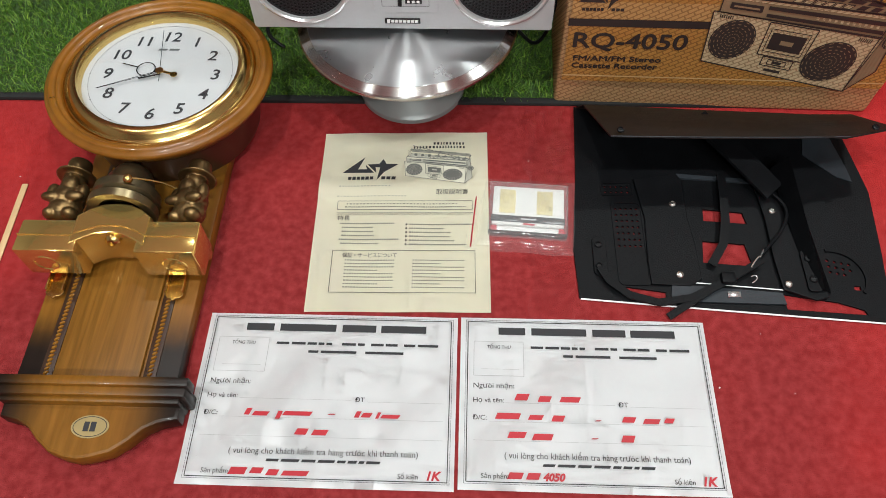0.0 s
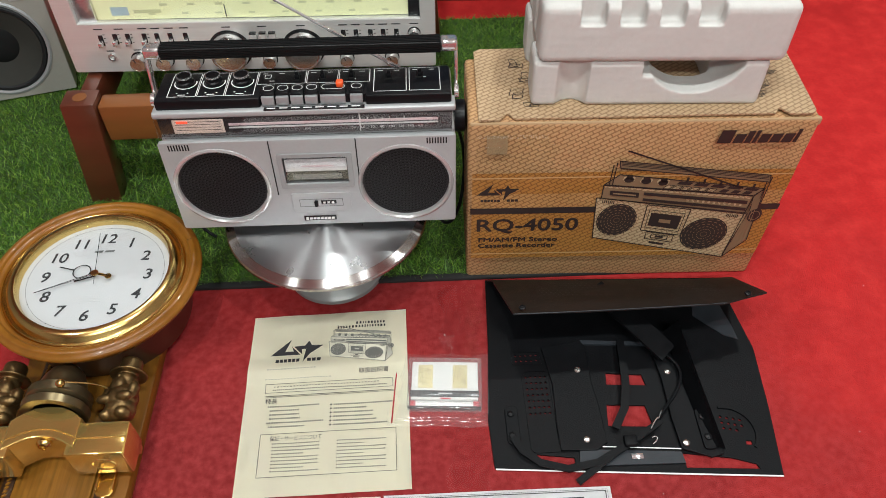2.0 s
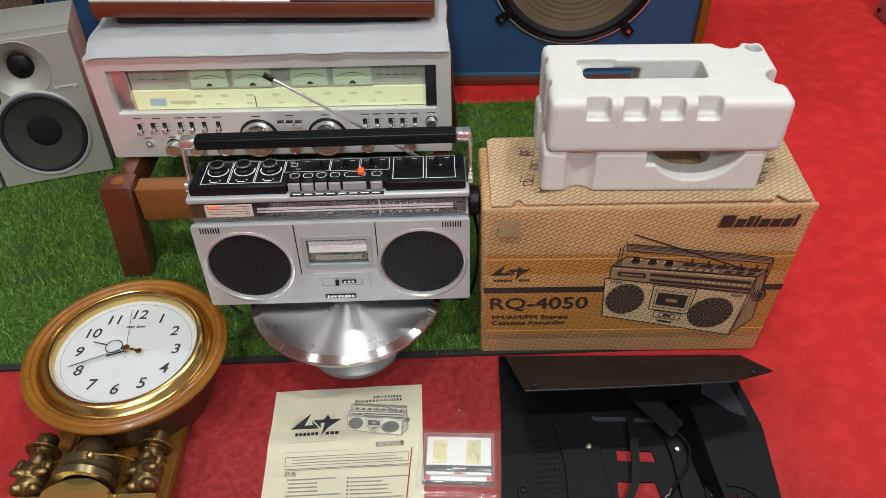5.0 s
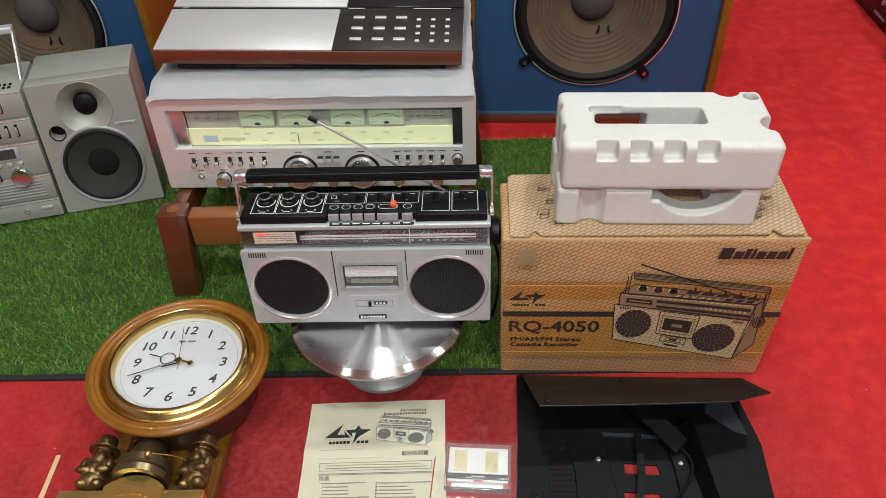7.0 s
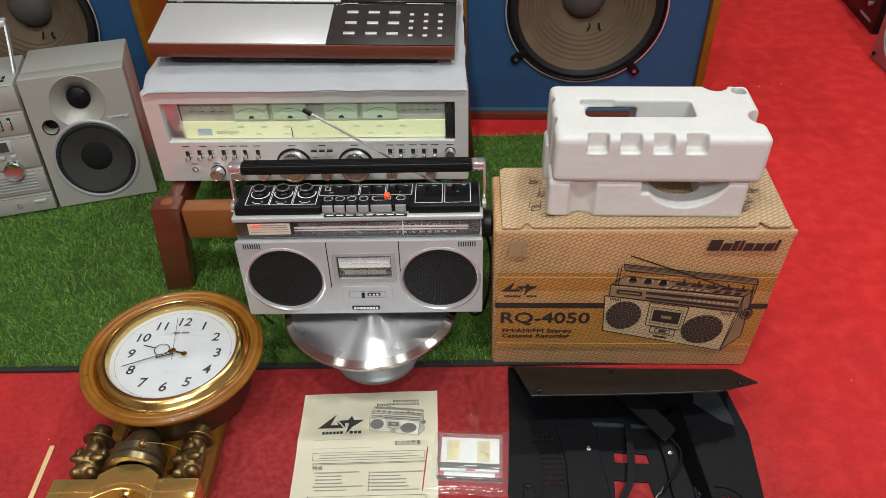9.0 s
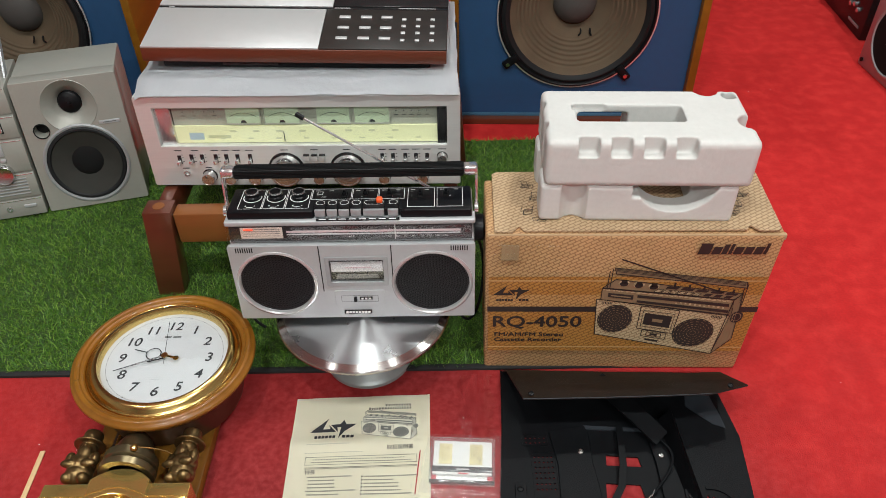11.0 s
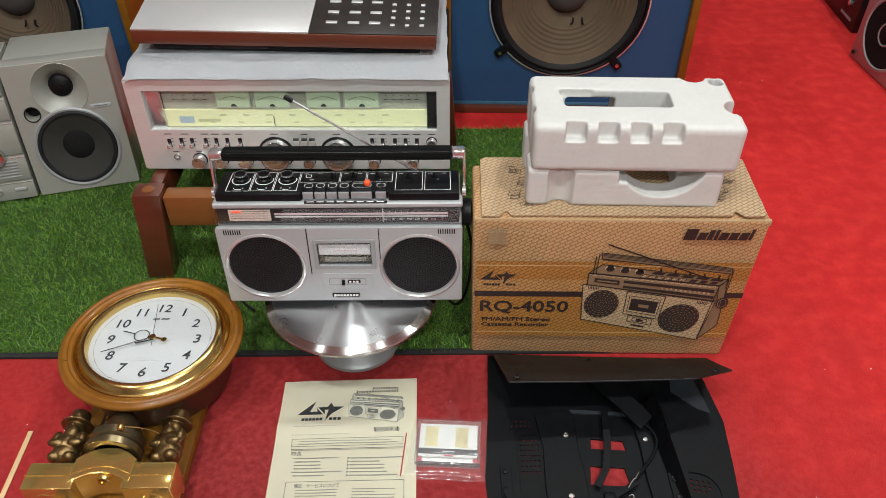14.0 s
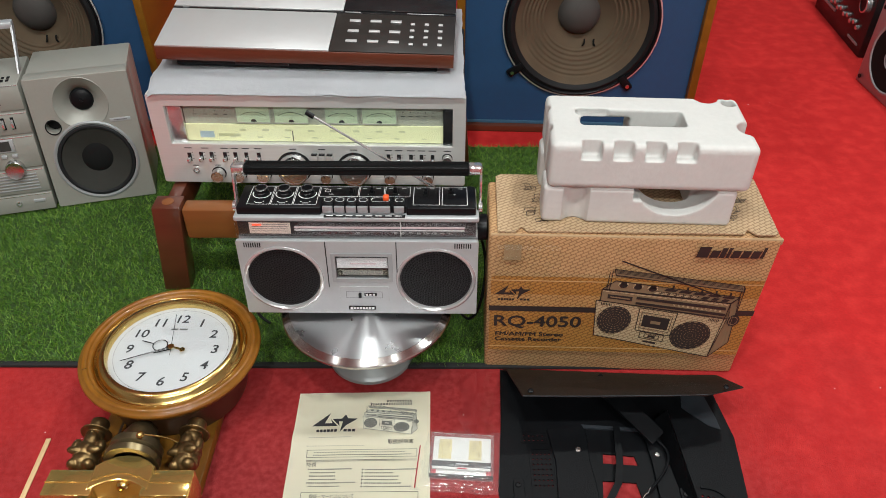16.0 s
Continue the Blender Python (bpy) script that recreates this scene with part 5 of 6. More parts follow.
    bmesh.ops.solidify(b, geom=b.faces[:], thickness=0.0022)
    flap = part("cover_flap", b, LEATHER_BROWN, t, "stiff dark cover flap standing half open", 50)
    dots = bmesh.new()
    slope = Matrix.Translation((0.480, 0.346, 0.006)) @ pose(0, 0, 0, 0, 0, -2) @ Matrix.Rotation(-math.atan2(0.100, 0.142), 4, "X")
    for x0 in (0.055, 0.225):
        for i in range(14):
            for k in range(6):
                bmesh.ops.create_circle(dots, cap_ends=True, segments=6, radius=0.0009, matrix=slope @ Matrix.Translation((x0 + 0.0068 * i + 0.002 * k, -0.062 - 0.0115 * k, 0.0104)))
    part("perforation", dots, GREY_INK, flap, "rows of small pale perforations", 0, "stuff")
    for u in (0.03, 0.95):
        snap_button(flap, 0.494 + 0.345 * u, 0.214 + 0.010 * u, 0.1045, True)
    part("flap_edge", tube([(0.491, 0.2035, 0.1055), (0.60, 0.206, 0.1015), (0.72, 0.210, 0.0990), (0.790, 0.213, 0.0990)], 0.0009), LEATHER_GREY, flap)
    # straps
    part("shoulder_pad", ribbon([(0.625, 0.290, 0.045), (0.655, 0.255, 0.040), (0.690, 0.215, 0.030), (0.718, 0.186, 0.018)], 0.034, 0.004), LEATHER, t, "wide shoulder pad")
    part("strap", ribbon([(0.655, 0.215, 0.014), (0.652, 0.180, 0.016), (0.648, 0.140, 0.015), (0.640, 0.105, 0.013), (0.622, 0.076, 0.010)], 0.011, 0.002), LEATHER, t, "narrow strap")
    part("cord", tube([(0.718, 0.184, 0.016), (0.732, 0.165, 0.018), (0.728, 0.140, 0.018), (0.706, 0.112, 0.014), (0.684, 0.090, 0.012), (0.676, 0.076, 0.012)], 0.0022), LEATHER, t)
    part("strap", ribbon([(0.684, 0.082, 0.012), (0.650, 0.060, 0.012), (0.615, 0.040, 0.011), (0.585, 0.020, 0.008), (0.560, 0.004, 0.004)], 0.009, 0.0025), LEATHER, t, "narrow strap end")
    part("strap", ribbon([(0.482, 0.070, 0.009), (0.492, 0.050, 0.009), (0.515, 0.032, 0.007), (0.550, 0.022, 0.007), (0.590, 0.028, 0.009), (0.625, 0.046, 0.011), (0.660, 0.068, 0.013)], 0.010, 0.0025), LEATHER, t, "long curled strap")
    part("buckle", rbox(0.628, 0.646, 0.046, 0.062, 0.010, 0.020, 0.003), LEATHER, t)
    part("wire_hook", tube([(0.668, 0.070, 0.016), (0.676, 0.082, 0.018), (0.683, 0.088, 0.018), (0.679, 0.080, 0.020), (0.688, 0.096, 0.016)], 0.0010), CHROME, t, "bent wire hook")
    part("wire_hook", tube([(0.668, 0.060, 0.010), (0.676, 0.064, 0.013), (0.678, 0.056, 0.010), (0.668, 0.052, 0.008)], 0.0009), CHROME, t, "bent wire hook")
    front = part("front_tongue", plate([(0.570, 0.050), (0.704, 0.040), (0.706, 0.024), (0.566, 0.026)], [], 0.002, pose(0, 0, 0.0040)), LEATHER_GREY, t)
    part("emblem", rbox(0.636, 0.652, 0.032, 0.040, 0.006, 0.0075, 0.0004), CHROME, front, "small bright emblem")


carrying_case()


# ---- leaflet, bagged cassette, delivery notes ----
def leaflet():
    W, H = 0.231, 0.289
    t = thing("instruction_leaflet", "cream instruction leaflet with a crease, lying on the carpet", "leaflet", pose(0.1140, 0.0035, 0, 0, 0, 0.9))

    def rise(x, y):
        fold = math.exp(-((y - 0.192) / 0.016) ** 2) * 0.0042
        return 0.0012 + fold + 0.0030 * (y / H) ** 2 * (x / W) + 0.001 * math.sin(7 * x / W + 3 * y / H) ** 2
    b = bmesh.new()
    nx, ny = 16, 40
    vs = [[b.verts.new((W * i / nx, H * j / ny, rise(W * i / nx, H * j / ny))) for i in range(nx + 1)] for j in range(ny + 1)]
    for j in range(ny):
        for i in range(nx):
            b.faces.new((vs[j][i], vs[j][i + 1], vs[j + 1][i + 1], vs[j + 1][i]))
    bmesh.ops.solidify(b, geom=b.faces[:], thickness=0.0006)
    sheet = part("sheet", b, CREAM, t, "", 60)

    def show(name, polys, material, lift, label=""):
        m = flat(polys)
        bmesh.ops.triangulate(m, faces=m.faces[:])
        if name in ("printed_picture", "printed_tone"):
            bmesh.ops.subdivide_edges(m, edges=m.edges[:], cuts=7, use_grid_fill=True)
        for v in m.verts:
            v.co.z = rise(v.co.x, v.co.y) + lift
        return part(name, m, material, sheet, label, 0)

    def words(text, size, x, y, width, lift=0.0011):
        me = letters(text, size, Matrix.Translation((x, y, 0)), "LEFT", width)
        for v in me.vertices:
            v.co.z = rise(v.co.x, v.co.y) + lift
        part("printed_word", me, INK, sheet, "", 0)
    show("printed_mark", [[(0.030 + x, 0.208 + y) for x, y in p] for p in bolt_mark(0.077)], INK, 0.0011, "jagged black mark")
    show("mark_words", [bar(0.0385 + 0.0060 * k, 0.0432 + 0.0060 * k, 0.2055, 0.0062) for k in range(6)] + [bar(0.0845 + 0.0070 * k, 0.0900 + 0.0070 * k, 0.2055, 0.0062) for k in range(3)], INK, 0.0011)
    dark, mid, pale, fine = recorder_drawing(0.090)
    at = lambda ps: [[(0.116 + x, 0.196 + 1.05 * y) for x, y in p] for p in ps]
    show("printed_picture", at(pale), mat("print_pale", (0.60, 0.58, 0.47), 0.7), 0.0010, "printed picture of a recorder")
    show("printed_tone", at(mid), PRINT_GREY, 0.0008)
    show("printed_ink", at(dark), mat("print_dark", (0.12, 0.12, 0.11), 0.7), 0.0019)
    show("printed_dot", at(fine), PRINT_GREY, 0.0023)
    r = random.Random(2)

    def line_of(x0, x1, y, h, ink, gap=0.0022):
        out, x = [], x0
        while x < x1:
            w = r.uniform(0.0014, 0.0030)
            out.append(bar(x, min(x + w, x1), y, h))
            x += w + gap
        return out
    show("text_line", line_of(0.155, 0.200, 0.268, 0.0042, 0) + line_of(0.127, 0.200, 0.2615, 0.0042, 0), INK, 0.0011)
    words("取扱説明書", 0.0085, 0.160, 0.181, 0.043)
    show("text_line", line_of(0.028, 0.100, 0.1905, 0.0016, 0) + line_of(0.026, 0.120, 0.1755, 0.0012, 0), PRINT_GREY, 0.0011)
    show("frame_line", outline([(0.028, 0.154), (0.209, 0.154), (0.209, 0.168), (0.028, 0.168)], 0.0006) + [bar(0.028, 0.210, 0.1485, 0.0007), bar(0.028, 0.210, 0.1465, 0.0005)], INK, 0.0011)
    show("text_line", line_of(0.040, 0.190, 0.1635, 0.0016, 0) + line_of(0.038, 0.200, 0.1585, 0.0016, 0, 0.0009), TEXT_INK, 0.0011)
    words("特長", 0.0085, 0.029, 0.140, 0.017)
    for k in range(6):
        show("text_line", line_of(0.034 if k in (0, 4) else 0.037, (0.105, 0.078, 0.078, 0.080, 0.112, 0.086)[k], 0.1315 - 0.0063 * k, 0.0022, 0, 0.0009), TEXT_INK, 0.0011)
        show("text_line", line_of(0.126, (0.212, 0.172, 0.180, 0.180, 0.185, 0.200)[k], 0.1300 - 0.0063 * k, 0.0022, 0, 0.0009), TEXT_INK, 0.0011)
        show("bullet", [circle(0.122, 0.1300 - 0.0063 * k, 0.0014, 10)], INK, 0.0011)
    words("保証・サービスについて", 0.0080, 0.041, 0.0815, 0.070)
    show("frame_line", outline([(0.028, 0.027), (0.212, 0.027), (0.212, 0.089), (0.028, 0.089)], 0.0006), INK, 0.0011)
    for k in range(9):
        show("text_line", line_of(0.045, 0.108 - 0.02 * (k % 4 == 3), 0.0745 - 0.0050 * k, 0.0016, 0, 0.0012) + line_of(0.132, 0.198 - 0.03 * (k % 3 == 1), 0.0745 - 0.0050 * k, 0.0014, 0, 0.0009), TEXT_INK, 0.0011)


leaflet()


def bagged_cassette():
    t = thing("bagged_cassette", "cassette in a clear case inside a plastic zip bag", "cassette", pose(0.341, 0.121, 0, 0, 0, -3.6))
    part("cassette_shell", rbox(0.004, 0.098, 0.012, 0.074, 0.004, 0.013, 0.0015), CASSETTE_WHITE, t, "white cassette shell")
    part("cassette_spine", rbox(0.003, 0.099, 0.0025, 0.010, 0.003, 0.012, 0.001), CASSETTE_WHITE, t, "white spine card")
    for x in (0.003, 0.091):
        part("red_corner", rbox(x, x + 0.008, 0.0018, 0.0105, 0.0034, 0.0128, 0.001), RED_INK, t, "red corner")
    part("red_line", rbox(0.045, 0.060, 0.0125, 0.0150, 0.0125, 0.0136, 0.0003), RED_INK, t)
    part("dark_band", rbox(0.003, 0.099, 0.016, 0.026, 0.0125, 0.0139, 0.0002), BLACK_GLOSS, t, "dark label band")
    part("band_print", flat([bar(0.042, 0.062, 0.021, 0.0022)], None, 0.0142), FAINT_INK, t, "", 0)
    gold_card = mat("gold_card", (0.55, 0.47, 0.24), 0.5, 0, 0.3, 300)
    for x0 in (0.013, 0.062):
        card = part("gold_panel", rbox(x0, x0 + 0.021, 0.030, 0.068, 0.0125, 0.0139, 0.0002), gold_card, t, "yellowish printed panel")
        r = random.Random(int(x0 * 1000))
        part("panel_print", flat([bar(x0 + a, x0 + a + 0.0014, c, 0.0013) for a, c in [(r.uniform(0.001, 0.017), r.uniform(0.032, 0.066)) for _ in range(26)]], None, 0.0142), INK, card, "", 0)
    part("label_line", flat([bar(0.037, 0.060, 0.034 + 0.004 * k, 0.0006) for k in range(9)], None, 0.0134), FAINT_INK, t, "", 0)
    case = part("clear_case", join(rbox(0.0, 0.102, 0.0, 0.078, 0.0160, 0.0168, 0), rbox(0.0, 0.102, -0.001, -0.0002, 0.0012, 0.0165, 0), rbox(-0.001, -0.0002, 0.0, 0.078, 0.0012, 0.0165, 0), rbox(0.1022, 0.103, 0.0, 0.078, 0.0012, 0.0165, 0)), FILM, t, "clear plastic cassette case", 0)
    case.visible_shadow = False
    b = bmesh.new()
    nx, ny = 26, 18
    r = random.Random(4)
    vs = []
    for j in range(ny + 1):
        row = []
        for i in range(nx + 1):
            x, y = -0.028 + 0.148 * i / nx, -0.024 + 0.118 * j / ny
            inside = max(0.0, min(1.0, min(x + 0.012, 0.114 - x, y + 0.014, 0.092 - y) / 0.014))
            z = 0.0020 + 0.0166 * inside + 0.0016 * noise.noise((x * 60, y * 60, 2.0)) + 0.0008 * noise.noise((x * 160, y * 130, 5.0))
            row.append(b.verts.new((x, y + 0.004 * noise.noise((x * 30, 1, 1)), max(0.0012, z))))
        vs.append(row)
    for j in range(ny):
        for i in range(nx):
            b.faces.new((vs[j][i], vs[j][i + 1], vs[j + 1][i + 1], vs[j + 1][i]))
    bag = part("zip_bag", b, FILM, t, "crumpled clear zip bag", 60)
    bag.visible_shadow = False
    part("zip_line", tube([(-0.021, -0.020, 0.0034), (-0.020, 0.030, 0.0042), (-0.018, 0.088, 0.0034)], 0.0009), RED_INK, bag, "red zip line")


bagged_cassette()


def delivery_note(label, m, W, H, writing, number=None):
    t = thing("delivery_note", label, "paper note", m, "delivery notes")
    b = bmesh.new()
    n = 14
    vs = [[b.verts.new((W * i / n, -H * j / n, 0.0010 + 0.0010 * math.sin(2.6 * i / n + 1.7 * j / n) ** 2 + (0.0015 if j == n else 0))) for i in range(n + 1)] for j in range(n + 1)]
    for j in range(n):
        for i in range(n):
            b.faces.new((vs[j][i], vs[j + 1][i], vs[j + 1][i + 1], vs[j][i + 1]))
    bmesh.ops.solidify(b, geom=b.faces[:], thickness=-0.0003)
    sheet = part("sheet", b, PAPER, t, "", 60)
    Z = 0.0030
    P = lambda u, v: (u * W, -v * H)

    def show(name, polys, ink, lab=""):
        return part(name, flat(polys, None, Z), ink, sheet, lab, 0)

    def ubar(u0, u1, v, h, slant=0.0):
        return bar(u0 * W, u1 * W, -v * H, h, slant)
    show("border_line", outline([P(0.03, 0.03), P(0.975, 0.03), P(0.975, 0.955), P(0.03, 0.955)], 0.0009) + outline([P(0.022, 0.02), P(0.983, 0.02), P(0.983, 0.965), P(0.022, 0.965)], 0.0003), INK)
    show("heading_line", [ubar(a, c, 0.088, 0.0095) for a, c in ((0.155, 0.265), (0.29, 0.515), (0.54, 0.675), (0.695, 0.875))], INK, "dark heading bars")
    show("stamp_box", outline([P(0.055, 0.155), P(0.255, 0.155), P(0.255, 0.365), P(0.055, 0.365)], 0.0005) + [ubar(0.085, 0.235, 0.325, 0.0003)], FAINT_INK)
    show("address_line", [ubar(a, c, 0.188, 0.0032) for a, c in ((0.285, 0.335), (0.345, 0.40), (0.408, 0.445), (0.452, 0.475), (0.483, 0.505), (0.545, 0.60), (0.608, 0.635), (0.66, 0.71), (0.718, 0.765), (0.79, 0.835), (0.845, 0.925))] + [ubar(a, c, 0.238, 0.0032) for a, c in ((0.415, 0.455), (0.465, 0.605), (0.64, 0.79))], INK)
    for text, u, v, size, w in (("Ngưòi nhận:", 0.052, 0.425, 0.0088, 0.047), ("Họ và tên:", 0.052, 0.510, 0.0080, 0.035), ("ĐT", 0.618, 0.520, 0.0080, 0.011), ("Đ/C:", 0.052, 0.610, 0.0080, 0.016),
                                ("( vui lòng cho khách kiểm tra hàng trưóc khi thanh toán)", 0.172, 0.815, 0.0098, 0.693 * W), ("Sản phẩm", 0.085, 0.925, 0.0078, 0.030), ("Số kiện", 0.797, 0.930, 0.0078, 0.022), ("TỔNG THU", 0.108, 0.190, 0.0060, 0.028)):
        part("printed_word", letters(text, size, Matrix.Translation((*P(u, v), Z)), "LEFT", w), INK, sheet, "", 0)
    show("fill_line", [ubar(0.18, 0.605, 0.523, 0.0003), ubar(0.665, 0.955, 0.530, 0.0003), ubar(0.115, 0.955, 0.630, 0.0003), ubar(0.055, 0.955, 0.735, 0.0003)], FAINT_INK)
    show("motto_line", [ubar(a, c, 0.862, 0.0030, 0.0012) for a, c in ((0.315, 0.36), (0.37, 0.435), (0.445, 0.495), (0.505, 0.565), (0.575, 0.605), (0.613, 0.645), (0.653, 0.672), (0.68, 0.73))], INK)
    for a, c, v, h in writing:
        show("marker_stroke", [ubar(a, c, v, h * 0.72, 0.003)], RED_INK, "red marker bar")
    for text, u, v, size in (("1K", 0.895, 0.925, 0.0135),) + (((number, 0.315, 0.925, 0.0115),) if number else ()):
        part("marker_word", letters(text, size, Matrix.Translation((*P(u, v), Z)), "LEFT", None, 0.25, 0.0005), RED_INK, sheet, "", 0)


NOTE_A = [(0.205, 0.225, 0.60, 0.011), (0.235, 0.292, 0.61, 0.007), (0.325, 0.342, 0.615, 0.013), (0.350, 0.455, 0.605, 0.007), (0.52, 0.545, 0.605, 0.0018), (0.62, 0.638, 0.602, 0.0105), (0.645, 0.680, 0.605, 0.0075), (0.70, 0.712, 0.605, 0.0105), (0.718, 0.785, 0.61, 0.006),
          (0.405, 0.448, 0.705, 0.010), (0.468, 0.522, 0.708, 0.009), (0.185, 0.245, 0.922, 0.011), (0.262, 0.305, 0.918, 0.009), (0.322, 0.362, 0.926, 0.009), (0.378, 0.470, 0.928, 0.0075)]
NOTE_B = [(0.215, 0.265, 0.488, 0.011), (0.305, 0.352, 0.496, 0.010), (0.390, 0.465, 0.496, 0.009), (0.138, 0.230, 0.598, 0.010), (0.265, 0.318, 0.602, 0.008), (0.355, 0.400, 0.605, 0.010), (0.520, 0.540, 0.612, 0.0018), (0.625, 0.672, 0.602, 0.009), (0.705, 0.765, 0.608, 0.008), (0.785, 0.820, 0.602, 0.008),
          (0.185, 0.250, 0.702, 0.010), (0.278, 0.352, 0.710, 0.010), (0.500, 0.522, 0.712, 0.0018), (0.615, 0.662, 0.708, 0.011), (0.182, 0.235, 0.920, 0.010), (0.252, 0.298, 0.920, 0.010)]
delivery_note("white printed delivery note with red marker writing beside the clock", pose(0.001, 0.0, 0, 0, 0, -0.2), 0.3035, 0.210, NOTE_A)
delivery_note("white printed delivery note with red marker writing below the case", pose(0.3085, 0.0, 0, 0, 0, -0.2), 0.2925, 0.2085, NOTE_B, "4050")


# ---- low stand, receiver and music centre ----
def low_stand():
    t = thing("low_stand", "low dark red-brown wooden stand with square legs", "stand", pose(0, 0, 0))
    for x, y, slant in ((-0.160, 0.580, -0.022), (0.385, 0.580, 0.015), (-0.160, 1.02, -0.022), (0.385, 1.02, 0.015)):
        b = rbox(x - 0.0265, x + 0.0265, y - 0.021, y + 0.021, 0.0, 0.213, 0.003)
        for v in b.verts:
            v.co.x += slant * (1 - v.co.z / 0.213)
        leg = part("leg", b, WALNUT, t, "dark stained square leg")
        part("plug", disc(0.011, 0.0012, pose(x, y, 0.2127), 28), TEAK, leg, "round wooden plug")
    part("rail", rbox(-0.134, 0.359, 0.566, 0.602, 0.135, 0.203, 0.004), TEAK, t, "orange-brown front rail")
    part("rail", rbox(-0.134, 0.359, 1.0, 1.036, 0.135, 0.203, 0.004), TEAK, t)
    for x in (-0.172, 0.372):
        part("side_rail", rbox(x, x + 0.026, 0.600, 1.0, 0.150, 0.2035, 0.003), WALNUT, t)


low_stand()


def receiver():
    W, H, D = 0.586, 0.184, 0.36
    t = thing("stereo_receiver", "large silver stereo receiver with lit yellow tuning dial", "stereo receiver", pose(-0.1835, 0.651, 0.2115, -3.0, 0, -1.2))
    part("case", rbox(0.004, W - 0.004, 0.022, D, 0.0, H - 0.002, 0.003), BLACK_PLASTIC, t, "dark metal case")
    gx0, gx1, gz0, gz1 = 0.028, W - 0.022, 0.083, 0.163
    f = part("front_panel", plate(rrect(0, W, 0, H, 0.003), [rrect(gx0, gx1, gz0, gz1, 0.001)], 0.014, UP_Y @ Matrix.Translation((0, 0, -0.014)), 0.0012), BRUSHED, t, "brushed aluminium front")
    part("top_trim", rbox(0, W, 0.001, 0.03, H - 0.0015, H + 0.0015, 0.0006), BRUSHED, f)
    part("window_cheek", rbox(gx0, gx0 + 0.030, 0.0065, 0.012, gz0, gz1, 0.0005), CHROME, t, "mirror-bright end piece")
    part("window_cheek", rbox(gx1 - 0.019, gx1, 0.0065, 0.012, gz0, gz1, 0.0005), BLACK_GLOSS, t, "black end piece")
    part("dial_backplate", rbox(gx0 + 0.03, gx1 - 0.019, 0.016, 0.020, gz0 + 0.037, gz1, 0), METER_BACK, t, "", 0)
    lit = part("tuning_dial", rbox(gx0 + 0.030, gx1 - 0.019, 0.012, 0.016, gz0 + 0.002, gz0 + 0.037, 0.0005), DIAL_LIT, t, "lit pale yellow tuning dial", 0)
    part("dial_print", flat([bar(0.16 + 0.043 * k, 0.172 + 0.043 * k, gz0 + 0.026, 0.004) for k in range(8)] + [bar(0.14 + 0.052 * k, 0.150 + 0.052 * k, gz0 + 0.011, 0.003) for k in range(8)] + [bar(0.118, 0.160, gz0 + 0.015, 0.006)], UP_Y @ Matrix.Translation((0, 0, -0.0117))), mat("dial_ink", (0.60, 0.60, 0.36), 0.6), lit, "", 0)
    part("dial_logo", flat([bar(0.083, 0.110, gz0 + 0.016, 0.014)], UP_Y @ Matrix.Translation((0, 0, -0.0116))), mat("logo_pale_blue", (0.42, 0.55, 0.62), 0.6), lit, "pale blue logo patch", 0)
    part("dial_needle", rbox(0.2595, 0.2608, 0.0100, 0.0112, gz0 + 0.005, gz0 + 0.025, 0), INK, lit, "", 0)
    for x0, x1 in ((0.158, 0.220), (0.229, 0.292), (0.325, 0.385), (0.394, 0.457)):
        mt = part("meter", rbox(x0, x1, 0.0125, 0.0155, gz0 + 0.042, gz1 - 0.003, 0.0005), METER_LIT, t, "green lit level meter", 0)
        part("meter_frame", plate(rrect(x0 - 0.002, x1 + 0.002, gz0 + 0.040, gz1 - 0.002, 0.001), [rrect(x0, x1, gz0 + 0.0425, gz1 - 0.004, 0.001)], 0.002, UP_Y @ Matrix.Translation((0, 0, -0.0125))), METER_BACK, mt, "", 0)
        part("meter_hub", flat([circle((x0 + x1) / 2, gz0 + 0.043, 0.0055, 16, 0, 180)], UP_Y @ Matrix.Translation((0, 0, -0.0122))), INK, mt, "", 0)
        part("meter_scale", flat(outline(circle((x0 + x1) / 2, gz0 + 0.020, 0.043, 14, 55, 125), 0.0008, False), UP_Y @ Matrix.Translation((0, 0, -0.0122))), INK, mt, "", 0)
    for x in (0.078, 0.098, 0.118, 0.136, 0.470, 0.484, 0.498, 0.512, 0.526):
        part("indicator", flat([circle(x, gz1 - 0.016, 0.0012, 8), bar(x - 0.004, x + 0.004, gz1 - 0.024, 0.0014)], UP_Y @ Matrix.Translation((0, 0, -0.0155))), INK, t, "", 0)
    pane = part("window_pane", rbox(gx0 + 0.001, gx1 - 0.001, 0.0035, 0.0048, gz0 + 0.001, gz1 - 0.001, 0), CLEAR, t, "clear dial window", 0)
    pane.visible_shadow = False

    def knob(x, z, r, d, label):
        k = part("knob", lathe([(0, 0), (r * 1.02, 0), (r, d * 0.75), (r * 0.93, d), (r * 0.86, d), (r * 0.82, d * 0.96), (0, d * 0.96)], 40, pose(x, 0, z, 90)), KNOB_METAL, t, label)
        part("knob_skirt", disc(r * 1.13, 0.0012, pose(x, -0.0003, z, 90), 40), BLACK_GLOSS, k)
        part("knob_line", moved(rbox(-0.0006, 0.0006, r * 0.3, r * 0.85, 0, 0.0006, 0), pose(x, 0, z, 90) @ pose(0, 0, d * 0.96, 0, 0, 25)), INK, k, "", 0)
    for x in (0.109, 0.150, 0.198):
        knob(x, 0.021, 0.0125, 0.018, "aluminium knob")
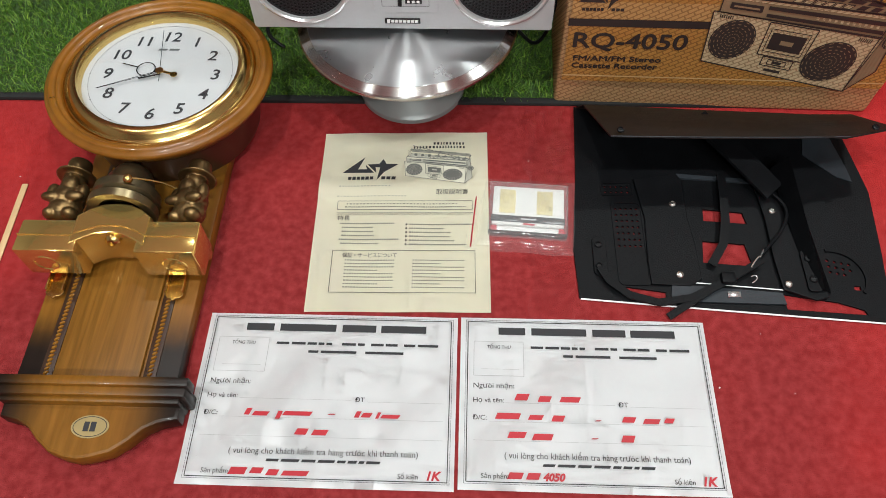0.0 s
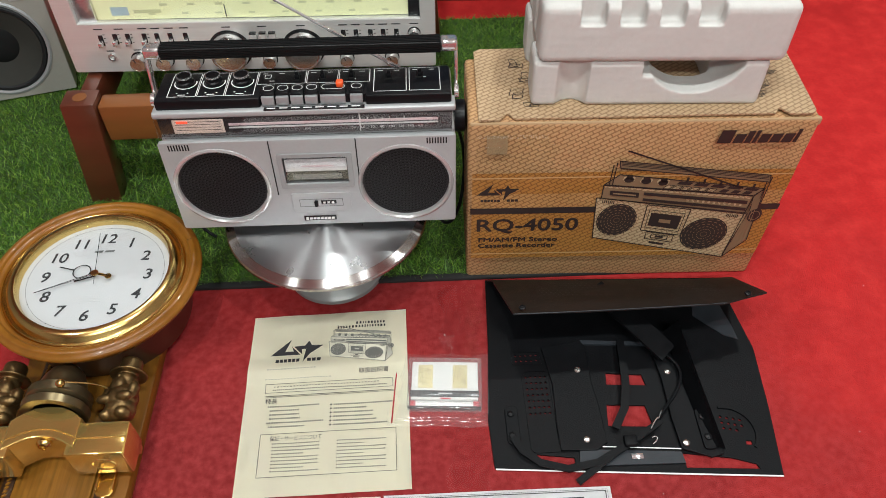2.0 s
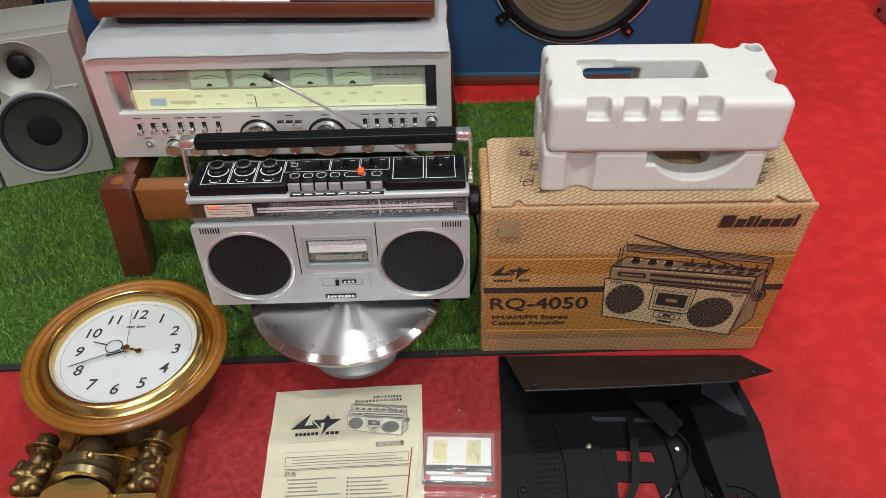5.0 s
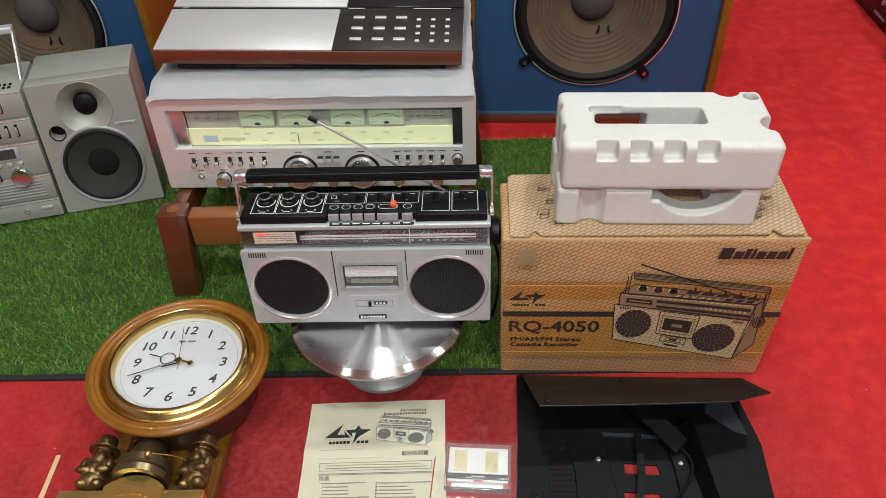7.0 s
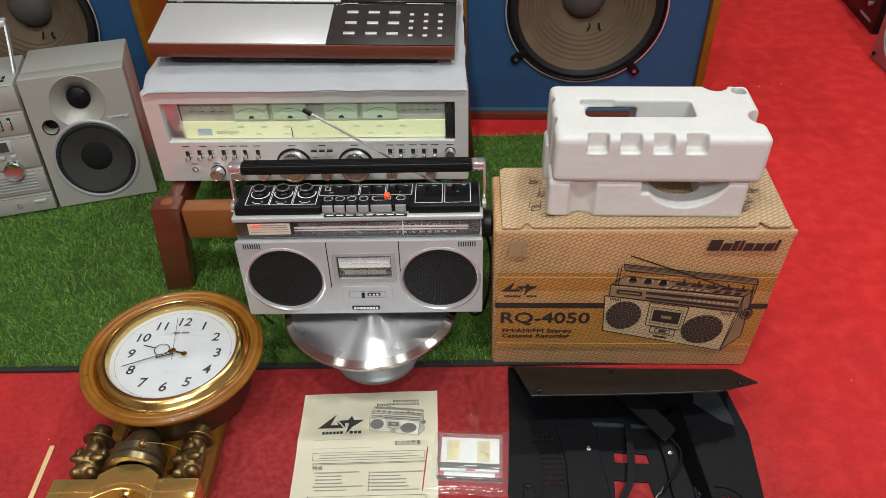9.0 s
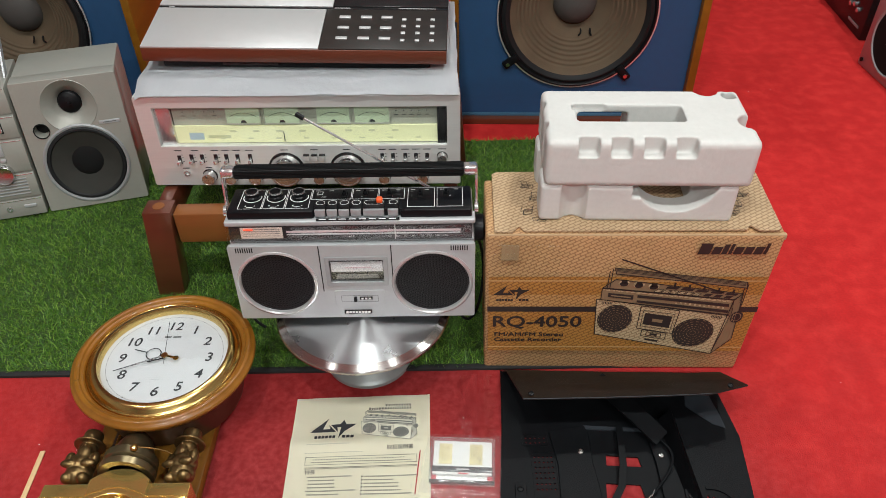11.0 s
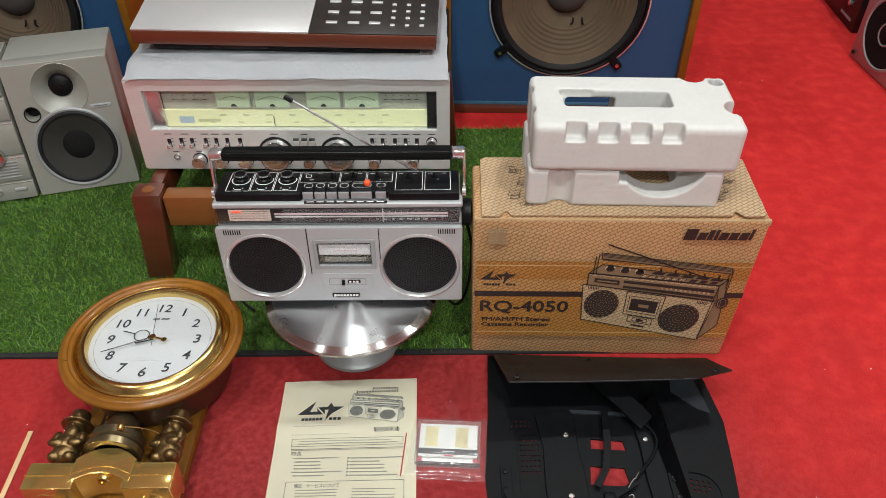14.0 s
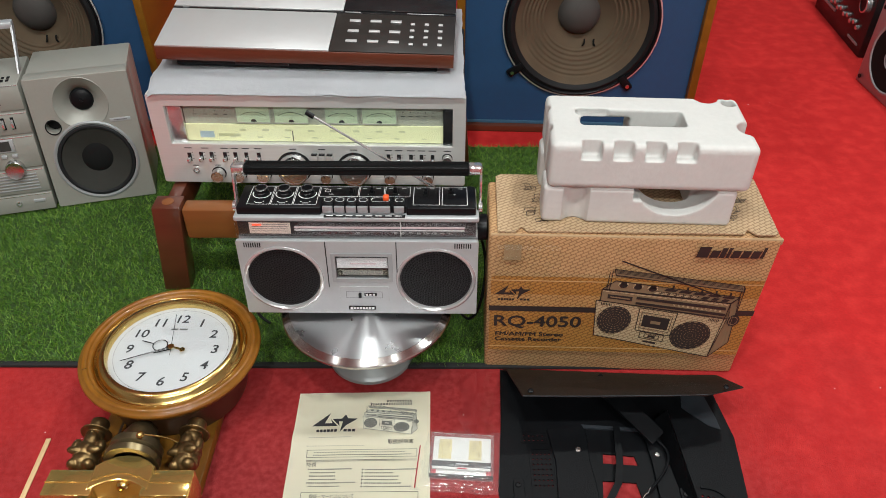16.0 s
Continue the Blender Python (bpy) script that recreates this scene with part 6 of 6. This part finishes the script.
    for x in (0.258, 0.375):
        knob(x, 0.036, 0.030, 0.022, "large turned aluminium knob")
    for x in (0.319, 0.443, 0.516):
        knob(x, 0.018, 0.0105, 0.016, "small aluminium knob")
    knob(0.553, 0.060, 0.009, 0.014, "small aluminium knob")
    for x in (0.058, 0.081, 0.101, 0.127, 0.147, 0.168, 0.192, 0.441, 0.461, 0.484, 0.504, 0.525):
        z = 0.058 if x > 0.07 else 0.056
        s = part("toggle_slot", rbox(x - 0.0036, x + 0.0036, -0.0012, 0.0008, z - 0.009, z + 0.009, 0.0006), BLACK_GLOSS, t)
        part("toggle", rbox(x - 0.003, x + 0.003, -0.012, -0.001, z - 0.007, z + 0.001, 0.0012), CHROME, s, "chrome toggle")
    for x in (0.299, 0.314, 0.329):
        part("push_button", rbox(x - 0.0055, x + 0.0055, -0.007, 0.0005, 0.054, 0.065, 0.001), BRUSHED, t, "aluminium push button")
        part("button_top", rbox(x - 0.0055, x + 0.0055, -0.0076, -0.001, 0.0655, 0.0675, 0.0004), BLACK_GLOSS, t)
    part("jack", lathe([(0.0035, 0), (0.0062, 0), (0.0062, 0.003), (0.0035, 0.003), (0.003, -0.003)], 24, pose(0.066, 0, 0.027, 90)), CHROME, t, "headphone jack")
    prints = [bar(x - 0.007, x + 0.007, 0.0755, 0.0018) for x in (0.058, 0.090, 0.127, 0.147, 0.168, 0.192, 0.258, 0.314, 0.375, 0.441, 0.461, 0.484, 0.504, 0.525, 0.553)] + [bar(0.06, 0.072, 0.0375, 0.0018), bar(0.103, 0.115, 0.0385, 0.0018), bar(0.143, 0.157, 0.0385, 0.0018)]
    prints += [bar(x + 0.0048, x + 0.008, z, 0.0012) for x in (0.058, 0.081, 0.101, 0.127, 0.441, 0.461, 0.484, 0.504) for z in (0.052, 0.060, 0.066)]
    part("panel_print", flat(prints, UP_Y @ Matrix.Translation((0, 0, 0.0004))), INK, f, "", 0)
    for x in (0.04, W - 0.04):
        part("foot", disc(0.016, 0.010, pose(x, 0.05, -0.0065), 24), RUBBER, t)


receiver()
b = bmesh.new()
nx, ny = 40, 24
vs = []
for j in range(ny + 1):
    row = []
    for i in range(nx + 1):
        u, v = i / nx, j / ny
        x, y = -0.178 + 0.578 * u, 0.652 - 0.012 * u + 0.36 * v
        edge = 0.003 * noise.noise((x * 22, 0, 3)) if j == 0 else 0
        side = 0.003 * noise.noise((y * 22, 4, 3)) if i in (0, nx) else 0
        z = 0.4020 + 0.019 * min(1.0, v / 0.14) ** 0.7 + 0.0025 * noise.noise((x * 9, y * 9, 1)) + 0.0015 * noise.noise((x * 30, y * 30, 7)) - 0.018 * (0 if 0 < i else 0.4)
        row.append(b.verts.new((x + side, y + edge, z)))
    vs.append(row)
for j in range(ny):
    for i in range(nx):
        b.faces.new((vs[j][i], vs[j][i + 1], vs[j + 1][i + 1], vs[j + 1][i]))
bmesh.ops.solidify(b, geom=b.faces[:], thickness=0.009)
tagged(part("foam_sheet", b, SOFT_SHEET, None, "", 60), "soft white packing foam sheet on top of the receiver", "foam sheet")


def music_centre():
    W = 0.542
    t = thing("music_centre", "slim wood-trimmed music centre with aluminium lid and black keypad", "music centre", pose(-0.161, 0.704, 0.4705, 0, 1.1, -1.6))
    part("wood_front", rbox(0, W, -0.001, 0.020, -0.026, -0.001, 0.0015), WALNUT, t, "rosewood front edge")
    part("wood_side", rbox(0, 0.014, 0.018, 0.30, -0.026, -0.001, 0.0015), WALNUT, t)
    part("wood_side", rbox(W - 0.014, W, 0.018, 0.30, -0.026, -0.001, 0.0015), WALNUT, t)
    part("base", rbox(0.03, W - 0.03, 0.012, 0.30, -0.042, -0.026, 0.003), BLACK_PLASTIC, t, "black recessed base")
    part("base_slot", rbox(0.14, 0.24, 0.0085, 0.0105, -0.036, -0.028, 0), BLACK_GLOSS, t)
    deck = pose(0, 0, 0, 8.5)
    split = 0.3165
    part("lid", moved(rbox(0.0, split - 0.001, 0.001, 0.128, -0.003, 0.0015, 0.0008), deck), SATIN, t, "satin aluminium lid")
    part("rear_lid", moved(rbox(0.0, split + 0.01, 0.136, 0.30, -0.001, 0.0025, 0.0008), deck), SATIN, t, "satin aluminium rear lid")
    part("gap_strip", moved(rbox(0.0, W, 0.1285, 0.1355, -0.003, 0.001, 0.0004), deck), BLACK_GLOSS, t, "black strip with tiny print")
    part("strip_print", flat([bar(0.018, 0.030, 0.132, 0.0020), bar(0.33, 0.36, 0.132, 0.0020), bar(0.45, 0.52, 0.132, 0.0020)], deck, 0.0013), FAINT_INK, t, "", 0)
    pad = part("keypad", moved(rbox(split, W, 0.001, 0.128, -0.003, 0.0010, 0.0008), deck), mat("keypad_brown_black", (0.020, 0.016, 0.014), 0.4), t, "dark keypad panel")
    part("smoked_cover", moved(rbox(split + 0.011, W, 0.136, 0.30, -0.001, 0.003, 0.0008), deck), BLACK_GLOSS, t, "smoked glossy cover")
    cols, rows = (0.163, 0.338, 0.506), (0.21, 0.48, 0.74)
    pw = W - split
    for u in cols:
        for v in rows:
            part("key", moved(rbox(split + u * pw - 0.0105, split + u * pw + 0.0105, 0.128 * (1 - v) - 0.004, 0.128 * (1 - v) + 0.004, 0.0005, 0.0032, 0.0012), deck), SATIN, pad, "long silver key")
    for u in (0.648, 0.764, 0.880):
        for v in (0.26, 0.43, 0.60, 0.78):
            part("small_key", moved(rbox(split + u * pw - 0.0042, split + u * pw + 0.0042, 0.128 * (1 - v) - 0.0035, 0.128 * (1 - v) + 0.0035, 0.0005, 0.0032, 0.0012), deck), SATIN, pad, "small silver key")


music_centre()


# ---- shelf system on the turf ----
def shelf_speaker(m):
    W, H, D = 0.214, 0.289, 0.150
    t = thing("bookshelf_speaker", "silver bookshelf speaker with black woofer leaning back on turf", "loudspeaker", m)
    part("cabinet", rbox(0, W, 0.030, D, 0, H, 0.004), SPEAKER_SILVER, t, "silver cabinet")
    part("front_baffle", plate(rrect(0, W, 0, H, 0.003), [circle(0.107, 0.099, 0.084, 64), circle(0.105, 0.229, 0.056, 56), circle(0.036, 0.183, 0.0155, 32)], 0.034, UP_Y @ Matrix.Translation((0, 0, -0.031)), 0.0012), SPEAKER_SILVER, t, "silver front baffle")
    face = lambda x, z: pose(x, -0.003, z, 90)
    wf = part("woofer", lathe([(0.090, 0), (0.0905, 0.002), (0.087, 0.0032), (0.083, 0.002), (0.0825, 0.0005)], 64, face(0.107, 0.099)), SILVER_DARK, t, "woofer ring")
    part("surround", lathe([(0.0830, 0.0010), (0.080, 0.0045), (0.076, 0.0045), (0.0735, 0.001), (0.073, 0.0005)], 64, face(0.107, 0.099)), RUBBER, wf, "black foam surround")
    part("cone", lathe([(0.0735, 0.0012), (0.032, -0.012)], 64, face(0.107, 0.099)), WOOFER_CONE, wf)
    part("dust_cap", lathe([(0.033, -0.0115), (0.026, -0.008), (0.014, -0.006), (0, -0.0055)], 48, face(0.107, 0.099)), BLACK_MATTE, wf)
    horn = part("tweeter_horn", lathe([(0.0575, 0.0005), (0.0565, 0.0012), (0.0555, 0.0006), (0.040, -0.011), (0.025, -0.021), (0.024, -0.026)], 64, face(0.105, 0.229)), SPEAKER_SILVER, t, "pale conical tweeter horn", 60)
    part("tweeter", lathe([(0.0250, -0.0215), (0.022, -0.017), (0.014, -0.014), (0.004, -0.013), (0.0035, -0.008), (0, -0.0075)], 48, face(0.105, 0.229)), BLACK_PLASTIC, horn, "black tweeter dome")
    part("port", lathe([(0.0172, 0.0010), (0.0165, 0.002), (0.0150, 0.0018), (0.0145, -0.022), (0, -0.022)], 40, face(0.036, 0.183)), BLACK_MATTE, t, "round bass port")
    for x in (0.02, 0.19):
        part("foot", rbox(x - 0.008, x + 0.008, 0.004, 0.02, -0.010, 0.001, 0.002), RUBBER, t)
    part("badge", moved(rbox(-0.022, 0.022, -0.0012, 0, -0.004, 0.004, 0.0005), pose(0.178, -0.003, 0.185)), SILVER, t, "small silver badge")
    part("badge_print", flat([bar(-0.014, 0.014, 0, 0.002)], pose(0.178, -0.0045, 0.185, 90)), GREY_INK, t, "", 0)
    return t


def centre_unit(m):
    t = thing("portable_stereo", "silver portable stereo with tuner display, knobs and handle", "portable stereo", m)
    W, H, D = 0.40, 0.287, 0.14
    part("cabinet", rbox(-W, -0.003, 0, D, 0, H, 0.004), SPEAKER_SILVER, t)
    tiers = [(0.0, 0.042), (0.044, 0.100), (0.103, 0.176), (0.179, 0.228), (0.231, H)]
    for a, c in tiers:
        part("tier", rbox(-W + 0.001, -0.0035, -0.004, 0.002, a + 0.001, c - 0.001, 0.0018), SPEAKER_SILVER, t)
        part("tier_line", rbox(-W + 0.004, -0.0065, -0.0048, -0.0035, c - 0.0035, c - 0.0022, 0), CHROME, t, "", 0)
    for k in range(6):
        part("groove", rbox(-W + 0.005, -0.022, -0.0055, -0.0038, 0.053 + 0.0068 * k, 0.0558 + 0.0068 * k, 0.0004), SILVER_DARK, t)
    part("display_frame", rbox(-0.30, -0.048, -0.0062, -0.003, 0.143, 0.171, 0.001), SILVER, t)
    part("display", rbox(-0.296, -0.056, -0.0072, -0.006, 0.147, 0.168, 0), LCD, t, "grey tuner display", 0)
    for k in range(6):
        part("button", rbox(-0.058 - 0.022 * k, -0.047 - 0.022 * k, -0.0085, -0.003, 0.131, 0.1375, 0.0008), SILVER, t)
    part("knob", lathe([(0, 0), (0.0205, 0), (0.0205, 0.010), (0.019, 0.013), (0.016, 0.012), (0, 0.012)], 40, pose(-0.060, -0.004, 0.105, 90)), KNOB_METAL, t, "round silver tuning knob")
    for z, n, x0 in ((0.205, 5, -0.036), (0.258, 5, -0.052), (0.112, 3, -0.105)):
        for k in range(n):
            part("slider", join(rbox(x0 - 0.019 * k - 0.0022, x0 - 0.019 * k + 0.0022, -0.012, -0.003, z - 0.009, z + 0.009, 0.001)), CHROME, t, "chrome slider")
            part("slider_slot", rbox(x0 - 0.019 * k - 0.0034, x0 - 0.019 * k + 0.0034, -0.0046, -0.0036, z - 0.013, z + 0.013, 0), BLACK_MATTE, t, "", 0)
    for x in (-0.03, -0.36):
        part("foot", rbox(x - 0.008, x + 0.008, 0.004, 0.02, -0.010, 0.001, 0.002), RUBBER, t)
    part("jack", lathe([(0.003, 0), (0.006, 0), (0.006, 0.003), (0.003, 0.003), (0.002, -0.002)], 24, pose(-0.077, -0.004, 0.022, 90)), CHROME, t)
    part("button", rbox(-0.045, -0.020, -0.007, -0.003, 0.022, 0.028, 0.0008), SILVER, t)
    part("handle_arm", moved(ribbon([(0, 0, 0), (0, 0.035, 0.050), (0, 0.055, 0.085)], 0.016, 0.004, (1, 0, 0)), pose(-0.010, 0.05, H - 0.004)), SILVER, t, "silver handle arm")
    part("handle_bar", rbox(-W, -0.006, 0.095, 0.116, H + 0.076, H + 0.090, 0.003), SILVER, t, "silver carrying handle")
    for i in range(8):
        for k in range(2):
            part("top_slot", rbox(-0.030 - 0.011 * i, -0.024 - 0.011 * i, 0.012 + 0.014 * k, 0.021 + 0.014 * k, H - 0.001, H + 0.0012, 0), BLACK_MATTE, t, "", 0)
    return t


SYSTEM = pose(-0.532, 0.840, 0.0125, 0, 0, 14.5)
SLOPE = Matrix(((1, 0, 0, 0), (0, 1, 0.21, 0), (0, 0, 1, 0), (0, 0, 0, 1)))
for made in (shelf_speaker(SYSTEM), centre_unit(SYSTEM @ pose(-0.004, -0.004, 0))):
    for ob in made.children_recursive:
        ob.data.transform(SLOPE)



# ---- large studio monitors ----
def studio_monitor(m, group):
    W, D, H = 0.618, 0.36, 0.98
    t = thing("studio_monitor", "large wooden floor loudspeaker with blue baffle and paper woofer", "loudspeaker", m, group)
    part("side_board", rbox(0, 0.020, -0.016, D, 0, H, 0.002), OAK, t, "oiled wooden side board")
    part("side_board", rbox(W - 0.020, W, -0.016, D, 0, H, 0.002), OAK, t, "oiled wooden side board")
    part("bottom_board", rbox(0.020, W - 0.020, -0.016, D, 0, 0.018, 0.002), WALNUT, t, "wooden bottom board")
    part("top_board", rbox(0.020, W - 0.020, -0.016, D, H - 0.02, H, 0.002), OAK, t)
    part("back_board", rbox(0.020, W - 0.020, D - 0.02, D, 0.018, H - 0.02, 0), OAK_DARK, t)
    cx, cz, R = W / 2 - 0.002, 0.300, 0.192
    baffle = part("baffle", plate(rrect(0.0205, W - 0.0205, 0.0185, H - 0.0205, 0.001), [circle(cx, cz, R - 0.012, 64)], 0.02, UP_Y @ Matrix.Translation((0, 0, -0.022))), BLUE, t, "deep blue painted baffle")
    part("baffle_strip", rbox(0.022, W - 0.022, -0.001, 0.002, 0.0185, 0.027, 0.0005), mat("blue_strip", (0.05, 0.13, 0.21), 0.5), baffle)
    f = pose(cx, 0.002, cz, 90)
    wf = part("woofer", lathe([(R, 0), (R + 0.001, 0.005), (R - 0.002, 0.010), (R - 0.006, 0.011), (R - 0.009, 0.008), (R - 0.012, -0.004)], 96, f), BLACK_PLASTIC, t, "black cast woofer frame")
    part("rim", lathe([(R - 0.001, 0.0060), (R + 0.0024, 0.0062), (R + 0.0026, 0.0078), (R - 0.001, 0.0085)], 96, f), RING, wf, "thin bright rim")
    part("surround", lathe([(R - 0.009, 0.006), (R - 0.018, 0.010), (R - 0.026, 0.006), (R - 0.030, 0.002)], 96, f), RUBBER, wf)
    prof = []
    for k in range(61):
        u = k / 60
        r = R - 0.029 - (R - 0.029 - 0.052) * u
        wave = 0.0016 * math.sin(u * 60 / 60 * math.pi * 22) if 0.14 < u < 0.70 else 0
        prof.append((r, 0.003 - 0.070 * u ** 0.9 + wave))
    part("cone", lathe(prof, 96, f), CONE, wf, "ribbed brown paper cone", 80)
    part("dust_cap", lathe([(0.054, -0.068), (0.050, -0.056), (0.040, -0.044), (0.024, -0.036), (0, -0.033)], 64, f), CONE_CAP, wf, "grey domed dust cap", 80)
    for s in (-1, 1):
        part("lead_wire", tube([Vector((cx + 0.012 * s + 0.03, -0.002 + 0.052, cz - 0.060)), Vector((cx + 0.010 * s + 0.03, 0.040, cz - 0.070)), Vector((cx + 0.016 * s + 0.03, 0.046, cz - 0.076))], 0.0022), BLACK_MATTE, wf)
    for a in (-142, -50, 38, 130):
        x, z = cx + (R + 0.006) * math.cos(radians(a)), cz + (R + 0.006) * math.sin(radians(a))
        br = part("clamp", moved(rbox(-0.022, 0.022, -0.012, 0.002, -0.010, 0.010, 0.003), pose(x, 0, z) @ Matrix.Rotation(radians(-a if abs(a) < 90 else 180 - a), 4, "Y")), BLACK_PLASTIC, t, "black clamp")
        part("clamp_screw", disc(0.005, 0.003, pose(x + 0.010 * math.cos(radians(a)), -0.012, z + 0.010 * math.sin(radians(a)), 90), 12), SNAP, br)


studio_monitor(pose(0.394, 1.222, 0, 0, 0, -2.6), "studio monitors")
studio_monitor(pose(-0.992, 1.225, 0, 0, 0, 0), "studio monitors")


# ---- black mini system further off ----
def far_system():
    t = thing("mini_system", "black stereo unit with chrome dials standing on the carpet", "stereo unit", pose(1.672, 1.66, 0, 0, 0, -93))
    part("cabinet", rbox(-0.42, 0, 0, 0.26, 0, 0.28, 0.004), BLACK_GLOSS, t)
    for x, z, r in ((-0.10, 0.20, 0.045), (-0.05, 0.155, 0.026), (-0.30, 0.21, 0.045)):
        d = part("dial", disc(r, 0.014, pose(x, 0, z, 90), 36, 0.003), BLACK_PLASTIC, t)
        part("dial_ring", lathe([(r * 0.86, 0), (r * 1.02, 0), (r * 1.02, 0.016), (r * 0.86, 0.017)], 40, pose(x, 0, z, 90)), CHROME, d, "chrome ring")
    for k in range(9):
        part("button", disc(0.008, 0.010, pose(-0.06 - 0.028 * k, 0, 0.075 + 0.008 * (k % 2), 90), 20, 0.002), CHROME, t, "chrome button")
    part("slot", rbox(-0.36, -0.25, -0.002, 0.001, 0.05, 0.058, 0), SILVER_DARK, t)
    part("slot", rbox(-0.11, -0.03, -0.002, 0.001, 0.026, 0.033, 0), SILVER_DARK, t)
    s = thing("silver_speaker", "silver-grey speaker with dark cone standing on the carpet", "loudspeaker", pose(1.604, 1.515, 0, 0, 0, -86))
    part("cabinet", rbox(0, 0.26, 0, 0.22, 0, 0.25, 0.006), PINK_SILVER, s)
    w = part("woofer", lathe([(0.100, 0), (0.101, 0.004), (0.094, 0.006), (0.090, 0.002)], 64, pose(0.128, 0, 0.122, 90)), SILVER_DARK, s)
    part("cone", lathe([(0.0905, 0.003), (0.045, 0.001), (0.022, 0.001), (0.020, 0.006), (0, 0.008)], 64, pose(0.128, 0, 0.122, 90)), BLACK_MATTE, w)
    part("cone_ring", lathe([(0.026, 0.002), (0.029, 0.005), (0.032, 0.002)], 40, pose(0.128, 0, 0.122, 90)), SILVER_DARK, w)
    for x, z in ((0.018, 0.02), (0.24, 0.02), (0.018, 0.23), (0.24, 0.23)):
        part("screw", disc(0.006, 0.003, pose(x, 0, z, 90), 16), BLACK_PLASTIC, s)


far_system()


# small print that nobody could count
FINE_PRINT = {"text_line", "small_print", "printed_sketch", "printed_dot", "panel_print", "motto_line", "address_line", "fill_line", "dial_print", "strip_print", "perforation"}
for ob in scene.objects:
    if ob.name.split(".")[0] in FINE_PRINT:
        ob["kind"] = "stuff"
